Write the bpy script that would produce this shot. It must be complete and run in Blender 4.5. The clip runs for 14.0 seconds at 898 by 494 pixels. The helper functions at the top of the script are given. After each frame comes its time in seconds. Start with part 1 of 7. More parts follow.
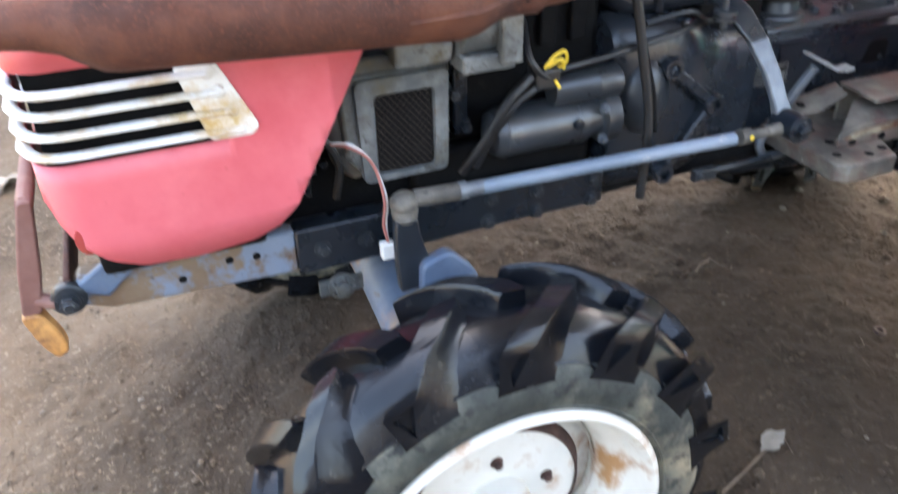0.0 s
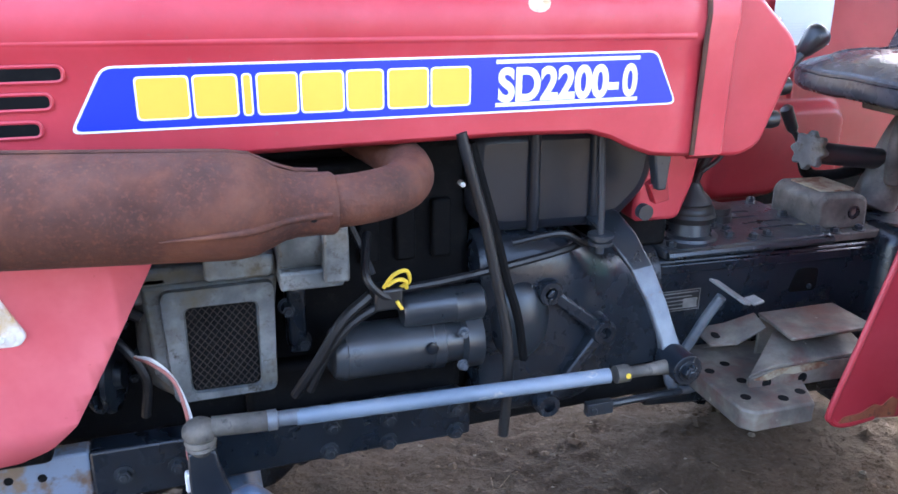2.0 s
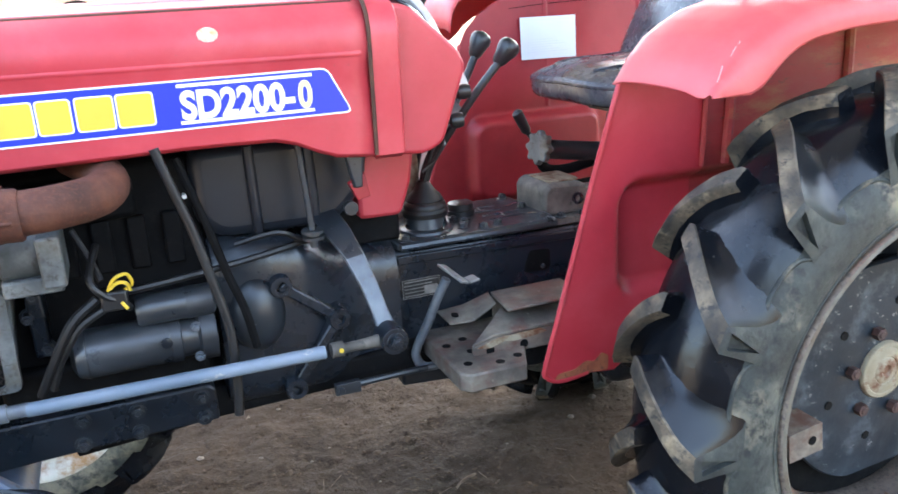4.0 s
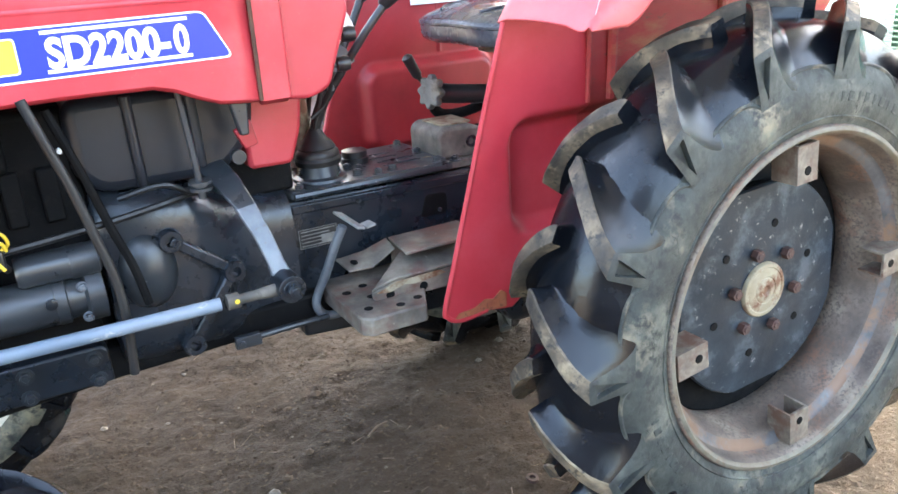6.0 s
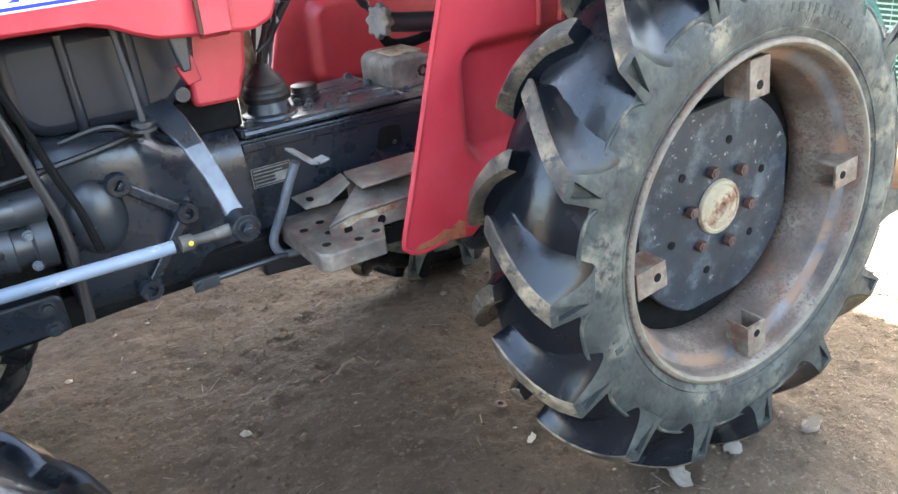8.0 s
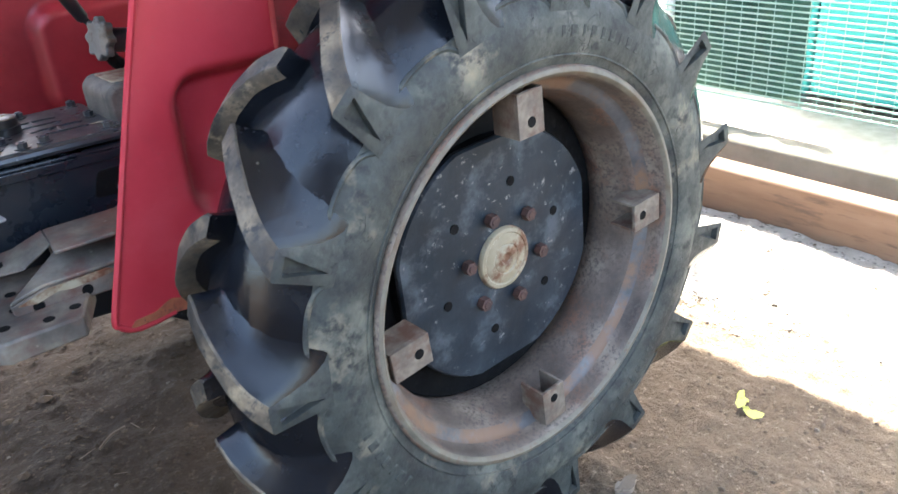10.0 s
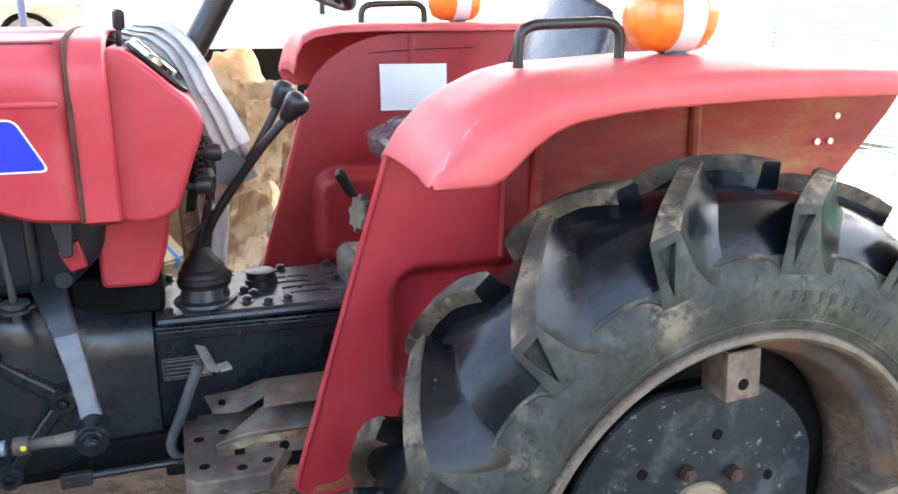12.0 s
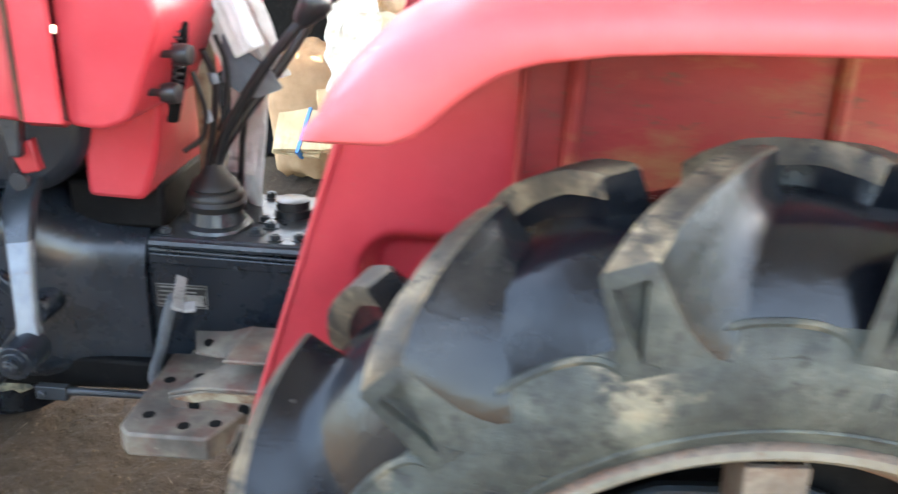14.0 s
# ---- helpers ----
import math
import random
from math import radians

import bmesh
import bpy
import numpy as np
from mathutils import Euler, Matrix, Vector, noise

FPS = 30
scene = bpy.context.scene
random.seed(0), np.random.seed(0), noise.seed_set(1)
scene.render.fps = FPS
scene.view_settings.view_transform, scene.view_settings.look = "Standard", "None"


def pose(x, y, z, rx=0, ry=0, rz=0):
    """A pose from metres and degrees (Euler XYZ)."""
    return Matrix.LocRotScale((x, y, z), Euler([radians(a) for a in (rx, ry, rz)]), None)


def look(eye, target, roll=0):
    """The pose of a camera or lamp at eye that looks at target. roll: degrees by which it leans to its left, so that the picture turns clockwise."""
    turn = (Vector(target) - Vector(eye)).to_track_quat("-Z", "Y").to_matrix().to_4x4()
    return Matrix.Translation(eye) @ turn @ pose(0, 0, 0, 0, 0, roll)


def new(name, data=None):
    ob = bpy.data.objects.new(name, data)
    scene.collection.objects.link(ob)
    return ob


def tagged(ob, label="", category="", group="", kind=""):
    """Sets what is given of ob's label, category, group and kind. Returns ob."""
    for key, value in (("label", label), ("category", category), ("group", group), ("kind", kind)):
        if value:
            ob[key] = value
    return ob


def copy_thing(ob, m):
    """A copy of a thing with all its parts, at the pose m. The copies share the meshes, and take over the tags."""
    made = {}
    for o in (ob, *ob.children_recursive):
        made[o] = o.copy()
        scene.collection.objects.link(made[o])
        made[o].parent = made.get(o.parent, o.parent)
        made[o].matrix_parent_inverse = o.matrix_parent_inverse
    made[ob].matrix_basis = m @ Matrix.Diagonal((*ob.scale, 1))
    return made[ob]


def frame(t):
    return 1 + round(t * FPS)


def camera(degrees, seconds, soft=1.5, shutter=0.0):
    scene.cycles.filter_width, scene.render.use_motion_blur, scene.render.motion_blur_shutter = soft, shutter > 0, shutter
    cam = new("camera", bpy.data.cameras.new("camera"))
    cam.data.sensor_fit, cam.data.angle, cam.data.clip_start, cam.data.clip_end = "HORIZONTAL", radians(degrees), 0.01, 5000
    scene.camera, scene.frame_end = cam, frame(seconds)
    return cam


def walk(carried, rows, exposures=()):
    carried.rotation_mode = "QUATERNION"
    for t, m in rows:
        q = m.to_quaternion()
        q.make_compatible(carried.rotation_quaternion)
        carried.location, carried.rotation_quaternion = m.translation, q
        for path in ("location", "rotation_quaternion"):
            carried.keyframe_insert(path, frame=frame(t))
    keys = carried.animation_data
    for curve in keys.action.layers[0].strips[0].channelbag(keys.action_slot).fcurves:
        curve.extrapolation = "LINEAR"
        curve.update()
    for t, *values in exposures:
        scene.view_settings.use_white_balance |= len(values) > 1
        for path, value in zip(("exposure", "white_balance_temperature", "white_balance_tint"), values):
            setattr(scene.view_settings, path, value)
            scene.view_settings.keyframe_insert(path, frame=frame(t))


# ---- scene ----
cam = camera(57.5, 14.0, 1.5, 0.35)
PATH = [
    (0, (-1.822, -1.273, 1.268), (-1.215, 0.309, 0.206), -1.6),
    (0.5, (-1.828, -1.249, 1.278), (-1.251, 0.499, 0.495), -1.3),
    (1, (-1.712, -1.188, 1.268), (-1.085, 0.594, 0.611), -0.1),
    (1.5, (-1.584, -1.148, 1.271), (-0.882, 0.588, 0.568), 1.1),
    (2, (-1.487, -1.231, 1.269), (-0.918, 0.562, 0.591), 0.5),
    (2.5, (-1.353, -1.408, 1.272), (-0.977, 0.46, 0.665), -1.7),
    (3, (-1.265, -1.482, 1.276), (-0.814, 0.39, 0.739), -3.1),
    (3.5, (-1.225, -1.513, 1.254), (-0.618, 0.313, 0.708), -3.5),
    (4, (-1.214, -1.528, 1.25), (-0.505, 0.246, 0.657), -3.2),
    (6.3, (-1.195, -1.55, 1.22), (-0.296, 0.084, 0.497), -4.5),
    (6.5, (-1.194, -1.549, 1.223), (-0.291, 0.074, 0.479), -4.9),
    (7, (-1.191, -1.549, 1.211), (-0.281, 0.053, 0.431), -5.7),
    (7.2, (-1.193, -1.552, 1.208), (-0.284, 0.04, 0.408), -5.9),
    (9.3, (-1.038, -1.548, 1.167), (-0.074, -0.038, 0.278), -6.7),
    (9.5, (-0.966, -1.52, 1.158), (0.032, -0.037, 0.262), -6.4),
    (10, (-0.829, -1.466, 1.179), (0.295, -0.064, 0.3), -4.2),
    (10.5, (-0.778, -1.441, 1.205), (0.248, 0.063, 0.376), -3.1),
    (11, (-0.728, -1.425, 1.247), (0.095, 0.253, 0.536), -2.2),
    (11.5, (-0.7, -1.446, 1.278), (0.023, 0.324, 0.691), -0.3),
    (12, (-0.695, -1.477, 1.278), (-0.083, 0.35, 0.741), -0.0),
    (12.5, (-0.657, -1.462, 1.252), (-0.132, 0.381, 0.68), -0.0),
    (13, (-0.555, -1.321, 1.264), (-0.109, 0.524, 0.633), 3.3),
    (13.5, (-0.502, -1.183, 1.261), (-0.44, 0.667, 0.504), 4.2),
    (14, (-0.262, -1.214, 1.256), (-0.335, 0.641, 0.511), 2.8),
]
walk(cam, [(t, look(eye, target, roll)) for t, eye, target, roll in PATH], [(0.0, 4.05, 7300, 10), (0.5, 4.00, 7000, 12), (1.0, 3.60, 6200, 13), (1.5, 3.55, 6000, 13), (2.0, 3.95, 6100, 13), (2.5, 4.05, 6300, 10), (3.0, 3.91, 6500, 10), (4.0, 4.05, 6800, 7), (6.5, 4.56, 7000, 6), (9.5, 4.45, 6800, 7), (10.5, 3.53, 6600, 10), (11.0, 3.77, 7000, 10), (12.0, 3.83, 7200, 10), (13.0, 3.84, 7400, 10), (13.5, 4.06, 7500, 8), (14.0, 4.50, 7600, 6)])

# World, sun and exposure
SUN_DIR = Vector((0.62, 0.52, 1.05)).normalized()
world = bpy.data.worlds.new("world")
scene.world = world
world.use_nodes = True
wn = world.node_tree.nodes
sky = wn.new("ShaderNodeTexSky")
sky.sky_type = "NISHITA"
sky.sun_disc = False
sky.sun_elevation = math.asin(SUN_DIR.z)
sky.sun_rotation = math.atan2(SUN_DIR.x, SUN_DIR.y)
sky.air_density, sky.dust_density, sky.ozone_density = 1.0, 4.0, 0.6
wn["Background"].inputs["Strength"].default_value = 0.15
world.node_tree.links.new(sky.outputs["Color"], wn["Background"].inputs["Color"])
sun_data = bpy.data.lights.new("sun", "SUN")
sun_data.energy, sun_data.angle, sun_data.color = 5.0, radians(0.53), (1.0, 0.95, 0.87)
sun = new("sun", sun_data)
sun.matrix_world = look(SUN_DIR * 20, (0, 0, 0))


# Materials
def material(name, stops, scale=6.0, detail=8.0, rough=(0.5, 0.6), metal=0.0, bump=0.0, bump_scale=None,
             speck=None, speck_scale=60.0, speck_at=(0.55, 0.7), stain=None, stain_scale=3.0, stain_at=(0.55, 0.75),
             coat=0.0, specular=0.5, island=0.0, transmission=0.0, stretch=None, vary=False, crack=None, crack_scale=20.0, crack_width=0.03):
    """A node material: a noise over colour stops, then fine specks and broad stains over it, with a noise bump."""
    m = bpy.data.materials.new(name)
    m.use_nodes = True
    nt = m.node_tree
    n, link = nt.nodes, nt.links.new
    bsdf = n["Principled BSDF"]
    coord = n.new("ShaderNodeTexCoord")
    where = coord.outputs["Object"]
    if stretch:
        mp = n.new("ShaderNodeMapping")
        mp.inputs["Scale"].default_value = stretch
        link(where, mp.inputs["Vector"])
        where = mp.outputs["Vector"]

    if vary:
        info, shift = n.new("ShaderNodeObjectInfo"), n.new("ShaderNodeVectorMath")
        shift.operation = "MULTIPLY_ADD"
        shift.inputs[1].default_value = (7.0, 5.0, 3.0)
        link(info.outputs["Random"], shift.inputs[0])
        link(where, shift.inputs[2])
        where = shift.outputs["Vector"]

    def noise_of(sc, det, rough_=0.6):
        t = n.new("ShaderNodeTexNoise")
        t.inputs["Scale"].default_value, t.inputs["Detail"].default_value = sc, det
        t.inputs["Roughness"].default_value = rough_
        link(where, t.inputs["Vector"])
        return t.outputs["Fac"]

    def ramp_of(fac, points):
        r = n.new("ShaderNodeValToRGB")
        els = r.color_ramp.elements
        while len(els) < len(points):
            els.new(0.5)
        for e, (p, c) in zip(els, points):
            e.position, e.color = p, (*c, 1) if len(c) == 3 else c
        link(fac, r.inputs["Fac"])
        return r.outputs["Color"]

    def blend(fac, a, c):
        x = n.new("ShaderNodeMix")
        x.data_type = "RGBA"
        link(fac, x.inputs["Factor"])
        link(a, x.inputs["A"])
        x.inputs["B"].default_value = (*c, 1)
        return x.outputs["Result"]

    base = noise_of(scale, detail)
    lo, hi = 0.32, 0.68
    pts = [(lo + (hi - lo) * i / max(1, len(stops) - 1), c) for i, c in enumerate(stops)]
    color = ramp_of(base, pts)
    if stain:
        color = blend(ramp_of(noise_of(stain_scale, 6.0, 0.65), [(stain_at[0], (0, 0, 0)), (stain_at[1], (1, 1, 1))]), color, stain)
    if speck:
        color = blend(ramp_of(noise_of(speck_scale, 4.0, 0.7), [(speck_at[0], (0, 0, 0)), (speck_at[1], (1, 1, 1))]), color, speck)
    cracks = None
    if crack:
        warp, add = n.new("ShaderNodeTexNoise"), n.new("ShaderNodeVectorMath")
        warp.inputs["Scale"].default_value, warp.inputs["Detail"].default_value = crack_scale * 0.8, 4.0
        add.operation = "MULTIPLY_ADD"
        add.inputs[1].default_value = (1.6 / crack_scale,) * 3
        cell = n.new("ShaderNodeTexVoronoi")
        cell.feature = "DISTANCE_TO_EDGE"
        cell.inputs["Scale"].default_value = crack_scale
        link(where, warp.inputs["Vector"])
        link(warp.outputs["Color"], add.inputs[0])
        link(where, add.inputs[2])
        link(add.outputs["Vector"], cell.inputs["Vector"])
        line = ramp_of(cell.outputs["Distance"], [(0.0, (1, 1, 1)), (crack_width, (0, 0, 0))])
        part_of = ramp_of(noise_of(crack_scale * 0.35, 3.0), [(0.57, (0, 0, 0)), (0.66, (1, 1, 1))])
        both = n.new("ShaderNodeMath")
        both.operation = "MULTIPLY"
        link(line, both.inputs[0])
        link(part_of, both.inputs[1])
        cracks = both.outputs["Value"]
        color = blend(cracks, color, crack)
    if island:
        geo, hsv = n.new("ShaderNodeNewGeometry"), n.new("ShaderNodeHueSaturation")
        mr = n.new("ShaderNodeMapRange")
        mr.inputs["To Min"].default_value, mr.inputs["To Max"].default_value = 1 - island, 1 + island
        link(geo.outputs["Random Per Island"], mr.inputs["Value"])
        link(mr.outputs["Result"], hsv.inputs["Value"])
        link(color, hsv.inputs["Color"])
        color = hsv.outputs["Color"]
    link(color, bsdf.inputs["Base Color"])
    mr = n.new("ShaderNodeMapRange")
    mr.inputs["From Min"].default_value, mr.inputs["From Max"].default_value = 0.3, 0.7
    mr.inputs["To Min"].default_value, mr.inputs["To Max"].default_value = rough
    link(noise_of(scale * 2.3, 5.0), mr.inputs["Value"])
    link(mr.outputs["Result"], bsdf.inputs["Roughness"])
    bsdf.inputs["Metallic"].default_value = metal
    bsdf.inputs["Specular IOR Level"].default_value = specular
    bsdf.inputs["Coat Weight"].default_value = coat
    bsdf.inputs["Coat Roughness"].default_value = 0.25
    bsdf.inputs["Transmission Weight"].default_value = transmission
    if bump:
        b = n.new("ShaderNodeBump")
        b.inputs["Strength"].default_value, b.inputs["Distance"].default_value = 0.8, bump
        height = noise_of(bump_scale or scale * 4, 6.0, 0.65)
        if cracks:
            sunk = n.new("ShaderNodeMath")
            sunk.operation = "SUBTRACT"
            link(height, sunk.inputs[0])
            link(cracks, sunk.inputs[1])
            height = sunk.outputs["Value"]
        link(height, b.inputs["Height"])
        link(b.outputs["Normal"], bsdf.inputs["Normal"])
    return m


RED = material("red_paint", [(0.42, 0.026, 0.040), (0.48, 0.041, 0.057), (0.54, 0.075, 0.090)], 5.0, rough=(0.34, 0.5), bump=0.0006, bump_scale=9,
               speck=(0.34, 0.07, 0.065), speck_scale=90, speck_at=(0.64, 0.76), stain=(0.39, 0.030, 0.040), stain_scale=3.1, stain_at=(0.52, 0.70))
RED_PALE = material("pale_pink_red_paint", [(0.54, 0.092, 0.112), (0.59, 0.122, 0.142), (0.63, 0.155, 0.172)], 4.0, rough=(0.36, 0.5), bump=0.0006, bump_scale=9,
                     speck=(0.42, 0.07, 0.07), speck_scale=70, speck_at=(0.66, 0.78), stain=(0.50, 0.075, 0.09), stain_scale=2.5, stain_at=(0.55, 0.72))
# darker copy of the red, with the far fender's shade put into it
RED_SHADED = material("shaded_red_paint", [(0.27, 0.010, 0.017), (0.32, 0.016, 0.024), (0.37, 0.028, 0.036)], 5.0, rough=(0.34, 0.5), bump=0.0006, bump_scale=9,
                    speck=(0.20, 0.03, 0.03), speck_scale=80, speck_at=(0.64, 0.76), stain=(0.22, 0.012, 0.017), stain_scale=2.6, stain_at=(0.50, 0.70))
RED_MID = material("mid_red_paint", [(0.385, 0.020, 0.032), (0.445, 0.033, 0.046), (0.505, 0.058, 0.073)], 5.0, rough=(0.34, 0.5), bump=0.0006, bump_scale=9,
                   speck=(0.30, 0.06, 0.055), speck_scale=90, speck_at=(0.64, 0.76), stain=(0.33, 0.022, 0.032), stain_scale=3.1, stain_at=(0.52, 0.70))
RED_SHELL = material("weathered_red_paint", [(0.48, 0.055, 0.064), (0.53, 0.072, 0.080), (0.57, 0.105, 0.112)], 4.0, rough=(0.40, 0.55), bump=0.0006, bump_scale=9,
                     speck=(0.40, 0.06, 0.06), speck_scale=70, speck_at=(0.66, 0.78), stain=(0.50, 0.10, 0.085), stain_scale=2.5, stain_at=(0.55, 0.72))
CLIP = material("rusty_pale_clip", [(0.075, 0.057, 0.043), (0.135, 0.107, 0.082), (0.23, 0.195, 0.155)], 22, rough=(0.6, 0.8), bump=0.0006, bump_scale=120,
                stain=(0.09, 0.042, 0.026), stain_scale=18, stain_at=(0.5, 0.64))
PAD = material("bare_worn_pad", [(0.154, 0.1505, 0.1435), (0.231, 0.224, 0.217), (0.294, 0.287, 0.273)], 25, rough=(0.4, 0.6), metal=0.3, bump=0.0004, speck=(0.10, 0.09, 0.08), speck_scale=60, speck_at=(0.6, 0.72))
CASTING = material("smooth_dark_casting", [(0.0075, 0.0105, 0.0150), (0.0125, 0.0168, 0.0232), (0.020, 0.0255, 0.0335)], 7.0, rough=(0.18, 0.38), bump=0.0010, bump_scale=50, specular=0.5,
                   speck=(0.05, 0.05, 0.05), speck_scale=60, speck_at=(0.68, 0.8), stain=(0.017, 0.021, 0.027), stain_scale=6)
DUSTY = material("dusty_cast_iron", [(0.030, 0.028, 0.026), (0.075, 0.068, 0.058), (0.15, 0.134, 0.112)], 16, rough=(0.6, 0.8), bump=0.001, bump_scale=70, speck=(0.03, 0.028, 0.026), speck_scale=60, speck_at=(0.58, 0.7))
CHIP = material("pale_paint_chip", [(0.55, 0.22, 0.21), (0.66, 0.42, 0.39)], 120, rough=(0.5, 0.7))
RED_OLD = material("red_paint_rusted", [(0.20, 0.014, 0.016), (0.30, 0.024, 0.024), (0.27, 0.050, 0.030)], 7.0, stretch=(0.45, 1, 1.3), rough=(0.5, 0.75), bump=0.001,
                   stain=(0.30, 0.135, 0.055), stain_scale=6, stain_at=(0.50, 0.64), speck=(0.12, 0.05, 0.03), speck_scale=50, speck_at=(0.6, 0.75))
RED_TOP = material("faded_red_paint", [(0.21, 0.072, 0.043), (0.27, 0.102, 0.062), (0.25, 0.125, 0.072)], 4.0, rough=(0.85, 0.98), specular=0.08, bump=0.0006,
                   speck=(0.22, 0.08, 0.04), speck_scale=40, speck_at=(0.6, 0.75), stretch=(0.3, 1, 1))
RUST = material("rust", [(0.038, 0.0115, 0.007), (0.074, 0.023, 0.0125), (0.125, 0.042, 0.021)], 14.0, rough=(0.7, 0.9), bump=0.0018, bump_scale=120,
                speck=(0.118, 0.036, 0.018), speck_scale=190, speck_at=(0.52, 0.70), stain=(0.050, 0.018, 0.016), stain_scale=6)
RUST_SEAM = material("rusty_groove", [(0.045, 0.018, 0.012), (0.10, 0.04, 0.022)], 30, rough=(0.8, 0.9))
IRON = material("dark_engine_paint", [(0.004, 0.0062, 0.0095), (0.007, 0.0105, 0.0155), (0.011, 0.0155, 0.022)], 9.0, rough=(0.20, 0.40), bump=0.0006, bump_scale=60, specular=0.42,
                speck=(0.045, 0.046, 0.048), speck_scale=70, speck_at=(0.68, 0.82), stain=(0.014, 0.017, 0.021), stain_scale=5)
IRON_LIGHT = material("grey_engine_paint", [(0.012, 0.015, 0.020), (0.020, 0.025, 0.031), (0.033, 0.038, 0.044)], 9.0, rough=(0.24, 0.44), bump=0.0005, bump_scale=70, specular=0.6,
                      speck=(0.20, 0.19, 0.18), speck_scale=80, speck_at=(0.66, 0.8), metal=0.2)
STARTER = material("grey_starter_paint", [(0.0144, 0.0168, 0.0208), (0.0224, 0.0264, 0.0312), (0.0384, 0.0424, 0.048)], 9.0, rough=(0.24, 0.44), specular=0.7, bump=0.0004, bump_scale=70,
                   speck=(0.02, 0.02, 0.02), speck_scale=60, speck_at=(0.64, 0.78))
# near-black that also carries the deep shade of the bay and gaps
BLACK = material("near_black", [(0.0016, 0.0017, 0.0021), (0.0038, 0.004, 0.0046)], 8, rough=(0.6, 0.85), specular=0.14, speck=(0.010, 0.0095, 0.009), speck_scale=60)
STEEL = material("worn_grey_steel", [(0.07, 0.083, 0.10), (0.115, 0.13, 0.15), (0.18, 0.195, 0.21)], 14, rough=(0.35, 0.55), metal=0.35, bump=0.0004, bump_scale=90,
                 speck=(0.12, 0.10, 0.08), speck_scale=55, speck_at=(0.62, 0.75))
LINK = material("blue_grey_paint", [(0.085, 0.115, 0.16), (0.125, 0.165, 0.215), (0.19, 0.225, 0.275)], 12, rough=(0.35, 0.5), bump=0.0003,
                speck=(0.45, 0.42, 0.36), speck_scale=45, speck_at=(0.62, 0.72), stretch=(0.4, 1, 1))
ALU = material("dirty_aluminium", [(0.036, 0.042, 0.044), (0.098, 0.107, 0.110), (0.21, 0.222, 0.222)], 12, rough=(0.45, 0.65), metal=0.3, bump=0.0010, bump_scale=60,
               stain=(0.085, 0.072, 0.045), stain_scale=11, stain_at=(0.50, 0.66), speck=(0.045, 0.04, 0.032), speck_scale=55, speck_at=(0.56, 0.70))
STEP = material("worn_step_plate", [(0.045, 0.040, 0.036), (0.104, 0.091, 0.078), (0.205, 0.182, 0.147)], 13, rough=(0.5, 0.7), metal=0.2, bump=0.0006, bump_scale=80,
                stain=(0.12, 0.055, 0.042), stain_scale=9, stain_at=(0.5, 0.65), speck=(0.36, 0.34, 0.28), speck_scale=40, speck_at=(0.66, 0.76))
RUBBER = material("tyre_rubber", [(0.0026, 0.0033, 0.0048), (0.0050, 0.0062, 0.0086), (0.0095, 0.0112, 0.0145)], 9, vary=True, rough=(0.15, 0.29), bump=0.0010, bump_scale=45, specular=0.32,
                  stain=(0.022, 0.022, 0.022), stain_scale=9, stain_at=(0.55, 0.8), speck=(0.08, 0.075, 0.065), speck_scale=110, speck_at=(0.68, 0.8))
SIDEWALL = material("dusty_sidewall", [(0.010, 0.013, 0.013), (0.036, 0.042, 0.037), (0.112, 0.115, 0.092)], 11, 15, rough=(0.55, 0.8), bump=0.0034, bump_scale=48,
                    stain=(0.24, 0.20, 0.135), stain_scale=5, stain_at=(0.56, 0.70), speck=(0.010, 0.013, 0.014), speck_scale=38, speck_at=(0.50, 0.66), crack=(0.006, 0.006, 0.006), crack_scale=40, crack_width=0.026)
LUGTOP = material("dusty_lug_top", [(0.018, 0.015, 0.012), (0.066, 0.051, 0.035), (0.20, 0.152, 0.096)], 17, vary=True, rough=(0.55, 0.8), bump=0.0016, bump_scale=90,
                  speck=(0.016, 0.015, 0.014), speck_scale=48, speck_at=(0.54, 0.64), stain=(0.25, 0.195, 0.125), stain_scale=14, stain_at=(0.58, 0.68))
RIM = material("rusty_rim", [(0.05, 0.036, 0.029), (0.125, 0.094, 0.074), (0.26, 0.215, 0.17)], 7, 14, rough=(0.55, 0.8), bump=0.0016, bump_scale=160,
               stain=(0.15, 0.075, 0.047), stain_scale=9, stain_at=(0.50, 0.64), speck=(0.075, 0.058, 0.048), speck_scale=130, speck_at=(0.48, 0.62))
RIM_BAND = material("blue_grey_rim_band", [(0.05, 0.05, 0.052), (0.09, 0.088, 0.09), (0.16, 0.15, 0.145)], 13, rough=(0.45, 0.65), bump=0.0006, bump_scale=90,
                    stain=(0.15, 0.085, 0.05), stain_scale=11, stain_at=(0.44, 0.56))
FLANGE = material("worn_rim_edge", [(0.085, 0.078, 0.060), (0.15, 0.132, 0.10), (0.11, 0.078, 0.050)], 16, rough=(0.6, 0.8), bump=0.0004,
                  speck=(0.13, 0.075, 0.045), speck_scale=45, speck_at=(0.58, 0.7))
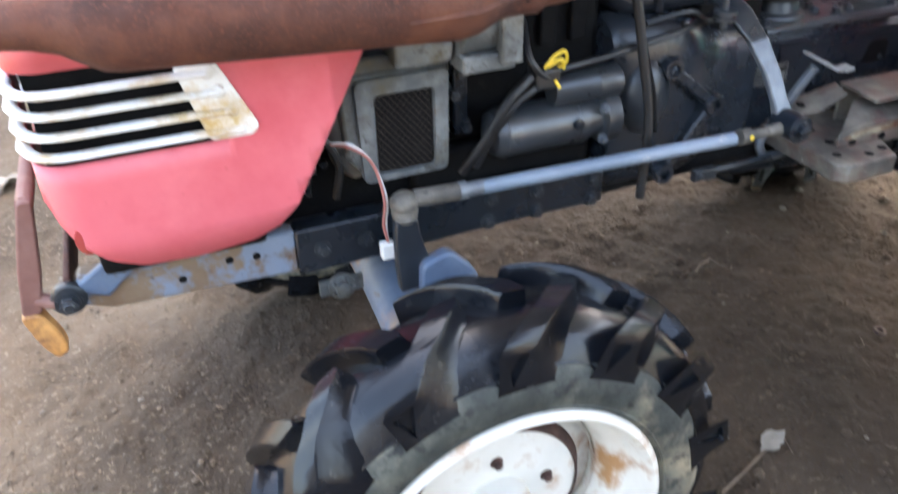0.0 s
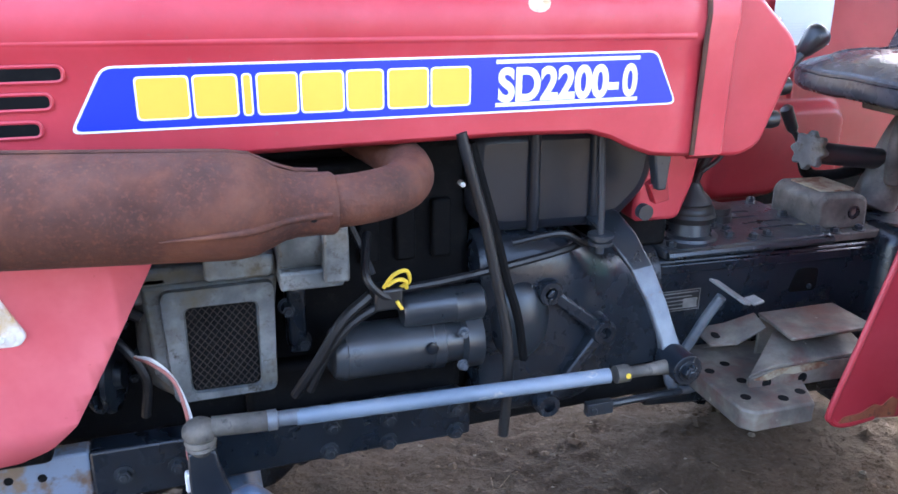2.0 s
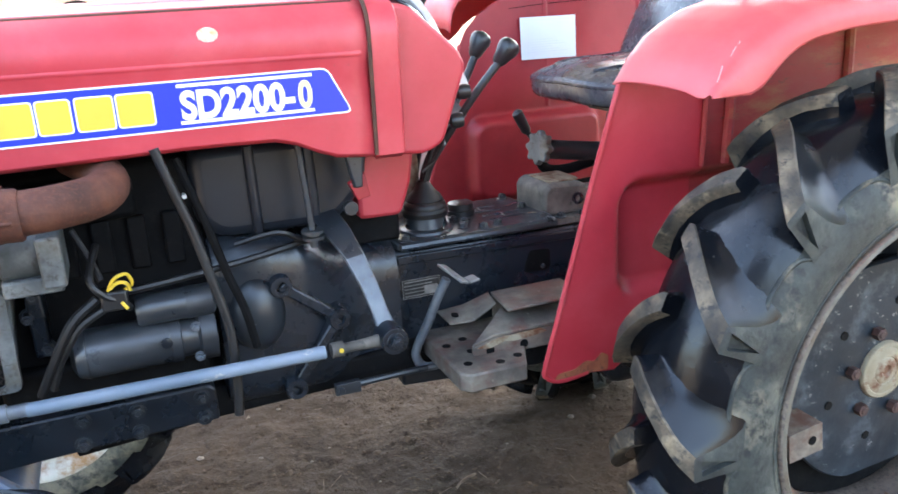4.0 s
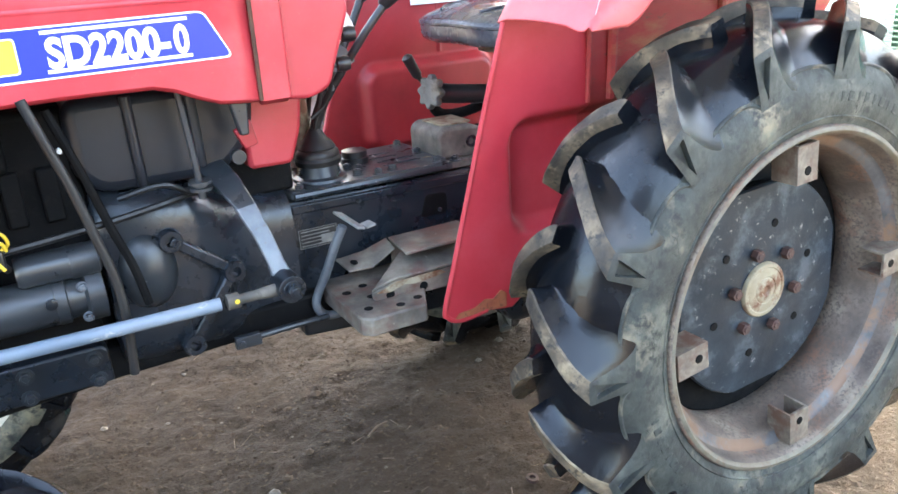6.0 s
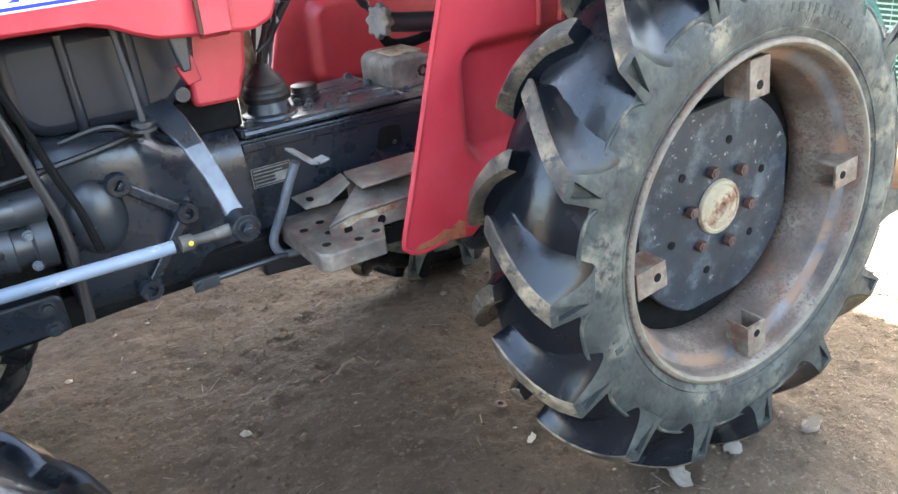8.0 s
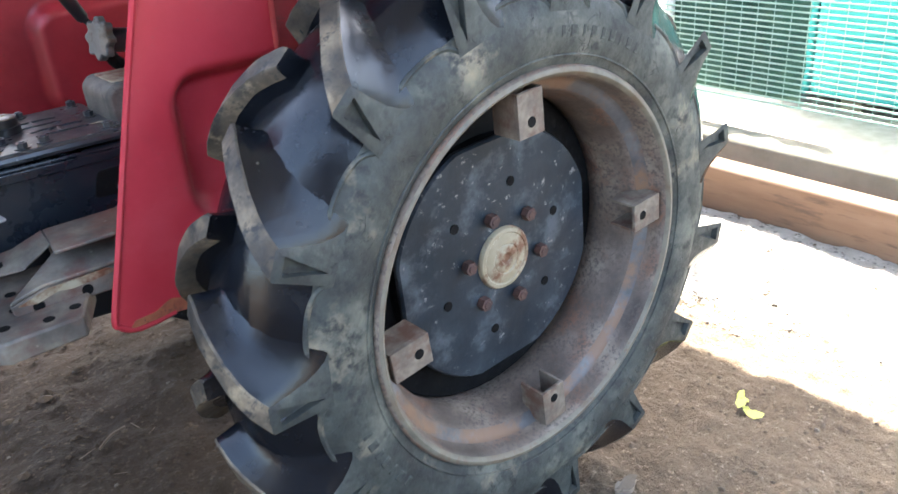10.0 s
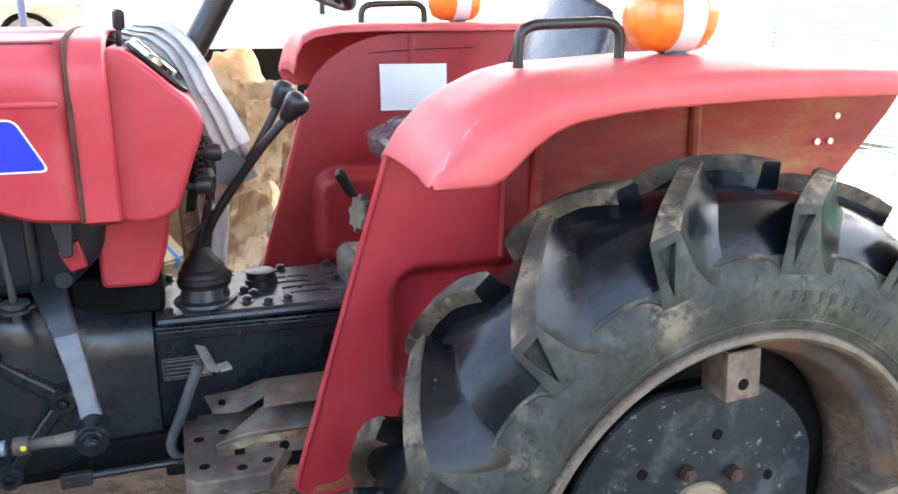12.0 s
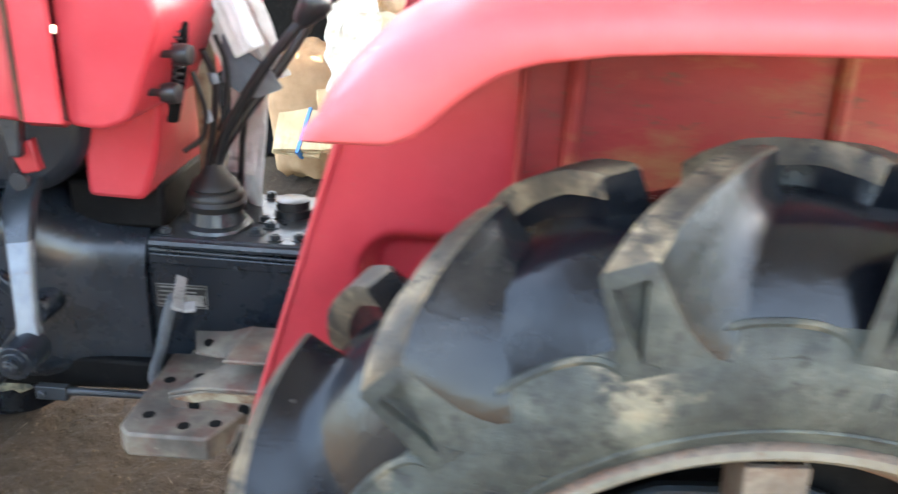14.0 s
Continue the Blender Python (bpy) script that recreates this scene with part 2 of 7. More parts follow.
DISC = material("scuffed_wheel_disc", [(0.0068, 0.0110, 0.0155), (0.0135, 0.0200, 0.0268), (0.026, 0.0355, 0.0450)], 7, 12, rough=(0.42, 0.64), bump=0.0008, bump_scale=60, specular=0.26,
                stain=(0.060, 0.072, 0.082), stain_scale=13, stain_at=(0.52, 0.66), speck=(0.17, 0.17, 0.165), speck_scale=55, speck_at=(0.63, 0.70))
BOLT = material("rusty_bolt", [(0.035, 0.018, 0.016), (0.075, 0.034, 0.025)], 60, rough=(0.6, 0.8), bump=0.0005)
HUBCAP = material("cream_hub_cap", [(0.20, 0.165, 0.105), (0.31, 0.27, 0.19)], 18, rough=(0.5, 0.7), bump=0.0006, bump_scale=60, stain=(0.13, 0.055, 0.026), stain_scale=21, stain_at=(0.48, 0.60))
WHITE = material("white_grille_paint", [(0.66, 0.66, 0.64), (0.75, 0.75, 0.73)], 10, rough=(0.35, 0.5), stain=(0.48, 0.32, 0.13), stain_scale=12, stain_at=(0.50, 0.66),
                 speck=(0.25, 0.15, 0.07), speck_scale=50, speck_at=(0.66, 0.74))
DECAL_BLUE = material("blue_decal", [(0.010, 0.028, 0.56), (0.014, 0.036, 0.62)], 5, rough=(0.35, 0.45))
DECAL_WHITE = material("white_decal", [(0.80, 0.80, 0.80), (0.86, 0.86, 0.86)], 5, rough=(0.4, 0.5))
DECAL_YELLOW = material("yellow_decal", [(0.70, 0.44, 0.045), (0.76, 0.50, 0.06)], 5, rough=(0.4, 0.5))
DECAL_PALE = material("pale_yellow_decal", [(0.80, 0.70, 0.30), (0.84, 0.76, 0.40)], 5, rough=(0.4, 0.5))
PLASTIC = material("black_plastic", [(0.012, 0.012, 0.013), (0.02, 0.02, 0.021)], 20, rough=(0.28, 0.42), speck=(0.07, 0.065, 0.06), speck_scale=60, speck_at=(0.66, 0.8))
BOOT = material("black_rubber_boot", [(0.004, 0.004, 0.005), (0.009, 0.009, 0.010)], 20, rough=(0.38, 0.6), speck=(0.04, 0.037, 0.034), speck_scale=50, speck_at=(0.62, 0.78))
# base raised to blue-grey to paint the sky's sheen on the vinyl
VINYL = material("worn_vinyl_sheen", [(0.035, 0.039, 0.047), (0.072, 0.077, 0.088)], 12, rough=(0.20, 0.34), bump=0.0006, bump_scale=60,
                 stain=(0.030, 0.031, 0.035), stain_scale=5, stain_at=(0.55, 0.8), specular=0.5)
FOAM = material("torn_yellow_foam", [(0.35, 0.2, 0.05), (0.5, 0.32, 0.08)], 60, rough=(0.8, 0.95), bump=0.002)
FENDER_RUST = material("rusted_through_red", [(0.20, 0.045, 0.026), (0.32, 0.10, 0.045), (0.28, 0.13, 0.06)], 18, rough=(0.6, 0.8), bump=0.0008, speck=(0.08, 0.035, 0.025), speck_scale=60)
MESH_BROWN = material("rusty_wire_mesh", [(0.018, 0.012, 0.009), (0.035, 0.024, 0.018)], 20, rough=(0.6, 0.8), metal=0.3)
TANK = material("dark_tank_paint", [(0.0085, 0.0108, 0.0158), (0.0150, 0.0182, 0.0252)], 9, rough=(0.28, 0.46), specular=0.4, bump=0.0004, bump_scale=50, stain=(0.009, 0.011, 0.015), stain_scale=5)
COVER = material("chipped_cover_paint", [(0.012, 0.015, 0.020), (0.022, 0.027, 0.033), (0.036, 0.041, 0.047)], 9.0, rough=(0.24, 0.44), bump=0.0006, bump_scale=60,
                 speck=(0.26, 0.25, 0.23), speck_scale=48, speck_at=(0.64, 0.70), stain=(0.05, 0.042, 0.034), stain_scale=7)
AMBER = material("amber_lens", [(0.80, 0.17, 0.02), (0.86, 0.24, 0.03)], 40, rough=(0.12, 0.2), bump=0.001, bump_scale=150, coat=0.5)
LAMP_WHITE = material("white_lamp_body", [(0.68, 0.68, 0.66), (0.76, 0.76, 0.74)], 10, rough=(0.4, 0.5))
CHROME = material("worn_chrome", [(0.60, 0.60, 0.60), (0.70, 0.70, 0.70)], 20, rough=(0.08, 0.22), metal=1.0)
DIAL = material("dial_black", [(0.01, 0.01, 0.012), (0.018, 0.018, 0.02)], 10, rough=(0.15, 0.25))
PAPER = material("white_paper", [(0.72, 0.73, 0.75), (0.78, 0.79, 0.80)], 6, rough=(0.7, 0.8))
PRINT = material("pale_print", [(0.69, 0.70, 0.72), (0.74, 0.75, 0.77)], 60, rough=(0.7, 0.8))
KRAFT = material("brown_kraft_paper", [(0.30, 0.175, 0.09), (0.41, 0.255, 0.14), (0.52, 0.355, 0.215)], 5, rough=(0.75, 0.9), bump=0.004, bump_scale=14, stain=(0.17, 0.10, 0.055), stain_scale=4)
CLOTH = material("grey_rag", [(0.44, 0.42, 0.39), (0.62, 0.60, 0.57), (0.74, 0.72, 0.69)], 10, rough=(0.8, 0.95), bump=0.002, bump_scale=120, stain=(0.18, 0.15, 0.12), stain_scale=8)
SACK = material("cream_sack", [(0.50, 0.42, 0.29), (0.62, 0.54, 0.40)], 6, rough=(0.8, 0.95), bump=0.002, bump_scale=90, stain=(0.28, 0.22, 0.13), stain_scale=5)
NETBAG = material("grey_net_bag", [(0.22, 0.21, 0.21), (0.42, 0.41, 0.40)], 70, rough=(0.8, 0.9), bump=0.003, bump_scale=80)
CREAM_CLOTH = material("pale_woven_cloth", [(0.44, 0.39, 0.31), (0.58, 0.53, 0.45), (0.70, 0.66, 0.59)], 7, rough=(0.8, 0.95), bump=0.002, bump_scale=120, stain=(0.42, 0.34, 0.22), stain_scale=6, stain_at=(0.6, 0.75))
CARD = material("tan_cardboard", [(0.36, 0.25, 0.125), (0.45, 0.33, 0.18), (0.54, 0.42, 0.26)], 6, rough=(0.75, 0.9), bump=0.001, bump_scale=80, stain=(0.28, 0.20, 0.11), stain_scale=8)
WIRE_RED = material("red_wire", [(0.30, 0.10, 0.085), (0.36, 0.14, 0.12)], 20, rough=(0.4, 0.5))
WIRE_WHITE = material("white_wire", [(0.6, 0.6, 0.58), (0.7, 0.7, 0.68)], 20, rough=(0.4, 0.5))
WIRE_YELLOW = material("yellow_wire", [(0.65, 0.45, 0.04), (0.75, 0.52, 0.05)], 20, rough=(0.4, 0.5))
ORANGE_FOOT = material("worn_orange_paint", [(0.46, 0.20, 0.05), (0.55, 0.28, 0.09)], 16, rough=(0.5, 0.7), stain=(0.16, 0.07, 0.035), stain_scale=14, stain_at=(0.52, 0.66))
GUARD = material("brown_guard_bar", [(0.10, 0.042, 0.034), (0.16, 0.07, 0.055), (0.2, 0.10, 0.08)], 12, rough=(0.6, 0.8), bump=0.0008)
GREASY = material("blue_grey_casting", [(0.045, 0.072, 0.125), (0.078, 0.115, 0.175), (0.13, 0.165, 0.215)], 10, rough=(0.4, 0.6), bump=0.0008,
                  stain=(0.19, 0.105, 0.05), stain_scale=7, stain_at=(0.50, 0.64), speck=(0.07, 0.06, 0.05), speck_scale=40, speck_at=(0.6, 0.72))
BRACKET = material("rusty_blue_grey_bracket", [(0.10, 0.062, 0.036), (0.15, 0.098, 0.06), (0.19, 0.135, 0.085)], 8, rough=(0.5, 0.7), bump=0.0008,
                   stain=(0.16, 0.20, 0.26), stain_scale=11, stain_at=(0.48, 0.56), speck=(0.06, 0.03, 0.02), speck_scale=40, speck_at=(0.62, 0.74))
FRONT_RIM = material("cream_front_rim", [(0.56, 0.54, 0.48), (0.66, 0.64, 0.58)], 8, rough=(0.4, 0.6), stain=(0.36, 0.19, 0.08), stain_scale=9, stain_at=(0.54, 0.66))
DIRT = material("dry_earth", [(0.06588, 0.04758, 0.03172), (0.1147, 0.0854, 0.05856), (0.2013, 0.1562, 0.1098)], 2.6, 14, rough=(0.85, 0.98), bump=0.030, bump_scale=30,
                speck=(0.23, 0.185, 0.135), speck_scale=70, speck_at=(0.57, 0.72), stain=(0.058, 0.041, 0.027), stain_scale=1.3, stain_at=(0.46, 0.62), specular=0.25)
PEBBLE = material("earth_clods", [(0.0693, 0.0504, 0.03465), (0.1208, 0.09135, 0.06405), (0.1943, 0.1522, 0.1092)], 9, rough=(0.85, 0.98), bump=0.002, island=0.35, specular=0.25)


def shade_damp_patch(m, centre, inner, outer, tint):
    """One ragged patch of darker soil: shade by the tractor and damp, put into the colour."""
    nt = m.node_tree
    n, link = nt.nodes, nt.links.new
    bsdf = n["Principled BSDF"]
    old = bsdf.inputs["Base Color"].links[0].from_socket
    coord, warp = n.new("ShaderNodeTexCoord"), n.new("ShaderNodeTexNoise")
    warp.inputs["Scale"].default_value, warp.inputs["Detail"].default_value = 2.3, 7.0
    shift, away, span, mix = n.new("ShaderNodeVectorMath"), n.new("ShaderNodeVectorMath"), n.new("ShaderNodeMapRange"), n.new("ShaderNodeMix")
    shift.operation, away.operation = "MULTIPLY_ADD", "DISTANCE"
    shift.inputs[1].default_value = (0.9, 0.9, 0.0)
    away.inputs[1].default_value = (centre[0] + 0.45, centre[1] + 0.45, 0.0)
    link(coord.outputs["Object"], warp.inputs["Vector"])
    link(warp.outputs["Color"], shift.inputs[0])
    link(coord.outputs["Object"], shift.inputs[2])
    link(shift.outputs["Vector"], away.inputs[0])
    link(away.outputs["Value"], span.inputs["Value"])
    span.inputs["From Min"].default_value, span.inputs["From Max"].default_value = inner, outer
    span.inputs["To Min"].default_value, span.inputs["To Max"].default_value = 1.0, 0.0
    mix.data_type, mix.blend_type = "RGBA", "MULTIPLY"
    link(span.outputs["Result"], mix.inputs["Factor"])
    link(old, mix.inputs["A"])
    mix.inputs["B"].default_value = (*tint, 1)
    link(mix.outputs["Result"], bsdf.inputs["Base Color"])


# shade under and beyond the tractor is darkened into the earth's colour here
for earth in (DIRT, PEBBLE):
    shade_damp_patch(earth, (-0.75, 0.35), 0.85, 1.40, (0.40, 0.355, 0.325))
    shade_damp_patch(earth, (-0.80, 1.9), 0.60, 1.20, (0.38, 0.34, 0.31))
STONE = material("grey_brown_stone", [(0.11, 0.09, 0.07), (0.18, 0.15, 0.118)], 12, rough=(0.8, 0.95), bump=0.002, island=0.4)
# paler than the earth: sunlight on the ground is put into this colour
SUNLIT_GRAVEL = material("sunlit_gravel", [(0.25, 0.23, 0.20), (0.36, 0.335, 0.30)], 14, rough=(0.8, 0.95), bump=0.003, island=0.5)
TIMBER = material("brown_timber", [(0.14, 0.077, 0.046), (0.195, 0.112, 0.067), (0.245, 0.148, 0.094)], 7, rough=(0.7, 0.9), bump=0.002, stretch=(1, 0.15, 1), speck=(0.10, 0.06, 0.04), speck_scale=30)
CONCRETE = material("concrete_sill", [(0.17, 0.155, 0.115), (0.25, 0.23, 0.18)], 8, rough=(0.8, 0.95), bump=0.002, stain=(0.13, 0.13, 0.09), stain_scale=4)
NET = material("pale_green_netting", [(0.24, 0.38, 0.31), (0.33, 0.47, 0.40)], 10, rough=(0.5, 0.7))
SHADE = material("dark_green_shade_cloth", [(0.012, 0.055, 0.04), (0.025, 0.085, 0.06), (0.05, 0.12, 0.08)], 9, rough=(0.7, 0.9), bump=0.002, bump_scale=200)
TEAL = material("teal_machine_paint", [(0.02, 0.24, 0.25), (0.03, 0.30, 0.31)], 5, rough=(0.4, 0.6), stain=(0.05, 0.20, 0.19), stain_scale=4)
TRUCK_WHITE = material("white_truck_panel", [(0.70, 0.70, 0.69), (0.78, 0.78, 0.77)], 3, rough=(0.4, 0.6), stain=(0.55, 0.52, 0.47), stain_scale=3, stain_at=(0.6, 0.8))
TARP = material("orange_tarpaulin", [(0.72, 0.28, 0.03), (0.80, 0.40, 0.05), (0.78, 0.5, 0.08)], 2.5, rough=(0.5, 0.7), bump=0.01, bump_scale=6)
POLE = material("blue_grey_pole", [(0.16, 0.20, 0.30), (0.2, 0.25, 0.36)], 10, rough=(0.4, 0.6))
ROOFING = material("zinc_roofing", [(0.32, 0.33, 0.34), (0.42, 0.43, 0.44)], 3, rough=(0.4, 0.6), metal=0.4, stain=(0.25, 0.14, 0.08), stain_scale=2)
PALE_WALL = material("pale_render_wall", [(0.58, 0.55, 0.48), (0.66, 0.63, 0.56)], 2, rough=(0.85, 0.95), bump=0.003)
WALL_DARK = material("dark_grey_wall", [(0.075, 0.078, 0.082), (0.105, 0.108, 0.112)], 3, rough=(0.8, 0.95), bump=0.003)
LEAF = material("green_leaf", [(0.05, 0.11, 0.025), (0.09, 0.17, 0.04)], 6, rough=(0.5, 0.7), island=0.3)
YLEAF = material("yellow_green_leaf", [(0.32, 0.34, 0.07), (0.42, 0.42, 0.1)], 20, rough=(0.6, 0.8))
SCRAP = material("grey_white_scrap", [(0.17, 0.15, 0.12), (0.27, 0.24, 0.20)], 20, rough=(0.7, 0.9))
TWIG = material("brown_twig", [(0.09, 0.06, 0.04), (0.14, 0.1, 0.07)], 30, rough=(0.8, 0.9))
PLATE_BLACK = material("black_name_plate", [(0.008, 0.008, 0.009), (0.014, 0.014, 0.015)], 20, rough=(0.3, 0.4))
PLATE_MARK = material("silver_marking", [(0.13, 0.13, 0.125), (0.26, 0.26, 0.25)], 60, rough=(0.35, 0.5), metal=0.4)
BLUE_BIT = material("blue_plastic", [(0.03, 0.16, 0.42), (0.05, 0.2, 0.5)], 10, rough=(0.35, 0.5))


# Mesh helpers
def part(name, bm, mat, parent=None, label="", bevel=0.0, sharp=38, solid=0.0, mats=(), place=None, segments=2):
    bmesh.ops.recalc_face_normals(bm, faces=bm.faces)
    me = bpy.data.meshes.new(name)
    bm.to_mesh(me)
    bm.free()
    for m in (mat, *mats):
        me.materials.append(m)
    me.shade_smooth()
    me.set_sharp_from_angle(angle=radians(sharp))
    ob = new(name, me)
    if parent:
        ob.parent = parent
    if place is not None:
        ob.matrix_basis = place
    if solid:
        mod = ob.modifiers.new("solid", "SOLIDIFY")
        mod.thickness, mod.offset = solid, 0.0
    if bevel:
        mod = ob.modifiers.new("bevel", "BEVEL")
        mod.width, mod.segments, mod.limit_method, mod.angle_limit = bevel, segments, "ANGLE", radians(40)
    return tagged(ob, label)


def piece(name, me, parent, place):
    """A further object on a shared mesh."""
    ob = new(name, me)
    ob.parent = parent
    ob.matrix_basis = place
    return ob


def box(bm, x0, x1, y0, y1, z0, z1, m=None):
    vs = [bm.verts.new((x, y, z)) for x in (x0, x1) for y in (y0, y1) for z in (z0, z1)]
    for f in ((0, 1, 3, 2), (4, 6, 7, 5), (0, 4, 5, 1), (2, 3, 7, 6), (0, 2, 6, 4), (1, 5, 7, 3)):
        bm.faces.new([vs[i] for i in f])
    if m is not None:
        for v in vs:
            v.co = m @ v.co
    return bm


def rings(bm, loops, closed=True, cap=(True, True)):
    """Skin a row of vertex loops."""
    rows = [[bm.verts.new(p) for p in loop] for loop in loops]
    k = len(rows[0])
    for a, b in zip(rows, rows[1:]):
        for i in range(k if closed else k - 1):
            j = (i + 1) % k
            try:
                bm.faces.new((a[i], a[j], b[j], b[i]))
            except ValueError:
                pass
    if closed and k > 2:
        if cap[0]:
            bm.faces.new(rows[0])
        if cap[1]:
            bm.faces.new(rows[-1])
    return bm


def axes_for(d):
    d = Vector(d).normalized()
    side = d.cross((0, 0, 1)) if abs(d.z) < 0.95 else d.cross((1, 0, 0))
    side.normalize()
    return side, d.cross(side)


def cyl(bm, p0, p1, r0, r1=None, seg=20, cap=(True, True)):
    r1 = r0 if r1 is None else r1
    p0, p1 = Vector(p0), Vector(p1)
    u, v = axes_for(p1 - p0)
    turn = [(math.cos(2 * math.pi * i / seg), math.sin(2 * math.pi * i / seg)) for i in range(seg)]
    return rings(bm, [[p + r * (c * u + s * v) for c, s in turn] for p, r in ((p0, r0), (p1, r1))], cap=cap)


def spin(bm, p0, d, profile, seg=28, cap=(True, True)):
    """Turn a profile of (distance along, radius) round the axis from p0 along d."""
    p0, d = Vector(p0), Vector(d).normalized()
    u, v = axes_for(d)
    turn = [(math.cos(2 * math.pi * i / seg), math.sin(2 * math.pi * i / seg)) for i in range(seg)]
    return rings(bm, [[p0 + d * a + max(r, 1e-4) * (c * u + s * v) for c, s in turn] for a, r in profile], cap=cap)


def smooth_path(pts, steps=6):
    """Catmull-Rom through the points."""
    pts = [Vector(p) for p in pts]
    full = [2 * pts[0] - pts[1], *pts, 2 * pts[-1] - pts[-2]]
    out = []
    for a, b, c, d in zip(full, full[1:], full[2:], full[3:]):
        for i in range(steps):
            t = i / steps
            out.append(0.5 * (2 * b + (c - a) * t + (2 * a - 5 * b + 4 * c - d) * t * t + (3 * b - a - 3 * c + d) * t ** 3))
    return out + [pts[-1]]


def hose(bm, pts, r, seg=10, steps=6, radii=None, flat=1.0):
    path = smooth_path(pts, steps) if steps > 1 else [Vector(p) for p in pts]
    n = len(path)
    u = axes_for(path[1] - path[0])[0]
    loops = []
    for i, p in enumerate(path):
        d = (path[min(i + 1, n - 1)] - path[max(i - 1, 0)]).normalized()
        u = (u - d * u.dot(d)).normalized()
        v = d.cross(u)
        rr = r if radii is None else float(np.interp(i / (n - 1), np.linspace(0, 1, len(radii)), radii))
        loops.append([p + rr * (math.cos(2 * math.pi * k / seg) * u + flat * math.sin(2 * math.pi * k / seg) * v) for k in range(seg)])
    return rings(bm, loops)


def prism(bm, poly, y0, y1):
    """A polygon in x and z, drawn out from y0 to y1."""
    a = [bm.verts.new((x, y0, z)) for x, z in poly]
    b = [bm.verts.new((x, y1, z)) for x, z in poly]
    bm.faces.new(a), bm.faces.new(b)
    for i in range(len(poly)):
        j = (i + 1) % len(poly)
        bm.faces.new((a[i], a[j], b[j], b[i]))
    return bm


def slab(bm, poly, z0, z1):
    a = [bm.verts.new((x, y, z0)) for x, y in poly]
    b = [bm.verts.new((x, y, z1)) for x, y in poly]
    bm.faces.new(a), bm.faces.new(b)
    for i in range(len(poly)):
        j = (i + 1) % len(poly)
        bm.faces.new((a[i], a[j], b[j], b[i]))
    return bm


def rounded(poly, r, n=4):
    """Round a polygon's corners."""
    out = []
    k = len(poly)
    for i in range(k):
        p, a, b = Vector(poly[i]), Vector(poly[i - 1]), Vector(poly[(i + 1) % k])
        da, db = (a - p), (b - p)
        t = min(r, da.length * 0.45, db.length * 0.45)
        s, e = p + da.normalized() * t, p + db.normalized() * t
        for j in range(n + 1):
            w = j / n
            out.append(tuple((1 - w) ** 2 * s + 2 * w * (1 - w) * p + w * w * e))
    return out


def grid(bm, nu, nv, f, keep=lambda i, j: True):
    vs = [[bm.verts.new(f(i / nu, j / nv)) for j in range(nv + 1)] for i in range(nu + 1)]
    for i in range(nu):
        for j in range(nv):
            if keep(i, j):
                bm.faces.new((vs[i][j], vs[i + 1][j], vs[i + 1][j + 1], vs[i][j + 1]))
    return bm


def ball(bm, c, r, scale=(1, 1, 1), u=14, v=9):
    start = len(bm.verts)
    bmesh.ops.create_uvsphere(bm, u_segments=u, v_segments=v, radius=r)
    bm.verts.ensure_lookup_table()
    for w in bm.verts[start:]:
        w.co = Vector((w.co.x * scale[0], w.co.y * scale[1], w.co.z * scale[2])) + Vector(c)
    return bm


def hexbolt(bm, p, d, r=0.008, h=0.007, washer=True):
    p, d = Vector(p), Vector(d).normalized()
    if washer:
        cyl(bm, p, p + d * 0.002, r * 1.45, seg=14)
    cyl(bm, p + d * 0.002, p + d * (0.002 + h), r, seg=6)
    cyl(bm, p + d * (0.002 + h), p + d * (0.004 + h), r * 0.62, r * 0.5, seg=10)
    return bm


def BM():
    return bmesh.new()


def lerp(x, pts):
    return float(np.interp(x, [p[0] for p in pts], [p[1] for p in pts]))


def smoothstep(a, b, x):
    t = min(1, max(0, (x - a) / (b - a)))
    return t * t * (3 - 2 * t)


# The ground: one sheet, fine round the tractor and coarse towards the horizon
def ground_height(x, y):
    near = math.exp(-((x + 0.4) ** 2 + y * y) / 18)
    h = 0.014 * noise.fractal(Vector((x * 2.1, y * 2.1, 0.3)), 0.8, 2.1, 5) + 0.011 * noise.noise(Vector((x * 9, y * 9, 4.0))) + 0.008 * noise.noise(Vector((x * 21, y * 21, 7.0))) + 0.005 * noise.noise(Vector((x * 45, y * 45, 2.0)))
    h = h * near - 0.003
    # earth pressed up round the tyres
    for wx, wy, a in ((0.0, 0.555, 0.016), (-1.495, 0.565, 0.014)):
        h += a * math.exp(-((x - wx) / 0.13) ** 2 - ((abs(y) - wy) / 0.15) ** 2)
    return h


def spaced(lo, hi, step, far):
    out = list(np.arange(lo, hi, step))
    a, b, d = lo, hi, step
    while b < far:
        d *= 1.35
        a, b = a - d, b + d
        out = [a] + out + [b]
    return out


gx, gy = spaced(-2.8, 1.5, 0.010, 400), spaced(-1.1, 2.0, 0.010, 400)
gv = [(x, y, ground_height(x, y)) for x in gx for y in gy]
ny = len(gy)
gf = [(i * ny + j, (i + 1) * ny + j, (i + 1) * ny + j + 1, i * ny + j + 1) for i in range(len(gx) - 1) for j in range(ny - 1)]
gme = bpy.data.meshes.new("ground")
gme.from_pydata(gv, [], gf)
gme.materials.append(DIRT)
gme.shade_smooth()
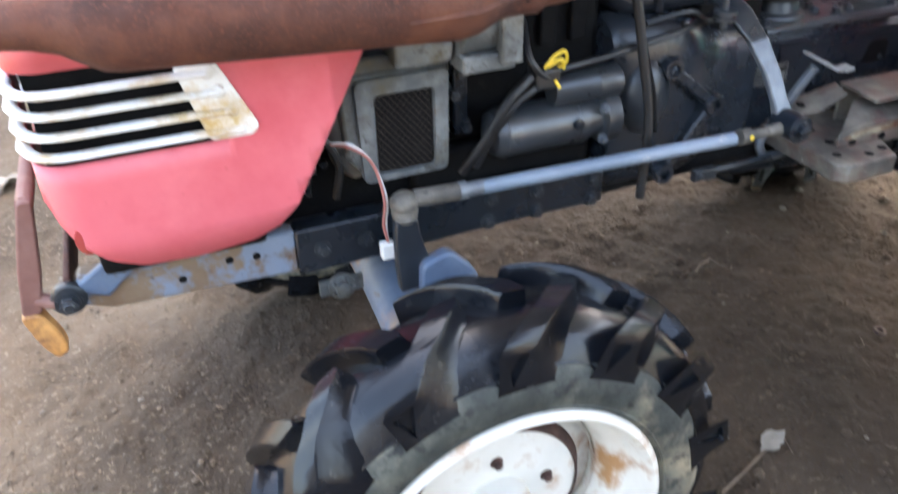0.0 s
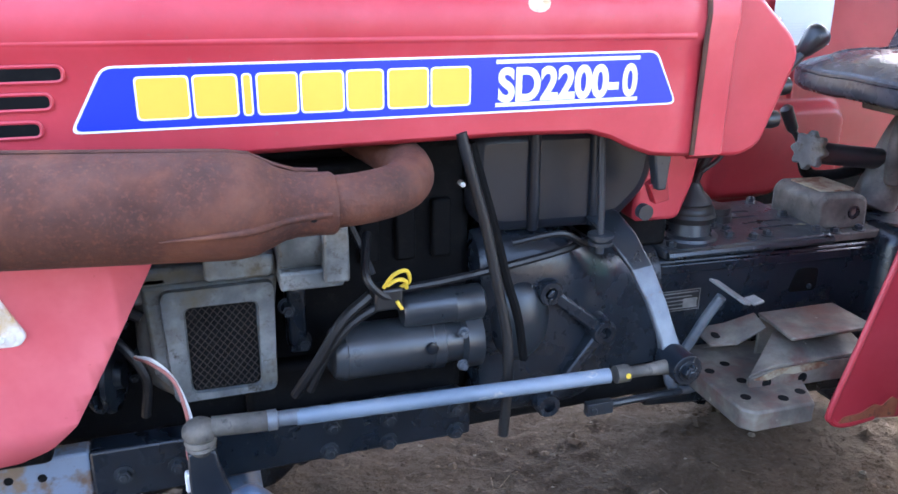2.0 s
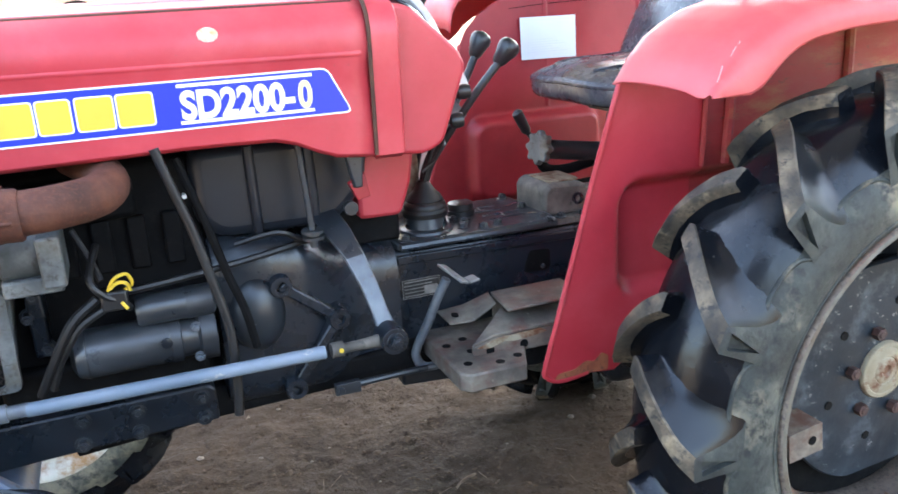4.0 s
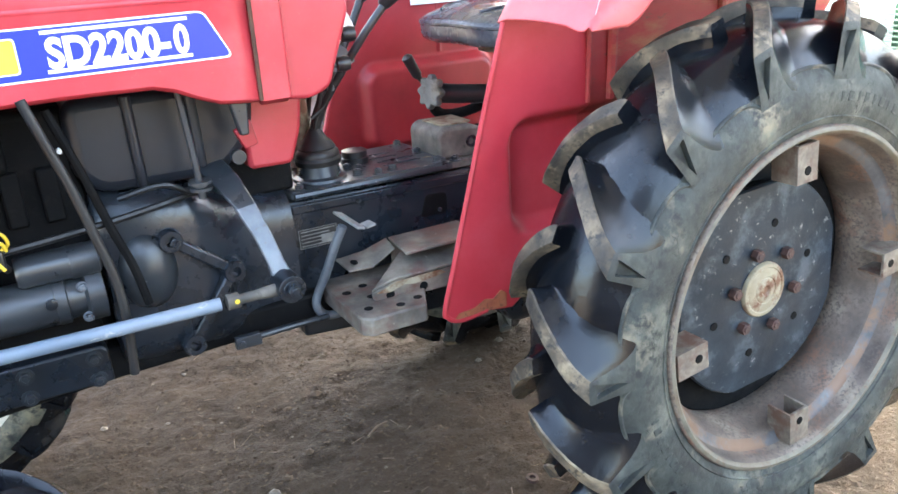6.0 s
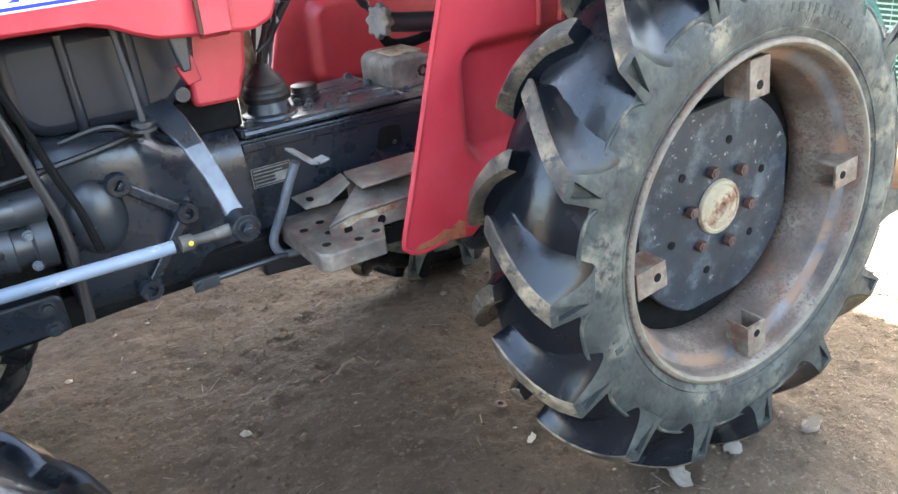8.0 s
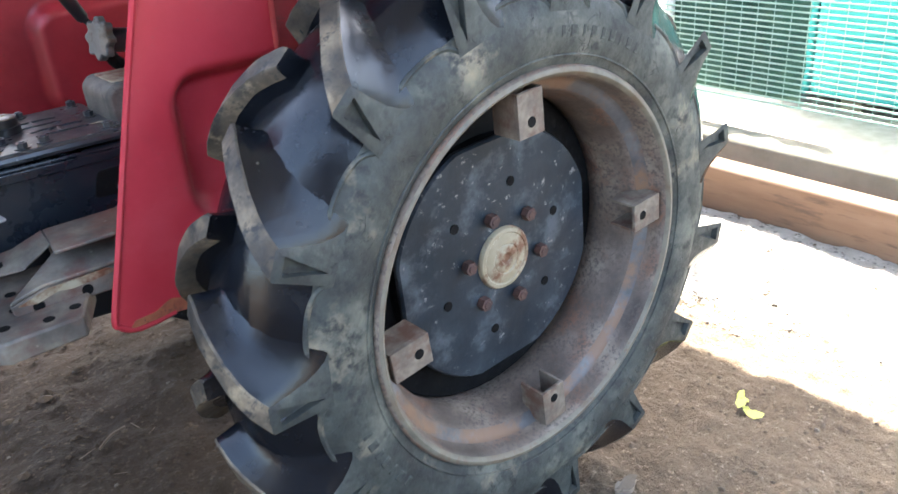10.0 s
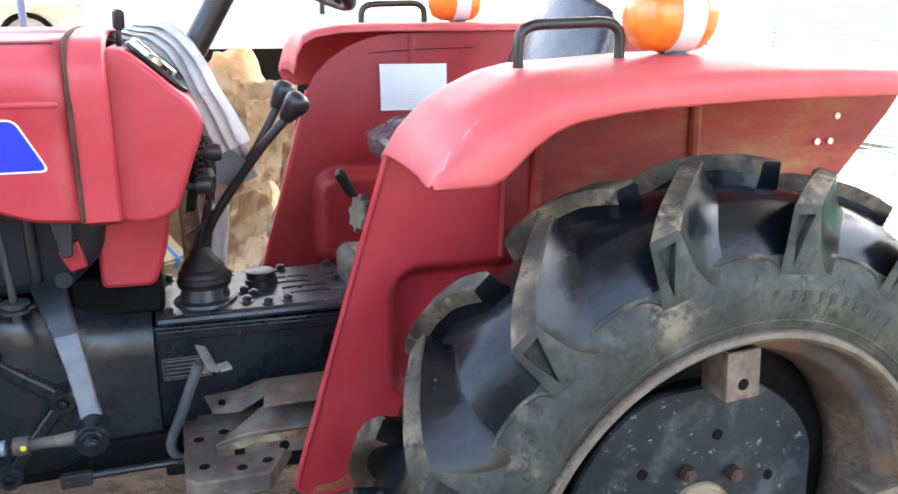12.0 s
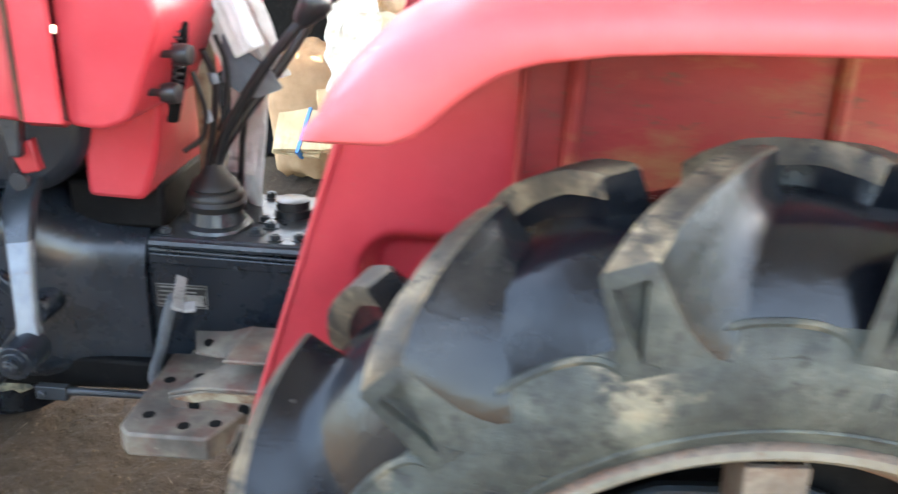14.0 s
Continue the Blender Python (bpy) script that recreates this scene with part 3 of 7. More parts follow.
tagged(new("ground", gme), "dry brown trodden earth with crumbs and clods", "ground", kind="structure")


def scatter(name, count, area, sizes, mat, label, seed, flat=0.6, sink=0.25):
    """Small clods or stones, joined."""
    rnd = random.Random(seed)
    verts, faces = [], []
    shape = [(0, 0, 1), (0.9, 0, 0.25), (0.3, 0.85, 0.2), (-0.75, 0.5, 0.25), (-0.7, -0.55, 0.2), (0.35, -0.85, 0.3), (0, 0, -0.6)]
    tris = [(0, 1, 2), (0, 2, 3), (0, 3, 4), (0, 4, 5), (0, 5, 1), (6, 2, 1), (6, 3, 2), (6, 4, 3), (6, 5, 4), (6, 1, 5)]
    for _ in range(count):
        x, y = rnd.uniform(area[0], area[1]), rnd.uniform(area[2], area[3])
        r = sizes[0] + (sizes[1] - sizes[0]) * rnd.random() ** 5
        a, k = rnd.uniform(0, 6.28), len(verts)
        z = ground_height(x, y) + r * flat * sink
        for px, py, pz in shape:
            j = rnd.uniform(0.75, 1.25)
            verts.append((x + r * j * (px * math.cos(a) - py * math.sin(a)), y + r * j * (px * math.sin(a) + py * math.cos(a)), z + r * flat * j * pz))
        faces += [tuple(k + i for i in t) for t in tris]
    me = bpy.data.meshes.new(name)
    me.from_pydata(verts, [], faces)
    me.materials.append(mat)
    return tagged(new(name, me), label, name.replace("_", " "), kind="stuff")


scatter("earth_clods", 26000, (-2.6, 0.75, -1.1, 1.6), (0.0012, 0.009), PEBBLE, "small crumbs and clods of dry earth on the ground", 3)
scatter("gravel", 38000, (0.86, 1.49, -1.8, 1.4), (0.0025, 0.010), SUNLIT_GRAVEL, "fine gravel strewn along the yard edge, paled to the sun's brightness", 5, 0.4, 0.1)

# pale sheet over the same earth, painting in its sunlit brightness
bm = BM()


def bed(u, v):
    y = -1.85 + 3.3 * v
    edge = 0.90 + 0.05 * noise.noise(Vector((y * 2.2, 3.0, 0.0))) + 0.025 * noise.noise(Vector((y * 9.0, 1.0, 0.0)))
    x = edge + (1.495 - edge) * u
    thin = min(1.0, u * 6)
    return (x, y, ground_height(x, y) + 0.0035 * thin - 0.002 + 0.003 * noise.noise(Vector((x * 30, y * 30, 4.0))))


grid(bm, 60, 200, bed)
tagged(part("gravel_bed", bm, SUNLIT_GRAVEL), "thin pale sheet with the earth's sunlight put into its colour", "gravel", kind="structure")

scatter("loose_stones", 110, (-2.9, 1.0, -1.2, 2.2), (0.006, 0.017), STONE, "scattered small grey-brown stones on the earth", 11)

scatter("large_clods", 420, (-1.25, 0.45, -0.62, 0.55), (0.006, 0.021), PEBBLE, "larger crumbly clods of earth below the tractor, shade in their colour", 21, 0.65, 0.1)

# Litter on the ground
def litter(name, x, y, size, angle, mat, label, category, h=0.006, curl=0.22):
    """A scrap with a torn, uneven outline, creased and a little curled."""
    bm = BM()
    rnd = random.Random(x * 31 + y * 17)
    edge = [rnd.uniform(0.34, 0.58) * (1.25 if i % 7 < 3 else 0.85) for i in range(14)]
    loops = []
    for f, lift in ((1.0, 0.0), (0.66, 0.0), (0.33, 0.0), (0.02, 0.0), (0.02, h), (0.33, h), (0.66, h), (1.0, h)):
        loop = []
        for i, r in enumerate(edge):
            a = 2 * math.pi * i / 14
            px, py = size * f * r * math.cos(a) * 1.25, size * f * r * math.sin(a) * 0.85
            z = curl * size * (abs(noise.noise(Vector((px / size * 3 + x * 9, py / size * 3, y * 5)))) + 0.5 * f * f * (0.5 + 0.5 * math.sin(a * 2 + x)))
            loop.append((px, py, z + lift))
        loops.append(loop)
    rings(bm, loops)
    return tagged(part(name, bm, mat, place=pose(x, y, ground_height(x, y) + 0.001, 0, 0, angle), sharp=20), label, category)


litter("paper_scrap", 0.007, -0.637, 0.05, 25, SCRAP, "torn grey-white scrap lying by the tyre", "scrap", 0.003)
litter("paper_scrap", -0.131, -0.610, 0.062, 60, SCRAP, "crumpled pale scrap lying on the earth", "scrap", 0.004)
litter("paper_scrap", -0.298, -0.323, 0.024, 10, SCRAP, "tiny white chip lying on the earth", "scrap", 0.004)
litter("paper_scrap", -0.77, -0.374, 0.055, 15, SCRAP, "torn white scrap lying on the earth", "scrap", 0.004)
litter("leaf", 0.597, -0.700, 0.042, 20, YLEAF, "yellowed fallen leaf on the ground", "leaf", 0.0012, 0.35)
litter("leaf", 0.579, -0.739, 0.036, 80, YLEAF, "yellow-green fallen leaf on the ground", "leaf", 0.0012, 0.35)
litter("flat_stone", 0.198, -0.689, 0.045, 0, STONE, "flat dark stone lying on the earth", "stone", 0.012)
bm = BM()
hose(bm, [(-0.035, -0.02, 0), (0, 0.003, 0.004), (0.038, 0.018, 0)], 0.0035, 6)
tagged(part("twig", bm, TWIG, place=pose(-0.505, 0.225, ground_height(-0.505, 0.225) + 0.006)), "short brown twig lying on the earth", "twig")
bm = BM()
hose(bm, [(-0.07, 0.02, 0), (0, 0.0, 0.004), (0.09, -0.02, 0)], 0.003, 6)
tagged(part("twig", bm, TWIG, place=pose(-0.88, -0.42, ground_height(-0.88, -0.42) + 0.006, 0, 0, 35)), "thin dry twig lying on the earth", "twig")
bm = BM()
spin(bm, (0, 0, 0), (0, 0, 1), [(0, 0.008), (0, 0.015), (0.008, 0.015), (0.008, 0.008), (0, 0.008)], 12, cap=(False, False))
tagged(part("nut", bm, BOLT, place=pose(-0.284, -0.182, 0.004, 8, 5, 0)), "rusty iron nut lying on the earth", "nut")

# An unseen dark wall, added behind the camera to cut light and darken reflections
bm = BM()
box(bm, -3.8, -0.7, -3.12, -3.0, -0.05, 2.0)
tagged(part("wall_shed", bm, WALL_DARK), "added unseen dark grey wall that cuts light behind the camera", "wall", kind="structure")

# An unseen roof on posts, added to cast the shade over the tractor
bm = BM()
roof_x0, roof_x1, roof_y0, roof_y1, roof_z = -1.3, 2.51, -2.9, 3.9, 3.0
loops = []
for i in range(170):
    x = roof_x0 + (roof_x1 - roof_x0) * i / 169
    z = roof_z + 0.018 * math.sin(i * 1.25)
    loops.append([(x, roof_y0, z), (x, roof_y1, z)])
rings(bm, loops, closed=False)
tagged(part("roof", bm, ROOFING, solid=0.004), "added unseen corrugated roof that casts the tractor's shade", "roof", kind="structure")
for x in (roof_x0 + 0.1, roof_x1 - 0.1):
    bm = BM()
    box(bm, x - 0.06, x + 0.06, roof_y0 + 0.04, roof_y0 + 0.16, -0.02, roof_z - 0.02)
    tagged(part("roof_post", bm, TIMBER, bevel=0.006), "added unseen square timber post under the roof", "post", group="roof posts", kind="structure")

# The edge of the yard: a timber kerb, a concrete sill, a net fence and what stands behind it
bm = BM()
box(bm, 1.50, 1.60, -3.4, 3.0, -0.02, 0.145)
for v in bm.verts:
    v.co.x += 0.01 * noise.noise(v.co * 3)
tagged(part("timber_kerb", bm, TIMBER, bevel=0.008), "brown squared timber lying along the yard edge", "kerb")
bm = BM()
box(bm, 1.66, 1.80, -3.6, 3.4, -0.02, 0.19)
tagged(part("concrete_sill", bm, CONCRETE, bevel=0.012), "low olive-brown weathered concrete sill below the net fence", "sill")
# pale sheet that paints the yard's sunlit brightness behind the fence
bm = BM()
grid(bm, 30, 60, lambda u, v: (1.80 + 4.6 * u, -5.0 + 10.0 * v, ground_height(1.80 + 4.6 * u, -5.0 + 10.0 * v) + 0.012 + 0.004 * noise.noise(Vector((u * 40, v * 80, 0)))))
tagged(part("yard_gravel", bm, SUNLIT_GRAVEL), "pale yard sheet behind the net fence, sunlight put into its colour", "gravel", kind="structure")
fence = tagged(new("net_fence"), "green plastic net fence on thin posts", "fence")
bm = BM()
for j in range(76):
    z = 0.20 + j * 0.022
    box(bm, 2.08, 2.083, -3.4, 3.4, z, z + 0.0065)
part("net", bm, NET, fence, "pale green horizontal net strands")
bm = BM()
for i in range(100):
    y = -3.4 + i * 0.068
    box(bm, 2.0835, 2.0850, y, y + 0.002, 0.2, 1.87)
part("net", bm, NET, fence, "thin upright net strands")
bm = BM()


def screen(u, v):
    y = 0.02 + 0.62 * u + 0.03 * noise.noise(Vector((v * 6, 2.0, 1.0)))
    return (2.13 + 0.012 * math.sin(u * 21) + 0.008 * noise.noise(Vector((u * 9, v * 7, 0))), y, 0.21 + (0.66 + 0.10 * noise.noise(Vector((u * 7, 5.0, 0)))) * v)


grid(bm, 40, 24, screen)
part("shade_cloth", bm, SHADE, fence, "dark green shade cloth hung behind the net", solid=0.002)
for y in (-3.4, -1.9, 0.62, 1.9, 3.4):
    bm = BM()
    cyl(bm, (2.11, y, -0.02), (2.11, y, 1.95), 0.022, seg=12)
    part("post", bm, LAMP_WHITE, fence)
machine = tagged(new("green_machine"), "teal painted farm machine behind the net fence", "machine")
bm = BM()
box(bm, 2.70, 3.35, -1.1, 0.28, 0.06, 1.05)
part("body", bm, TEAL, machine, bevel=0.03)
bm = BM()
box(bm, 2.70, 3.2, 0.285, 0.42, 0.06, 0.50)
part("side_box", bm, TEAL, machine, bevel=0.02)
bm = BM()
box(bm, 2.72, 2.86, 0.30, 0.40, 0.50, 0.58)
part("lamp", bm, AMBER, machine, "orange lamp", bevel=0.015)
for z in (0.3, 0.62):
    bm = BM()
    box(bm, 2.685, 2.70, -1.0, 0.2, z, z + 0.03)
    part("rib", bm, TEAL, machine, bevel=0.005)
for y in (-0.9, 0.1):
    bm = BM()
    box(bm, 2.75, 3.3, y - 0.05, y + 0.05, 0.0, 0.07)
    part("foot", bm, CONCRETE, machine, bevel=0.01)
machine2 = tagged(new("green_implement"), "dark green wheeled implement behind the net fence", "implement")
bm = BM()
box(bm, 2.95, 3.35, 0.55, 1.15, 0.35, 0.62)
part("body", bm, LEAF, machine2, bevel=0.05)
for y in (0.60, 1.0):
    bm = BM()
    spin(bm, (3.1, y, 0.26), (0, 1, 0), [(0, 0.08), (0.0, 0.20), (0.02, 0.26), (0.10, 0.26), (0.12, 0.20), (0.12, 0.08)], 32)
    part("wheel", bm, RUBBER, machine2)
bm = BM()
box(bm, 6.5, 6.7, -9, 9, -0.05, 2.4)
tagged(part("wall_yard", bm, PALE_WALL), "pale rendered yard wall in full sun", "wall", kind="structure")


# The white truck beyond the tractor
truck = tagged(new("truck"), "white flatbed truck with an orange tarpaulin over its load", "truck")
bm = BM()
box(bm, -1.03, 0.23, 2.5, 2.56, 1.145, 1.40)
part("side_board", bm, TRUCK_WHITE, truck, "white painted side board", bevel=0.004)
for z0, z1 in ((1.335, 1.40), (1.05, 1.17)):
    bm = BM()
    box(bm, -3.4, -1.031, 2.5, 2.56, z0, z1)
    part("locker_rail", bm, TRUCK_WHITE, truck, "white rail along the open locker", bevel=0.004)
bm = BM()
box(bm, -3.4, -1.0, 2.75, 2.8, 1.1, 1.4)
box(bm, -1.03, -0.99, 2.56, 2.8, 1.1, 1.4)
part("locker", bm, TRUCK_WHITE, truck, "pale inside of the open side locker")
bm = BM()
spin(bm, (-1.28, 2.70, 1.185), (0, 1, 0), [(0, 0.098), (0, 0.122), (0.03, 0.122), (0.03, 0.098), (0, 0.098)], 36, cap=(False, False))
part("ring", bm, BLACK, truck, "black ring in the locker")
bm = BM()
box(bm, -3.4, 0.25, 2.47, 2.57, 1.40, 1.425)
part("top_rail", bm, TRUCK_WHITE, truck, bevel=0.006)
for x in (-2.4, -1.9, -0.45, 0.0):
    bm = BM()
    box(bm, x, x + 0.02, 2.49, 2.5, 1.30, 1.39)
    part("hinge", bm, IRON, truck, bevel=0.002)
bm = BM()
grid(bm, 60, 8, lambda u, v: (-3.4 + 3.62 * u, 2.50 + 0.15 * v + 0.03 * noise.noise(Vector((u * 30, v * 3, 0))), 1.43 + 0.42 * v + 0.02 * noise.noise(Vector((u * 22, v * 5, 2)))))
part("tarpaulin", bm, TARP, truck, "orange-yellow tarpaulin", solid=0.01)
# near-black box that paints in the shade below the truck bed
bm = BM()
box(bm, -1.9, 0.2, 2.98, 4.4, 0.62, 1.14)
part("chassis", bm, BLACK, truck, "underside with its shade put into near-black")
for x in (-1.45, -0.4):
    bm = BM()
    spin(bm, (x, 3.05, 0.40), (0, 1, 0), [(0, 0.18), (0, 0.38), (0.04, 0.41), (0.2, 0.41), (0.24, 0.38), (0.24, 0.1)], 36)
    part("wheel", bm, RUBBER, truck)


# Sacks heaped on the ground beyond the tractor's nose
def sack(x, y, z, a, size, mat, label, seed, name="sack"):
    bm = BM()
    bmesh.ops.create_uvsphere(bm, u_segments=28, v_segments=18, radius=1)
    for v in bm.verts:
        p = v.co.copy()
        q = Vector([math.copysign(abs(c) ** 0.7, c) for c in p])
        w = 1 + 0.16 * noise.fractal(p * 1.8 + Vector((seed, 0, 0)), 0.8, 2.0, 4)
        v.co = Vector((q.x * size[0], q.y * size[1], max(q.z * size[2], -size[2] * 0.8))) * w
    return tagged(part(name, bm, mat, place=pose(x, y, z, 0, 0, a), sharp=80), label, "sack", group="sacks beyond the tractor")


sack(-2.80, 4.75, 0.16, 10, (0.50, 0.30, 0.21), SACK, "full cream woven sack lying on the ground", 1.0)
sack(-3.5, 5.1, 0.18, 75, (0.50, 0.32, 0.22), SACK, "cream woven sack lying on the ground", 7.0)
sack(-2.72, 4.85, 0.60, 20, (0.58, 0.36, 0.27), NETBAG, "grey net bag lying on top of a sack", 9.0, "net_bag")
litter("paper_scrap", -2.35, 1.57, 0.13, 30, SCRAP, "crumpled white plastic scrap on the earth", "scrap", 0.01)
litter("paper_scrap", -2.56, 2.65, 0.22, 100, SCRAP, "torn white sheet lying on the earth", "scrap", 0.008)


# The tractor: nose towards -x, middle line on y = 0, rear axle over x = 0
tractor = tagged(new("tractor"), "old red compact tractor with a rusted muffler and a blue decal", "tractor")


def T(name, bm, mat, label="", parent=None, **more):
    return part(name, bm, mat, parent or tractor, label, **more)


# --- wheels
def make_wheel(kind, R, core, half, bead, n_lug, centre, near0, far0, sweep, rim_mat, label):
    """A farm tyre on its rim: carcass, chevron lugs, rim; local axis y, outer side -y."""
    s = half / 0.115
    fat = 1.7 if kind == "front" else 1.02
    k = R / 0.545
    dz = core / 0.505
    shape = [(0.505, 0), (0.502, 0.035), (0.492, 0.060), (0.474, 0.077), (0.455, 0.089), (0.435, 0.102), (0.415, 0.111)]
    shape = [(r * dz, w) for r, w in shape]
    tread = list(shape)
    low = 0.415 * dz
    for t, w in ((0.2, 0.115), (0.4, 0.116), (0.6, 0.114), (0.8, 0.109), (1.0, 0.100)):
        shape.append((low + (bead - low) * t, w))
    shape = [(r, w * s) for r, w in shape]
    prof = [(r, -w) for r, w in reversed(shape)] + [(r, w) for r, w in shape[1:]]
    bm = BM()
    seg = 12 * n_lug

    def pillow(r, w, a):
        """The rubber swells between two bars of the tread."""
        t = min(1.0, (abs(w) / s + 0.014) / 0.121)
        th = radians((near0 if w < 0 else far0) + sweep * t ** 1.35)
        return r + 0.0015 * k * (1 - math.cos(n_lug * (a - th))) * smoothstep(0.432 * dz, 0.462 * dz, r) * smoothstep(0.005, 0.03, abs(w))

    rings(bm, [[(pillow(r, w, 2 * math.pi * i / seg) * math.cos(2 * math.pi * i / seg), w, pillow(r, w, 2 * math.pi * i / seg) * math.sin(2 * math.pi * i / seg)) for i in range(seg)] for r, w in prof], cap=(False, False))
    bm.faces.ensure_lookup_table()
    for f in bm.faces:
        c = f.calc_center_median()
        f.material_index = 1 if math.hypot(c.x, c.z) < 0.437 * dz else 0
    tyre = T(kind + "_tyre", bm, RUBBER, label, mats=(SIDEWALL,), place=pose(*centre), sharp=60)
    rr = lambda y: lerp(abs(y), [(w * s, r) for r, w in tread])
    wide = lambda r: lerp(-r, [(-r_, w * s) for r_, w in tread])

    def on(r, deg, lift=0.0):
        """A place on the shoulder or sidewall of the near side."""
        a = radians(deg)
        return (r * math.cos(a), wide(r) + lift, r * math.sin(a))

    def lug(side, th0):
        """One bar of the tread: steep on its leading side, drawn out on the other, with a framed pocket in its end."""
        bm = BM()
        loops = []
        nt = 14
        for i in range(nt + 1):
            t = i / nt
            y = (-0.014 + 0.1265 * t) * s
            top = lerp(y / s, [(-0.02, R - 0.005 * k), (0.0, R - 0.001), (0.02, R), (0.045, R - 0.004 * k), (0.07, R - 0.011 * k), (0.09, R - 0.021 * k), (0.102, R - 0.031 * k), (0.1125, R - 0.042 * k)])
            base = rr(y) - 0.003
            wt = lerp(t, [(0, 0.0150), (0.06, 0.0185), (0.6, 0.0190), (1, 0.0210)]) * k * fat
            wb = wt + lerp(t, [(0, 0.005), (0.5, 0.006), (1, 0.004)]) * k
            wm = wt + lerp(t, [(0, 0.004), (0.2, 0.024), (0.55, 0.046), (0.85, 0.054), (1, 0.036)]) * k
            a = radians(th0 + sweep * t ** 1.35)
            hgt = top - base
            ring = []
            slope = [(-wt - u * (wm - wt), base + h * hgt) for u, h in ((1.0, 0.0), (0.74, 0.055), (0.50, 0.17), (0.29, 0.37), (0.13, 0.66))]
            for w, r in slope + [(-wt, top - 0.003), (-wt + 0.002, top), (wt - 0.0030, top), (wt, top - 0.0030), (wt + 0.20 * (wb - wt), base + 0.5 * hgt), (wt + 0.55 * (wb - wt), base + 0.16 * hgt), (wb, base)]:
                r += 0.0020 * noise.noise(Vector((w * 60, y * 45, th0))) + 0.0012 * noise.noise(Vector((w * 170, y * 130, th0)))
                ring.append((r * math.cos(a + w / r), side * y, r * math.sin(a + w / r)))
            loops.append(ring)
        # the pocket: a three-cornered hollow in the end, its point towards the bead
        corner = [(top - 0.013 * k, -0.62 * wt), (top - 0.015 * k, 0.66 * wt), (base + 0.011 * k, 0.30 * wt)]
        mid = (sum(c[0] for c in corner) / 3, sum(c[1] for c in corner) / 3)
        for shrink, deep in ((1.0, -0.0012), (0.86, 0.009 * k)):
            tt, tl, ap = [(mid[0] + (r - mid[0]) * shrink, mid[1] + (w - mid[1]) * shrink) for r, w in corner]
            ring = []
            for p, q, f in ((ap, tt, 0.0), (ap, tt, 0.2), (ap, tt, 0.4), (ap, tt, 0.6), (ap, tt, 0.8), (ap, tt, 0.97), (tt, tl, 0.05), (tt, tl, 0.95), (tl, ap, 0.03), (tl, ap, 0.3), (tl, ap, 0.65), (tl, ap, 0.97)):
                r, w = p[0] + (q[0] - p[0]) * f, p[1] + (q[1] - p[1]) * f
                ring.append((r * math.cos(a + w / r), side * (y - deep), r * math.sin(a + w / r)))
            loops.append(ring)
        rings(bm, loops)
        bm.faces.ensure_lookup_table()
        for i, f in enumerate(bm.faces):
            if i < nt * 12:
                f.material_index = 1 if i % 12 in ((5, 6, 7) if side < 0 else (5, 6, 7, 8)) else 0
            elif i != (nt + 2) * 12:
                f.material_index = 2
        # the raised ridge along the tread's edge, on to the next bar
        if side < 0:
            e, q, p = th0 + sweep, dz, 360 / n_lug
            ridge = [(0.416 * q, e + 0.11 * p), (0.430 * q, e + 0.20 * p), (0.4365 * q, e + 0.36 * p), (0.4370 * q, e + 0.6 * p), (0.4300 * q, e + 0.78 * p), (0.418 * q, e + 0.90 * p)]
            n0 = len(bm.faces)
            hose(bm, [(x, -y_ + 0.001, z) for x, y_, z in (on(r, d) for r, d in ridge)], 0.0042 * k, 6, steps=4)
            bm.faces.ensure_lookup_table()
            for f in bm.faces[n0:]:
                f.material_index = 2
        return bm

    for side, th0 in ((-1, near0), (1, far0)):
        first = part("tread_lug", lug(side, th0), RUBBER, tyre, mats=(LUGTOP, SIDEWALL) if kind == "rear" else (RUBBER, RUBBER), sharp=42)
        for i in range(1, n_lug):
            piece("tread_lug", first.data, tyre, pose(0, 0, 0, 0, 360 / n_lug * i, 0))
    bead_y = shape[-1][1]
    b = bead
    bm = BM()
    prof = [(-bead_y + 0.008, b + 0.002), (-bead_y - 0.004, b + 0.004), (-bead_y - 0.009, b + 0.001), (-bead_y - 0.010, b - 0.004), (-bead_y - 0.005, b - 0.009), (-bead_y + 0.010, b - 0.013), (-bead_y + 0.026, b - 0.017),
            (-bead_y + 0.033, b - 0.024), (-bead_y + 0.040, b - 0.036), (-bead_y + 0.054, b - 0.041), (-bead_y + 0.085, b - 0.050), (0.0, b - 0.054), (bead_y - 0.05, b - 0.046), (bead_y - 0.02, b - 0.02), (bead_y, b + 0.002)]
    rings(bm, [[(r * math.cos(2 * math.pi * i / 96), y, r * math.sin(2 * math.pi * i / 96)) for i in range(96)] for y, r in prof], cap=(False, False))
    for f in bm.faces:
        at = f.calc_center_median().y + bead_y
        f.material_index = 1 if at < -0.0065 else 2 if 0.028 < at < 0.042 else 0
    rim = T("wheel_rim", bm, rim_mat, "", mats=(FLANGE, RIM_BAND) if rim_mat is RIM else (FRONT_RIM, FRONT_RIM), place=pose(*centre), sharp=50, solid=0.004)
    # moulded ring above the bead, and raised writing that cannot be read
    bm = BM()
    rb = bead + 0.020 * k
    ws = lerp(-rb, [(-r_, w_) for r_, w_ in shape])
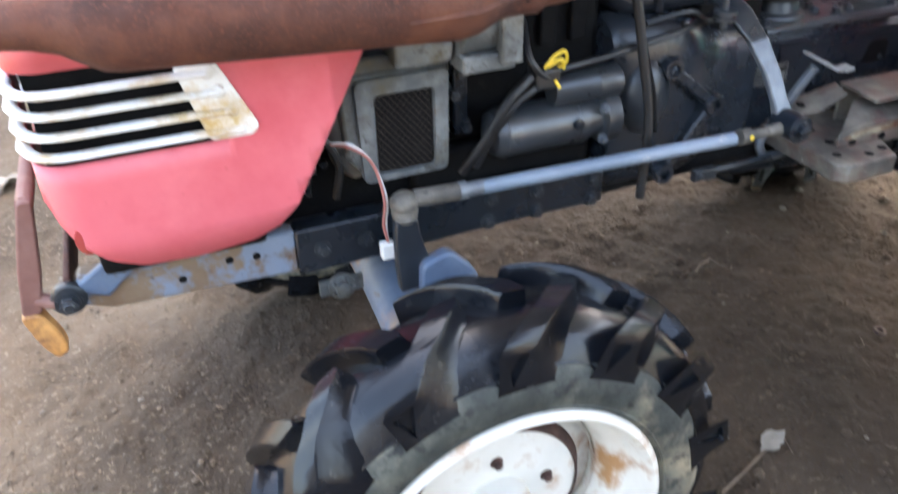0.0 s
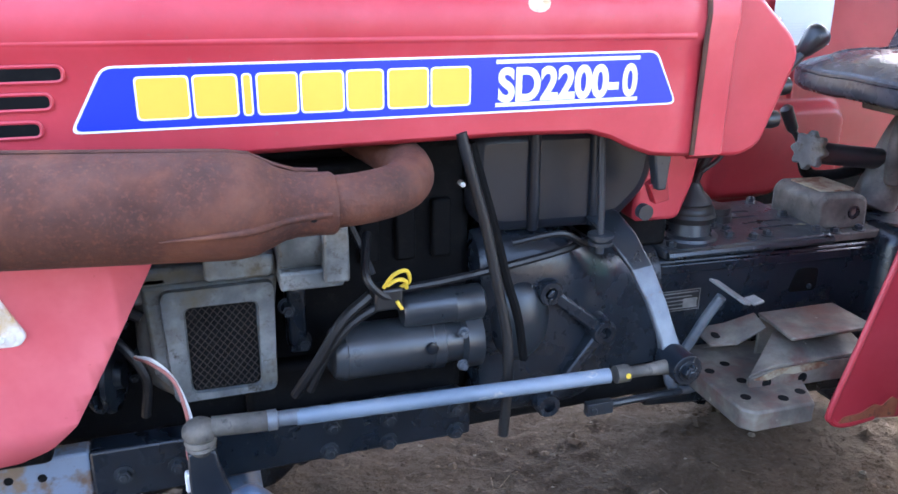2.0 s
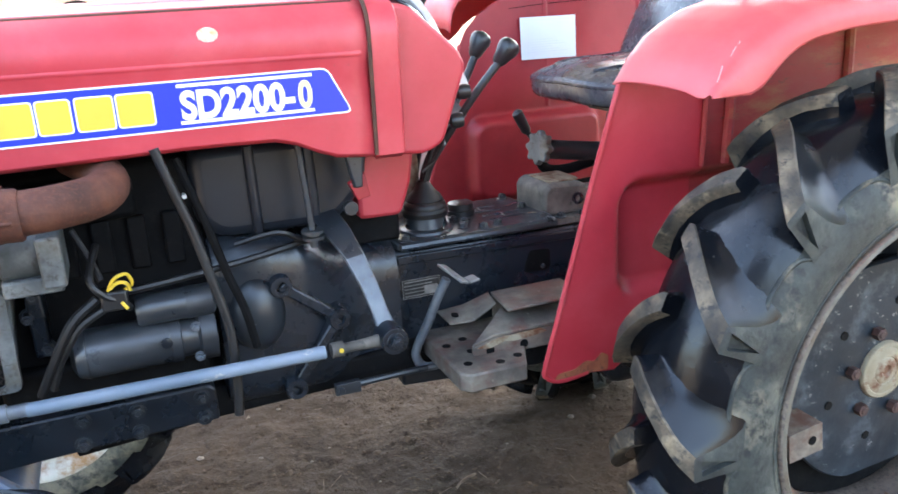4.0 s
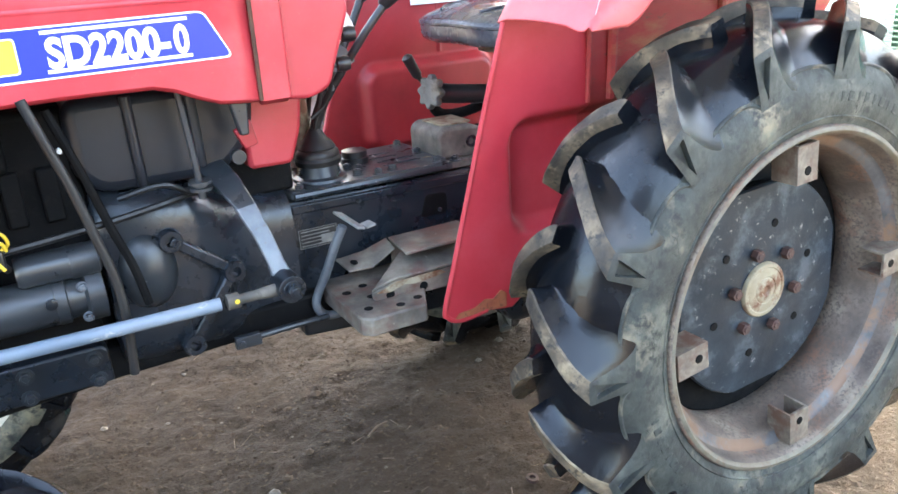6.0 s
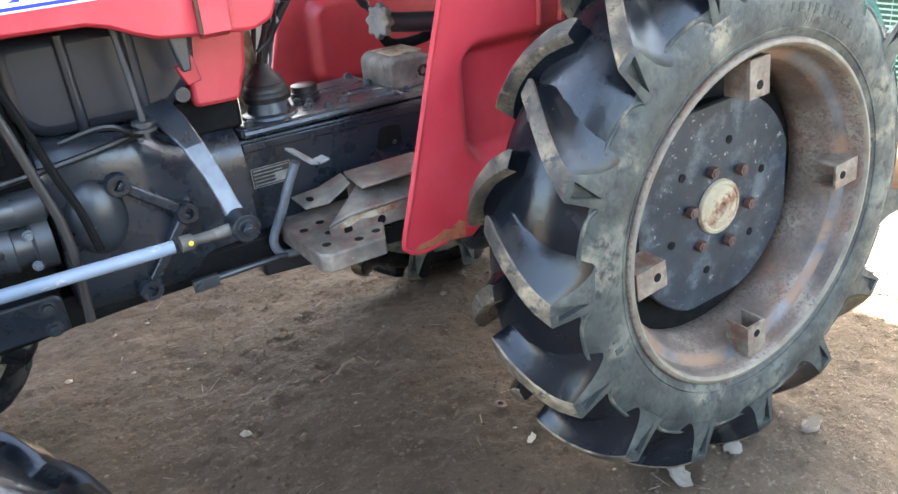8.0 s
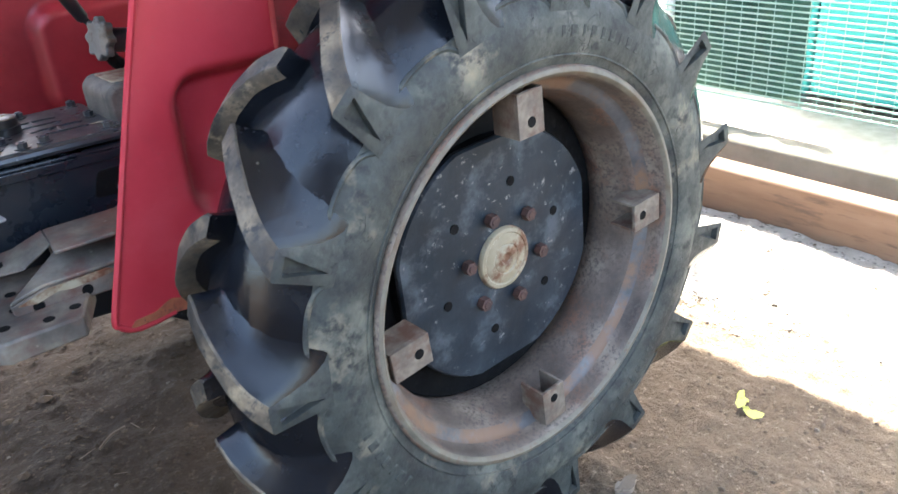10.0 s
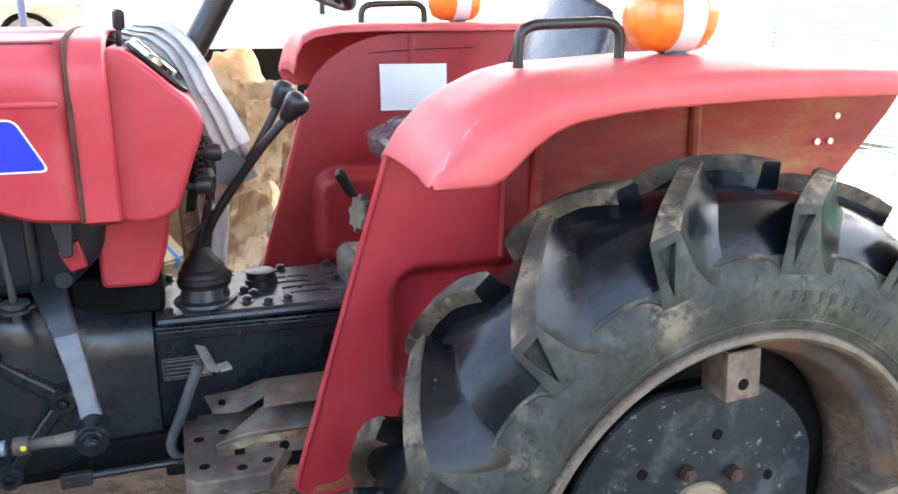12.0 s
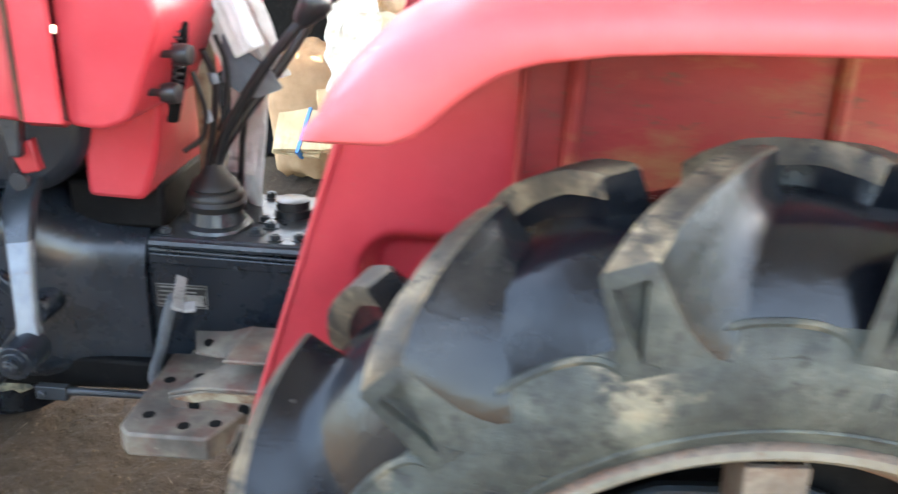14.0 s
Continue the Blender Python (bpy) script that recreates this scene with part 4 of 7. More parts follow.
    hose(bm, [(rb * math.cos(2 * math.pi * i / 96), -ws, rb * math.sin(2 * math.pi * i / 96)) for i in range(97)], 0.0022, 6, steps=1)
    part("bead_ridge", bm, SIDEWALL, tyre)
    if kind == "rear":
        for start, count in ((58, 9), (-64, 8), (196, 7)):
            for i in range(count):
                bm = BM()
                wide_ = (0.0065, 0.0045, 0.0072, 0.003)[(i * 3 + count) % 4]
                box(bm, 0.374, 0.391, -0.1165, -0.1130, -wide_, wide_)
                part("raised_mark", bm, SIDEWALL, tyre, bevel=0.0012, place=pose(0, 0, 0, 0, -(start + 3.3 * i), 0))
    return tyre, rim


RC = (0.008, -0.555, 0.553)
rear_tyre, rear_rim = make_wheel("rear", 0.546, 0.505, 0.115, 0.328, 15, RC, 119.0, 107.0, 13.8, RIM, "worn black farm tyre with tall chevron lugs")
bm = BM()
seg = 144


def disc_edge(a):
    """A disc cut flat towards its four clips."""
    u = a - radians(3)
    return min(0.221, 0.2095 / max(abs(math.cos(u)), abs(math.sin(u))))


rings(bm, [[(min(r, disc_edge(2 * math.pi * i / seg) + d) * math.cos(2 * math.pi * i / seg), y, min(r, disc_edge(2 * math.pi * i / seg) + d) * math.sin(2 * math.pi * i / seg)) for i in range(seg)]
           for y, r, d in ((0.010, 0.02, 0), (0.010, 0.26, -0.002), (0.0, 0.26, 0.0), (-0.005, 0.26, -0.003), (-0.006, 0.16, -0.01), (-0.009, 0.12, -0.01), (-0.009, 0.01, 0))])
disc = part("disc", bm, DISC, rear_rim, "scuffed dark steel wheel disc", sharp=30)
bm = BM()
spin(bm, (0, -0.008, 0), (0, -1, 0), [(0, 0.056), (0.005, 0.056), (0.009, 0.053), (0.010, 0.047), (0.0085, 0.045), (0.0095, 0.042), (0.011, 0.028), (0.0095, 0.026), (0.011, 0.024), (0.012, 0.012), (0.008, 0.008)], 44)
part("hub_cap", bm, HUBCAP, rear_rim, "cream painted hub cap with rust")
for i in range(6):
    a = radians(110 - 60 * i)
    bm = BM()
    hexbolt(bm, (0.084 * math.cos(a), -0.010, 0.084 * math.sin(a)), (0, -1, 0), 0.0120, 0.014, False)
    part("wheel_bolt", bm, BOLT, rear_rim)
for i in range(6):
    a = radians(139.5 - 60 * i)
    bm = BM()
    cyl(bm, (0.132 * math.cos(a), -0.0070, 0.132 * math.sin(a)), (0.132 * math.cos(a), -0.0096, 0.132 * math.sin(a)), 0.0085, seg=16)
    part("bolt_hole", bm, BLACK, rear_rim)
for ang in (186.6, 93.5, 3.6, 275.5):
    # a folded clip, open behind, that stands in from the rim edge
    bm = BM()
    box(bm, 0.236, 0.306, -0.100, -0.094, -0.026, 0.026)
    box(bm, 0.236, 0.306, -0.094, -0.045, -0.026, -0.021)
    box(bm, 0.236, 0.306, -0.094, -0.045, 0.021, 0.026)
    cyl(bm, (0.258, -0.0995, 0.0), (0.258, -0.1012, 0.0), 0.0085, seg=14)
    bm.faces.ensure_lookup_table()
    for f in bm.faces:
        if f.calc_center_median().y < -0.1002:
            f.material_index = 1
    part("rim_clip", bm, CLIP, rear_rim, "rusty folded steel clip", place=pose(0, 0, 0, 0, -ang, 0), mats=(BLACK,), bevel=0.0015)
bm = BM()
cyl(bm, (0, 0.012, 0), (0, 0.45, 0), 0.075, 0.085, seg=28)
part("axle_housing", bm, IRON, rear_rim, "dark rear axle housing")
# added drum: blocks the bright view between disc and rim
bm = BM()
spin(bm, (0, 0.013, 0), (0, 1, 0), [(0, 0.05), (0, 0.20), (0.006, 0.206), (0.02, 0.207), (0.024, 0.2745), (0.03, 0.2795), (0.045, 0.284), (0.06, 0.28), (0.06, 0.05)], 56)
part("brake_drum", bm, BLACK, rear_rim, "added black drum that closes the gap behind the disc")
copy_thing(rear_tyre, pose(0.008, 0.555, 0.553, 0, 0, 180))
copy_thing(rear_rim, pose(0.008, 0.555, 0.553, 0, 0, 180))

FC = (-1.495, -0.565, 0.366)
front_tyre, front_rim = make_wheel("front", 0.356, 0.330, 0.082, 0.212, 14, FC, 100, 87, 17, FRONT_RIM, "black front farm tyre with chevron lugs")
bm = BM()
rings(bm, [[(r * math.cos(2 * math.pi * i / 48), y, r * math.sin(2 * math.pi * i / 48)) for i in range(48)]
           for y, r in ((0.040, 0.02), (0.040, 0.178), (0.026, 0.178), (0.020, 0.150), (0.012, 0.135), (-0.004, 0.126), (-0.010, 0.110), (-0.010, 0.01))])
part("disc", bm, FRONT_RIM, front_rim, "cream wheel disc with rust")
bm = BM()
rings(bm, [[(r * math.cos(2 * math.pi * i / 48), y, r * math.sin(2 * math.pi * i / 48)) for i in range(48)] for y, r in ((0.010, 0.1375), (0.0085, 0.1365), (-0.0055, 0.1285), (-0.0075, 0.1255))], cap=(False, False))
part("rust_ring", bm, BOLT, front_rim, "rust running round the disc", solid=0.002)
bm = BM()
spin(bm, (0, -0.010, 0), (0, -1, 0), [(0, 0.05), (0.03, 0.046), (0.038, 0.03), (0.038, 0.01)], 28)
part("hub_cap", bm, FRONT_RIM, front_rim)
for i in range(5):
    a = radians(90 + 72 * i)
    bm = BM()
    hexbolt(bm, (0.080 * math.cos(a), -0.009, 0.080 * math.sin(a)), (0, -1, 0), 0.0065, 0.008)
    part("wheel_bolt", bm, BOLT, front_rim)
copy_thing(front_tyre, pose(-1.495, 0.565, 0.366, 0, 0, 180))
copy_thing(front_rim, pose(-1.495, 0.565, 0.366, 0, 0, 180))

# --- hood
HOOD_END = -0.826
LOW = [(-1.97, 0.990), (-1.90, 1.000), (-1.70, 1.040), (-1.10, 1.047), (-0.985, 1.044), (-0.955, 1.036), (-0.905, 1.012), (-0.88, 1.006), (-0.826, 1.003)]


def hood_section(x, inset, lean):
    zb = lerp(x, LOW)
    half = [(0.258, zb), (0.262, zb + 0.006), (0.262, 1.100), (0.262, 1.156), (0.267, 1.166), (0.269, 1.190), (0.265, 1.212), (0.252, 1.232), (0.234, 1.2455),
            (0.229, 1.2425), (0.222, 1.2485), (0.17, 1.2575), (0.165, 1.2555), (0.160, 1.2585), (0.08, 1.263), (0.0, 1.2645)]
    half = [(y - inset, z) for y, z in half]
    pts = [(-y, z) for y, z in half] + [(y, z) for y, z in reversed(half[:-1])]
    return [(x + lean * max(0.0, z - 1.03), y, z) for y, z in pts]


bm = BM()
xs = [(0.0, 0.062), (0.005, 0.042), (0.013, 0.027), (0.022, 0.0185), (0.026, 0.0205), (0.030, 0.0205), (0.034, 0.0135), (0.05, 0.005), (0.075, 0.0)]
stations = [hood_section(-1.992 + t, ins, 0.39 * (1 - t / 0.34)) for t, ins in xs]
for x in np.linspace(-1.88, HOOD_END, 34):
    stations.append(hood_section(float(x), 0.0, max(0.0, 0.39 * (1 - (x + 1.992) / 0.34))))
rings(bm, stations, closed=False)
bm.verts.ensure_lookup_table()
bm.faces.new(bm.verts[:len(stations[0])])
for f in bm.faces:
    c = f.calc_center_median()
    if c.z > 1.243 and abs(f.normal.z) > 0.3:
        f.material_index = 1
hood = T("hood", bm, RED, "faded red sheet-metal hood", mats=(RED_TOP,), solid=0.003, sharp=30)
for y, z, r in ((0.2335, 1.2445, 0.0036), (0.165, 1.2568, 0.0022)):
    for sgn in (-1, 1):
        bm = BM()
        hose(bm, [(-1.80, sgn * y, z - 0.004), (-1.3, sgn * y, z), (-0.84, sgn * y, z)], r, 8)
        part("groove", bm, RUST_SEAM, hood, "rusty pressed groove")
bm = BM()
cyl(bm, (-0.945, 0.275, 1.16), (-0.945, 0.285, 2.1), 0.007, seg=14)
T("upright_rod", bm, POLE, "thin blue-grey upright rod on the far side of the hood")
# the frame of the pressed side panel
bm = BM()
hose(bm, [(-1.885, -0.2605, 1.030), (-1.870, -0.2610, 1.087), (-1.858, -0.2618, 1.130), (-1.841, -0.2625, 1.160), (-1.815, -0.2630, 1.176), (-1.76, -0.2635, 1.1765), (-1.65, -0.2640, 1.1755), (-1.20, -0.2645, 1.171), (-0.84, -0.2645, 1.168)], 0.006, 10)
part("panel_edge", bm, RED, hood)
for x0, x1, z in ((-1.804, -1.616, 1.1435), (-1.818, -1.631, 1.1145), (-1.833, -1.645, 1.0850)):
    bm = BM()
    prism(bm, rounded([(x0, z - 0.0065), (x1, z - 0.0065), (x1, z + 0.0065), (x0, z + 0.0065)], 0.006), -0.2668, -0.258)
    part("vent_slot", bm, BLACK, hood, "black slot")
    bm = BM()
    lip = rounded([(x0 - 0.002, z - 0.0085), (x1 + 0.002, z - 0.0085), (x1 + 0.002, z + 0.0085), (x0 - 0.002, z + 0.0085)], 0.008)
    hose(bm, [(x, -0.2656, zz) for x, zz in lip] + [(lip[0][0], -0.2656, lip[0][1])], 0.0022, 6, steps=1)
    part("slot_lip", bm, RED, hood)
bm = BM()
ball(bm, (-1.067, -0.2655, 1.208), 0.0165, (1, 0.25, 0.8))
part("plug", bm, WHITE, hood, "small white round plug")

# the decal: blue field, white edge, yellow blocks in place of a brand name
D = [(-1.6165, 1.0775), (-0.859, 1.0775), (-0.895, 1.150), (-1.576, 1.150)]
bm = BM()
prism(bm, rounded(D, 0.012), -0.2649, -0.2615)
decal = T("decal", bm, DECAL_WHITE, "long blue decal with white edge and yellow blocks")
bm = BM()
prism(bm, rounded([(-1.6120, 1.0802), (-0.8625, 1.0802), (-0.8968, 1.1475), (-1.5742, 1.1475)], 0.010), -0.2653, -0.2620)
part("field", bm, DECAL_BLUE, decal, "blue field")
for x0, x1 in ((-1.545, -1.487), (-1.484, -1.434), (-1.430, -1.418), (-1.414, -1.366), (-1.364, -1.312), (-1.310, -1.264), (-1.260, -1.208), (-1.206, -1.154)):
    bm = BM()
    prism(bm, rounded([(x0, 1.089), (x1, 1.089), (x1, 1.138), (x0, 1.138)], 0.006), -0.2657, -0.2625)
    part("block", bm, DECAL_WHITE, decal, "white block edge")
    bm = BM()
    prism(bm, rounded([(x0 + 0.002, 1.091), (x1 - 0.002, 1.091), (x1 - 0.002, 1.136), (x0 + 0.002, 1.136)], 0.005), -0.2661, -0.2630)
    part("block", bm, DECAL_YELLOW, decal, "yellow block")
for z in (1.139, 1.0855):
    bm = BM()
    box(bm, -1.121, -0.9205, -0.2658, -0.2628, z, z + 0.0050)
    part("stripe", bm, DECAL_WHITE, decal, "white stripe")


def lettering(body, x, y, z, size, width, mat, parent, name="writing", ext=0.0):
    cu = bpy.data.curves.new(name, "FONT")
    cu.body, cu.size, cu.offset, cu.extrude = body, size, ext, 0.0002
    cu.materials.append(mat)
    ob = new(name, cu)
    ob.parent = parent
    ob.matrix_basis = pose(x, y, z, 90, 0, 0) @ Matrix.Diagonal((width, 1, 1, 1))
    return ob


lettering("SD2200-", -1.1180, -0.2662, 1.0935, 0.0565, 0.845, DECAL_WHITE, decal, ext=0.0022)
lettering("0", -0.9440, -0.2662, 1.0935, 0.0565, 0.76, DECAL_PALE, decal, ext=0.0020)

# --- nose panel round the front, with its grille
NOSE = [(-1.966, 0.775), (-1.956, 0.745), (-1.94, 0.718), (-1.912, 0.690), (-1.871, 0.673), (-1.80, 0.670), (-1.725, 0.677), (-1.69, 0.689), (-1.658, 0.716), (-1.622, 0.780), (-1.549, 0.918), (-1.478, 1.052)]
side = sorted(set([round(float(x), 3) for x in np.linspace(-1.925, -1.478, 46)] + [-1.925, -1.735]))
corner = [(-1.926 - 0.045 * math.sin(a), 0.262 - 0.045 * (1 - math.cos(a))) for a in np.linspace(0, math.pi / 2, 9)]
plan = [(x, -0.262) for x in reversed(side)] + [(x, -y) for x, y in corner] + [(-1.971, y) for y in np.linspace(-0.19, 0.19, 10)] + [(x, y) for x, y in reversed(corner)] + [(x, 0.262) for x in side]
rows = [0.0, 0.72, 0.76, 0.80, 0.832, 0.95, 0.975, 1.0]
cols = [[(x, y, max(lerp(x, NOSE), z)) for z in rows] for x, y in plan]
bm = BM()
vs = [[bm.verts.new(p) for p in c] for c in cols]
for i in range(len(vs) - 1):
    for j in range(len(rows) - 1):
        xa = 0.5 * (plan[i][0] + plan[i + 1][0])
        if j == 4 and xa < -1.735 and abs(plan[i][1]) > 0.2:
            continue
        if j == 4 and xa < -1.96 and abs(plan[i][1]) < 0.15:
            continue
        q = (vs[i][j], vs[i + 1][j], vs[i + 1][j + 1], vs[i][j + 1])
        if (q[0].co - q[3].co).length + (q[1].co - q[2].co).length > 1e-5:
            bm.faces.new(q)
bmesh.ops.remove_doubles(bm, verts=bm.verts, dist=1e-5)
nose = T("nose_panel", bm, RED_PALE, "red nose panel with rounded lower corner", solid=0.004, sharp=40)
bm = BM()
box(bm, -1.955, -1.72, -0.235, 0.235, 0.80, 0.99)
part("grille_backing", bm, BLACK, nose, "black gap behind the grille")
for z in (0.925, 0.899, 0.8725, 0.846):
    bm = BM()
    xr = lerp(z, [(0.84, -1.745), (0.93, -1.775)])
    path = [(xr, -0.2685, z), (-1.85, -0.2685, z), (-1.925, -0.2685, z), (-1.957, -0.256, z), (-1.974, -0.225, z), (-1.978, -0.19, z), (-1.978, 0.0, z), (-1.978, 0.19, z)]
    hose(bm, path, 0.0085, 10, flat=0.62)
    part("grille_bar", bm, WHITE, nose, "white bar with rust stains")
bm = BM()
prism(bm, rounded([(-1.787, 0.936), (-1.735, 0.936), (-1.693, 0.846), (-1.702, 0.8345), (-1.757, 0.8345)], 0.008), -0.2695, -0.262)
part("grille_end", bm, WHITE, nose, "white cast grille end", bevel=0.002)
for z in (0.925, 0.899, 0.8725, 0.846):
    bm = BM()
    xr = lerp(z, [(0.84, -1.703), (0.93, -1.742)])
    hose(bm, [(xr - 0.045, -0.2695, z), (xr - 0.01, -0.2695, z)], 0.009, 10, flat=0.5)
    ball(bm, (xr - 0.008, -0.2695, z), 0.009, (1, 0.5, 1), 10, 6)
    part("grille_end_rib", bm, WHITE, nose)
bm = BM()
ball(bm, (-1.932, -0.2605, 0.726), 0.02, (0.8, 0.12, 1.1), 14, 8)
part("dent", bm, RED_OLD, nose, "dark red dent")

# --- muffler: two pressed half shells, with a pipe in front and an elbow behind
MY = -0.352
axis_z = lambda x: 1.0075 - 0.052 * (x + 1.44)
BODY = [(-2.25, 0.022), (-2.25, 0.027), (-1.945, 0.0275), (-1.915, 0.0295), (-1.895, 0.035), (-1.875, 0.046), (-1.857, 0.0555), (-1.842, 0.0575), (-1.82, 0.0580), (-1.64, 0.0580), (-1.47, 0.0580),
        (-1.450, 0.0572), (-1.432, 0.0545), (-1.415, 0.046), (-1.402, 0.0395), (-1.388, 0.0360), (-1.365, 0.0352), (-1.347, 0.0350), (-1.343, 0.0325)]
bm = BM()
loops = []
for x, r in BODY:
    loop = []
    for i in range(48):
        a = 2 * math.pi * i / 48
        # the shells are a little flattened and drawn out at the seams on top and below
        rr_ = r * (1 + 0.012 * abs(math.sin(a)) ** 6)
        p = Vector((x, MY + rr_ * math.cos(a), axis_z(x) + rr_ * math.sin(a)))
        d = 0.0013 * noise.noise(p * 16) + 0.0006 * noise.noise(p * 60)
        loop.append(p + Vector((0, math.cos(a), math.sin(a))) * d)
    loops.append(loop)
rings(bm, loops)
muffler = T("muffler", bm, RUST, "rusted brown cylindrical muffler", sharp=50)
bm = BM()
hose(bm, [(-1.360, MY, axis_z(-1.36)), (-1.310, MY + 0.004, 1.005), (-1.266, MY + 0.026, 1.006), (-1.240, MY + 0.062, 1.008), (-1.234, MY + 0.105, 1.014), (-1.25, MY + 0.155, 1.026), (-1.28, MY + 0.20, 1.04)], 0.0300, 22)
part("elbow", bm, RUST, muffler, "rusty exhaust elbow")
bm = BM()
path = [(x, MY + 0.010, axis_z(x) + 1.005 * lerp(x, BODY[1:]) + 0.001) for x in np.linspace(-1.93, -1.36, 24)]
hose(bm, path, 0.0045, 8, steps=1, flat=0.5)
part("top_flange", bm, RUST, muffler, "pressed seam along the top")
bm = BM()
path = [(x, MY + 0.006, axis_z(x) - 1.005 * lerp(x, BODY[1:]) - 0.001) for x in np.linspace(-1.92, -1.37, 24)]
hose(bm, path, 0.0045, 8, steps=1, flat=0.5)
part("bottom_flange", bm, RUST, muffler, "pressed seam along the bottom")
bm = BM()
hose(bm, [(-1.53, MY - 0.0565, 0.993), (-1.475, MY - 0.0575, 0.994), (-1.435, MY - 0.0540, 0.996), (-1.405, MY - 0.0390, 0.998), (-1.37, MY - 0.0345, 1.000), (-1.352, MY - 0.0345, 1.000)], 0.0042, 10, radii=[0.001, 0.004, 0.0045, 0.004, 0.003])
part("seam", bm, RUST, muffler, "raised crimp")
bm = BM()
spin(bm, (-1.372, MY - 0.0345, 0.9965), (0, -1, 0), [(0, 0.004), (0.0012, 0.0035)], 10)
part("rust_hole", bm, BLACK, muffler, "small rust hole")

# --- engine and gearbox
# the bay's deep shade is put into the near-black of these parts
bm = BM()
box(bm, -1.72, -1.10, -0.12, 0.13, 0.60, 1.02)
engine = T("engine_block", bm, BLACK, "engine block, near-black with the bay's shade", bevel=0.015)
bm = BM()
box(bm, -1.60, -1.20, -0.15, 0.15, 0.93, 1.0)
part("head", bm, BLACK, engine, "cylinder head, near-black with the bay's shade", bevel=0.012)
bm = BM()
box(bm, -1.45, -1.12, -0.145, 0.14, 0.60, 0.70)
part("sump", bm, BLACK, engine, "oil sump, near-black with the bay's shade", bevel=0.012)
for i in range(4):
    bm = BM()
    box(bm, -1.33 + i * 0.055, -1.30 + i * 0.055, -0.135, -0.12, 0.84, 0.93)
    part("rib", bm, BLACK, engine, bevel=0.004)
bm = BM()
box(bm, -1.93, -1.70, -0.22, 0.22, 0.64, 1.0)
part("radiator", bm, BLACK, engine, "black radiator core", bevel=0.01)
# added plate: keeps daylight from showing through the bay
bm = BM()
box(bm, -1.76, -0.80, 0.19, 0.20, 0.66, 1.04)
part("far_cover", bm, BLACK, engine, "added black plate that blocks daylight from the far side")
# alternator-side housing with its mesh window
bm = BM()
poly = [(-1.572, 0.862), (-1.398, 0.862), (-1.420, 0.694), (-1.530, 0.690), (-1.566, 0.735)]
prism(bm, poly, -0.195, -0.10)
housing = T("screen_housing", bm, ALU, "dirty cast aluminium housing with a mesh window", bevel=0.006)
bm = BM()
wx0, wx1, wz0, wz1 = -1.520, -1.430, 0.706, 0.830
hole = rounded([(wx0, wz0), (wx1, wz0), (wx1 + 0.002, wz1), (wx0, wz1)], 0.010)
rim_ = rounded([(wx0 - 0.024, 0.694), (wx1 + 0.022, 0.696), (wx1 + 0.026, 0.858), (wx0 - 0.030, 0.856)], 0.012)
rings(bm, [[(x, y, z) for x, z in loop_] for loop_, y in ((rim_, -0.190), (rim_, -0.201), ([(x * 0.96 + h[0] * 0.04, z * 0.96 + h[1] * 0.04) for (x, z), h in zip(rim_, hole)], -0.204), ([(x * 0.08 + h[0] * 0.92, z * 0.08 + h[1] * 0.92) for (x, z), h in zip(rim_, hole)], -0.204), (hole, -0.201), (hole, -0.190))], cap=(False, False))
part("window_frame", bm, ALU, housing, "raised aluminium frame", sharp=35)
bm = BM()
box(bm, wx0, wx1, -0.1965, -0.1955, wz0, wz1)
part("window_back", bm, BLACK, housing)
bm = BM()
hose(bm, [(-1.562, -0.150, 0.845), (-1.563, -0.155, 0.78), (-1.556, -0.155, 0.73), (-1.535, -0.15, 0.702)], 0.026, 14, radii=[0.020, 0.024, 0.028, 0.024])
part("side_lobe", bm, DUSTY, housing, "rounded dusty side of the casting")
bm = BM()
for sgn in (-1, 1):
    for i in range(-26, 27):
        c = i * 0.0075
        p = []
        for xx in np.linspace(wx0, wx1, 30):
            zz = 0.774 + sgn * 1.25 * (xx + 1.475) + c * 1.6
            if wz0 < zz < wz1:
                p.append((float(xx), zz))
        if len(p) > 1:
            hose(bm, [(p[0][0], -0.1985, p[0][1]), (p[-1][0], -0.1985, p[-1][1])], 0.0006, 4, steps=1)
part("mesh", bm, MESH_BROWN, housing, "fine diamond wire mesh")
bm = BM()
box(bm, -1.585, -1.535, -0.19, -0.12, 0.835, 0.875)
box(bm, -1.575, -1.38, -0.19, -0.11, 0.858, 0.884)
part("flange", bm, ALU, housing, bevel=0.006)
bm = BM()
prism(bm, rounded([(-1.492, 0.872), (-1.408, 0.872), (-1.402, 0.902), (-1.492, 0.908)], 0.008), -0.225, -0.13)
part("cover", bm, ALU, housing, "grey cast cover", bevel=0.004)
bm = BM()
box(bm, -1.40, -1.318, -0.25, -0.12, 0.858, 0.884)
cyl(bm, (-1.40, -0.205, 0.915), (-1.325, -0.205, 0.915), 0.042, seg=24)
box(bm, -1.345, -1.312, -0.262, -0.15, 0.868, 0.945)
part("pump_body", bm, ALU, housing, "grey pump body with flange", bevel=0.004)
for x, z in ((-1.372, 0.835), (-1.366, 0.745), (-1.385, 0.80)):
    bm = BM()
    hexbolt(bm, (x, -0.16, z), (0, -1, 0), 0.009, 0.02)
    part("bolt", bm, IRON_LIGHT, housing)
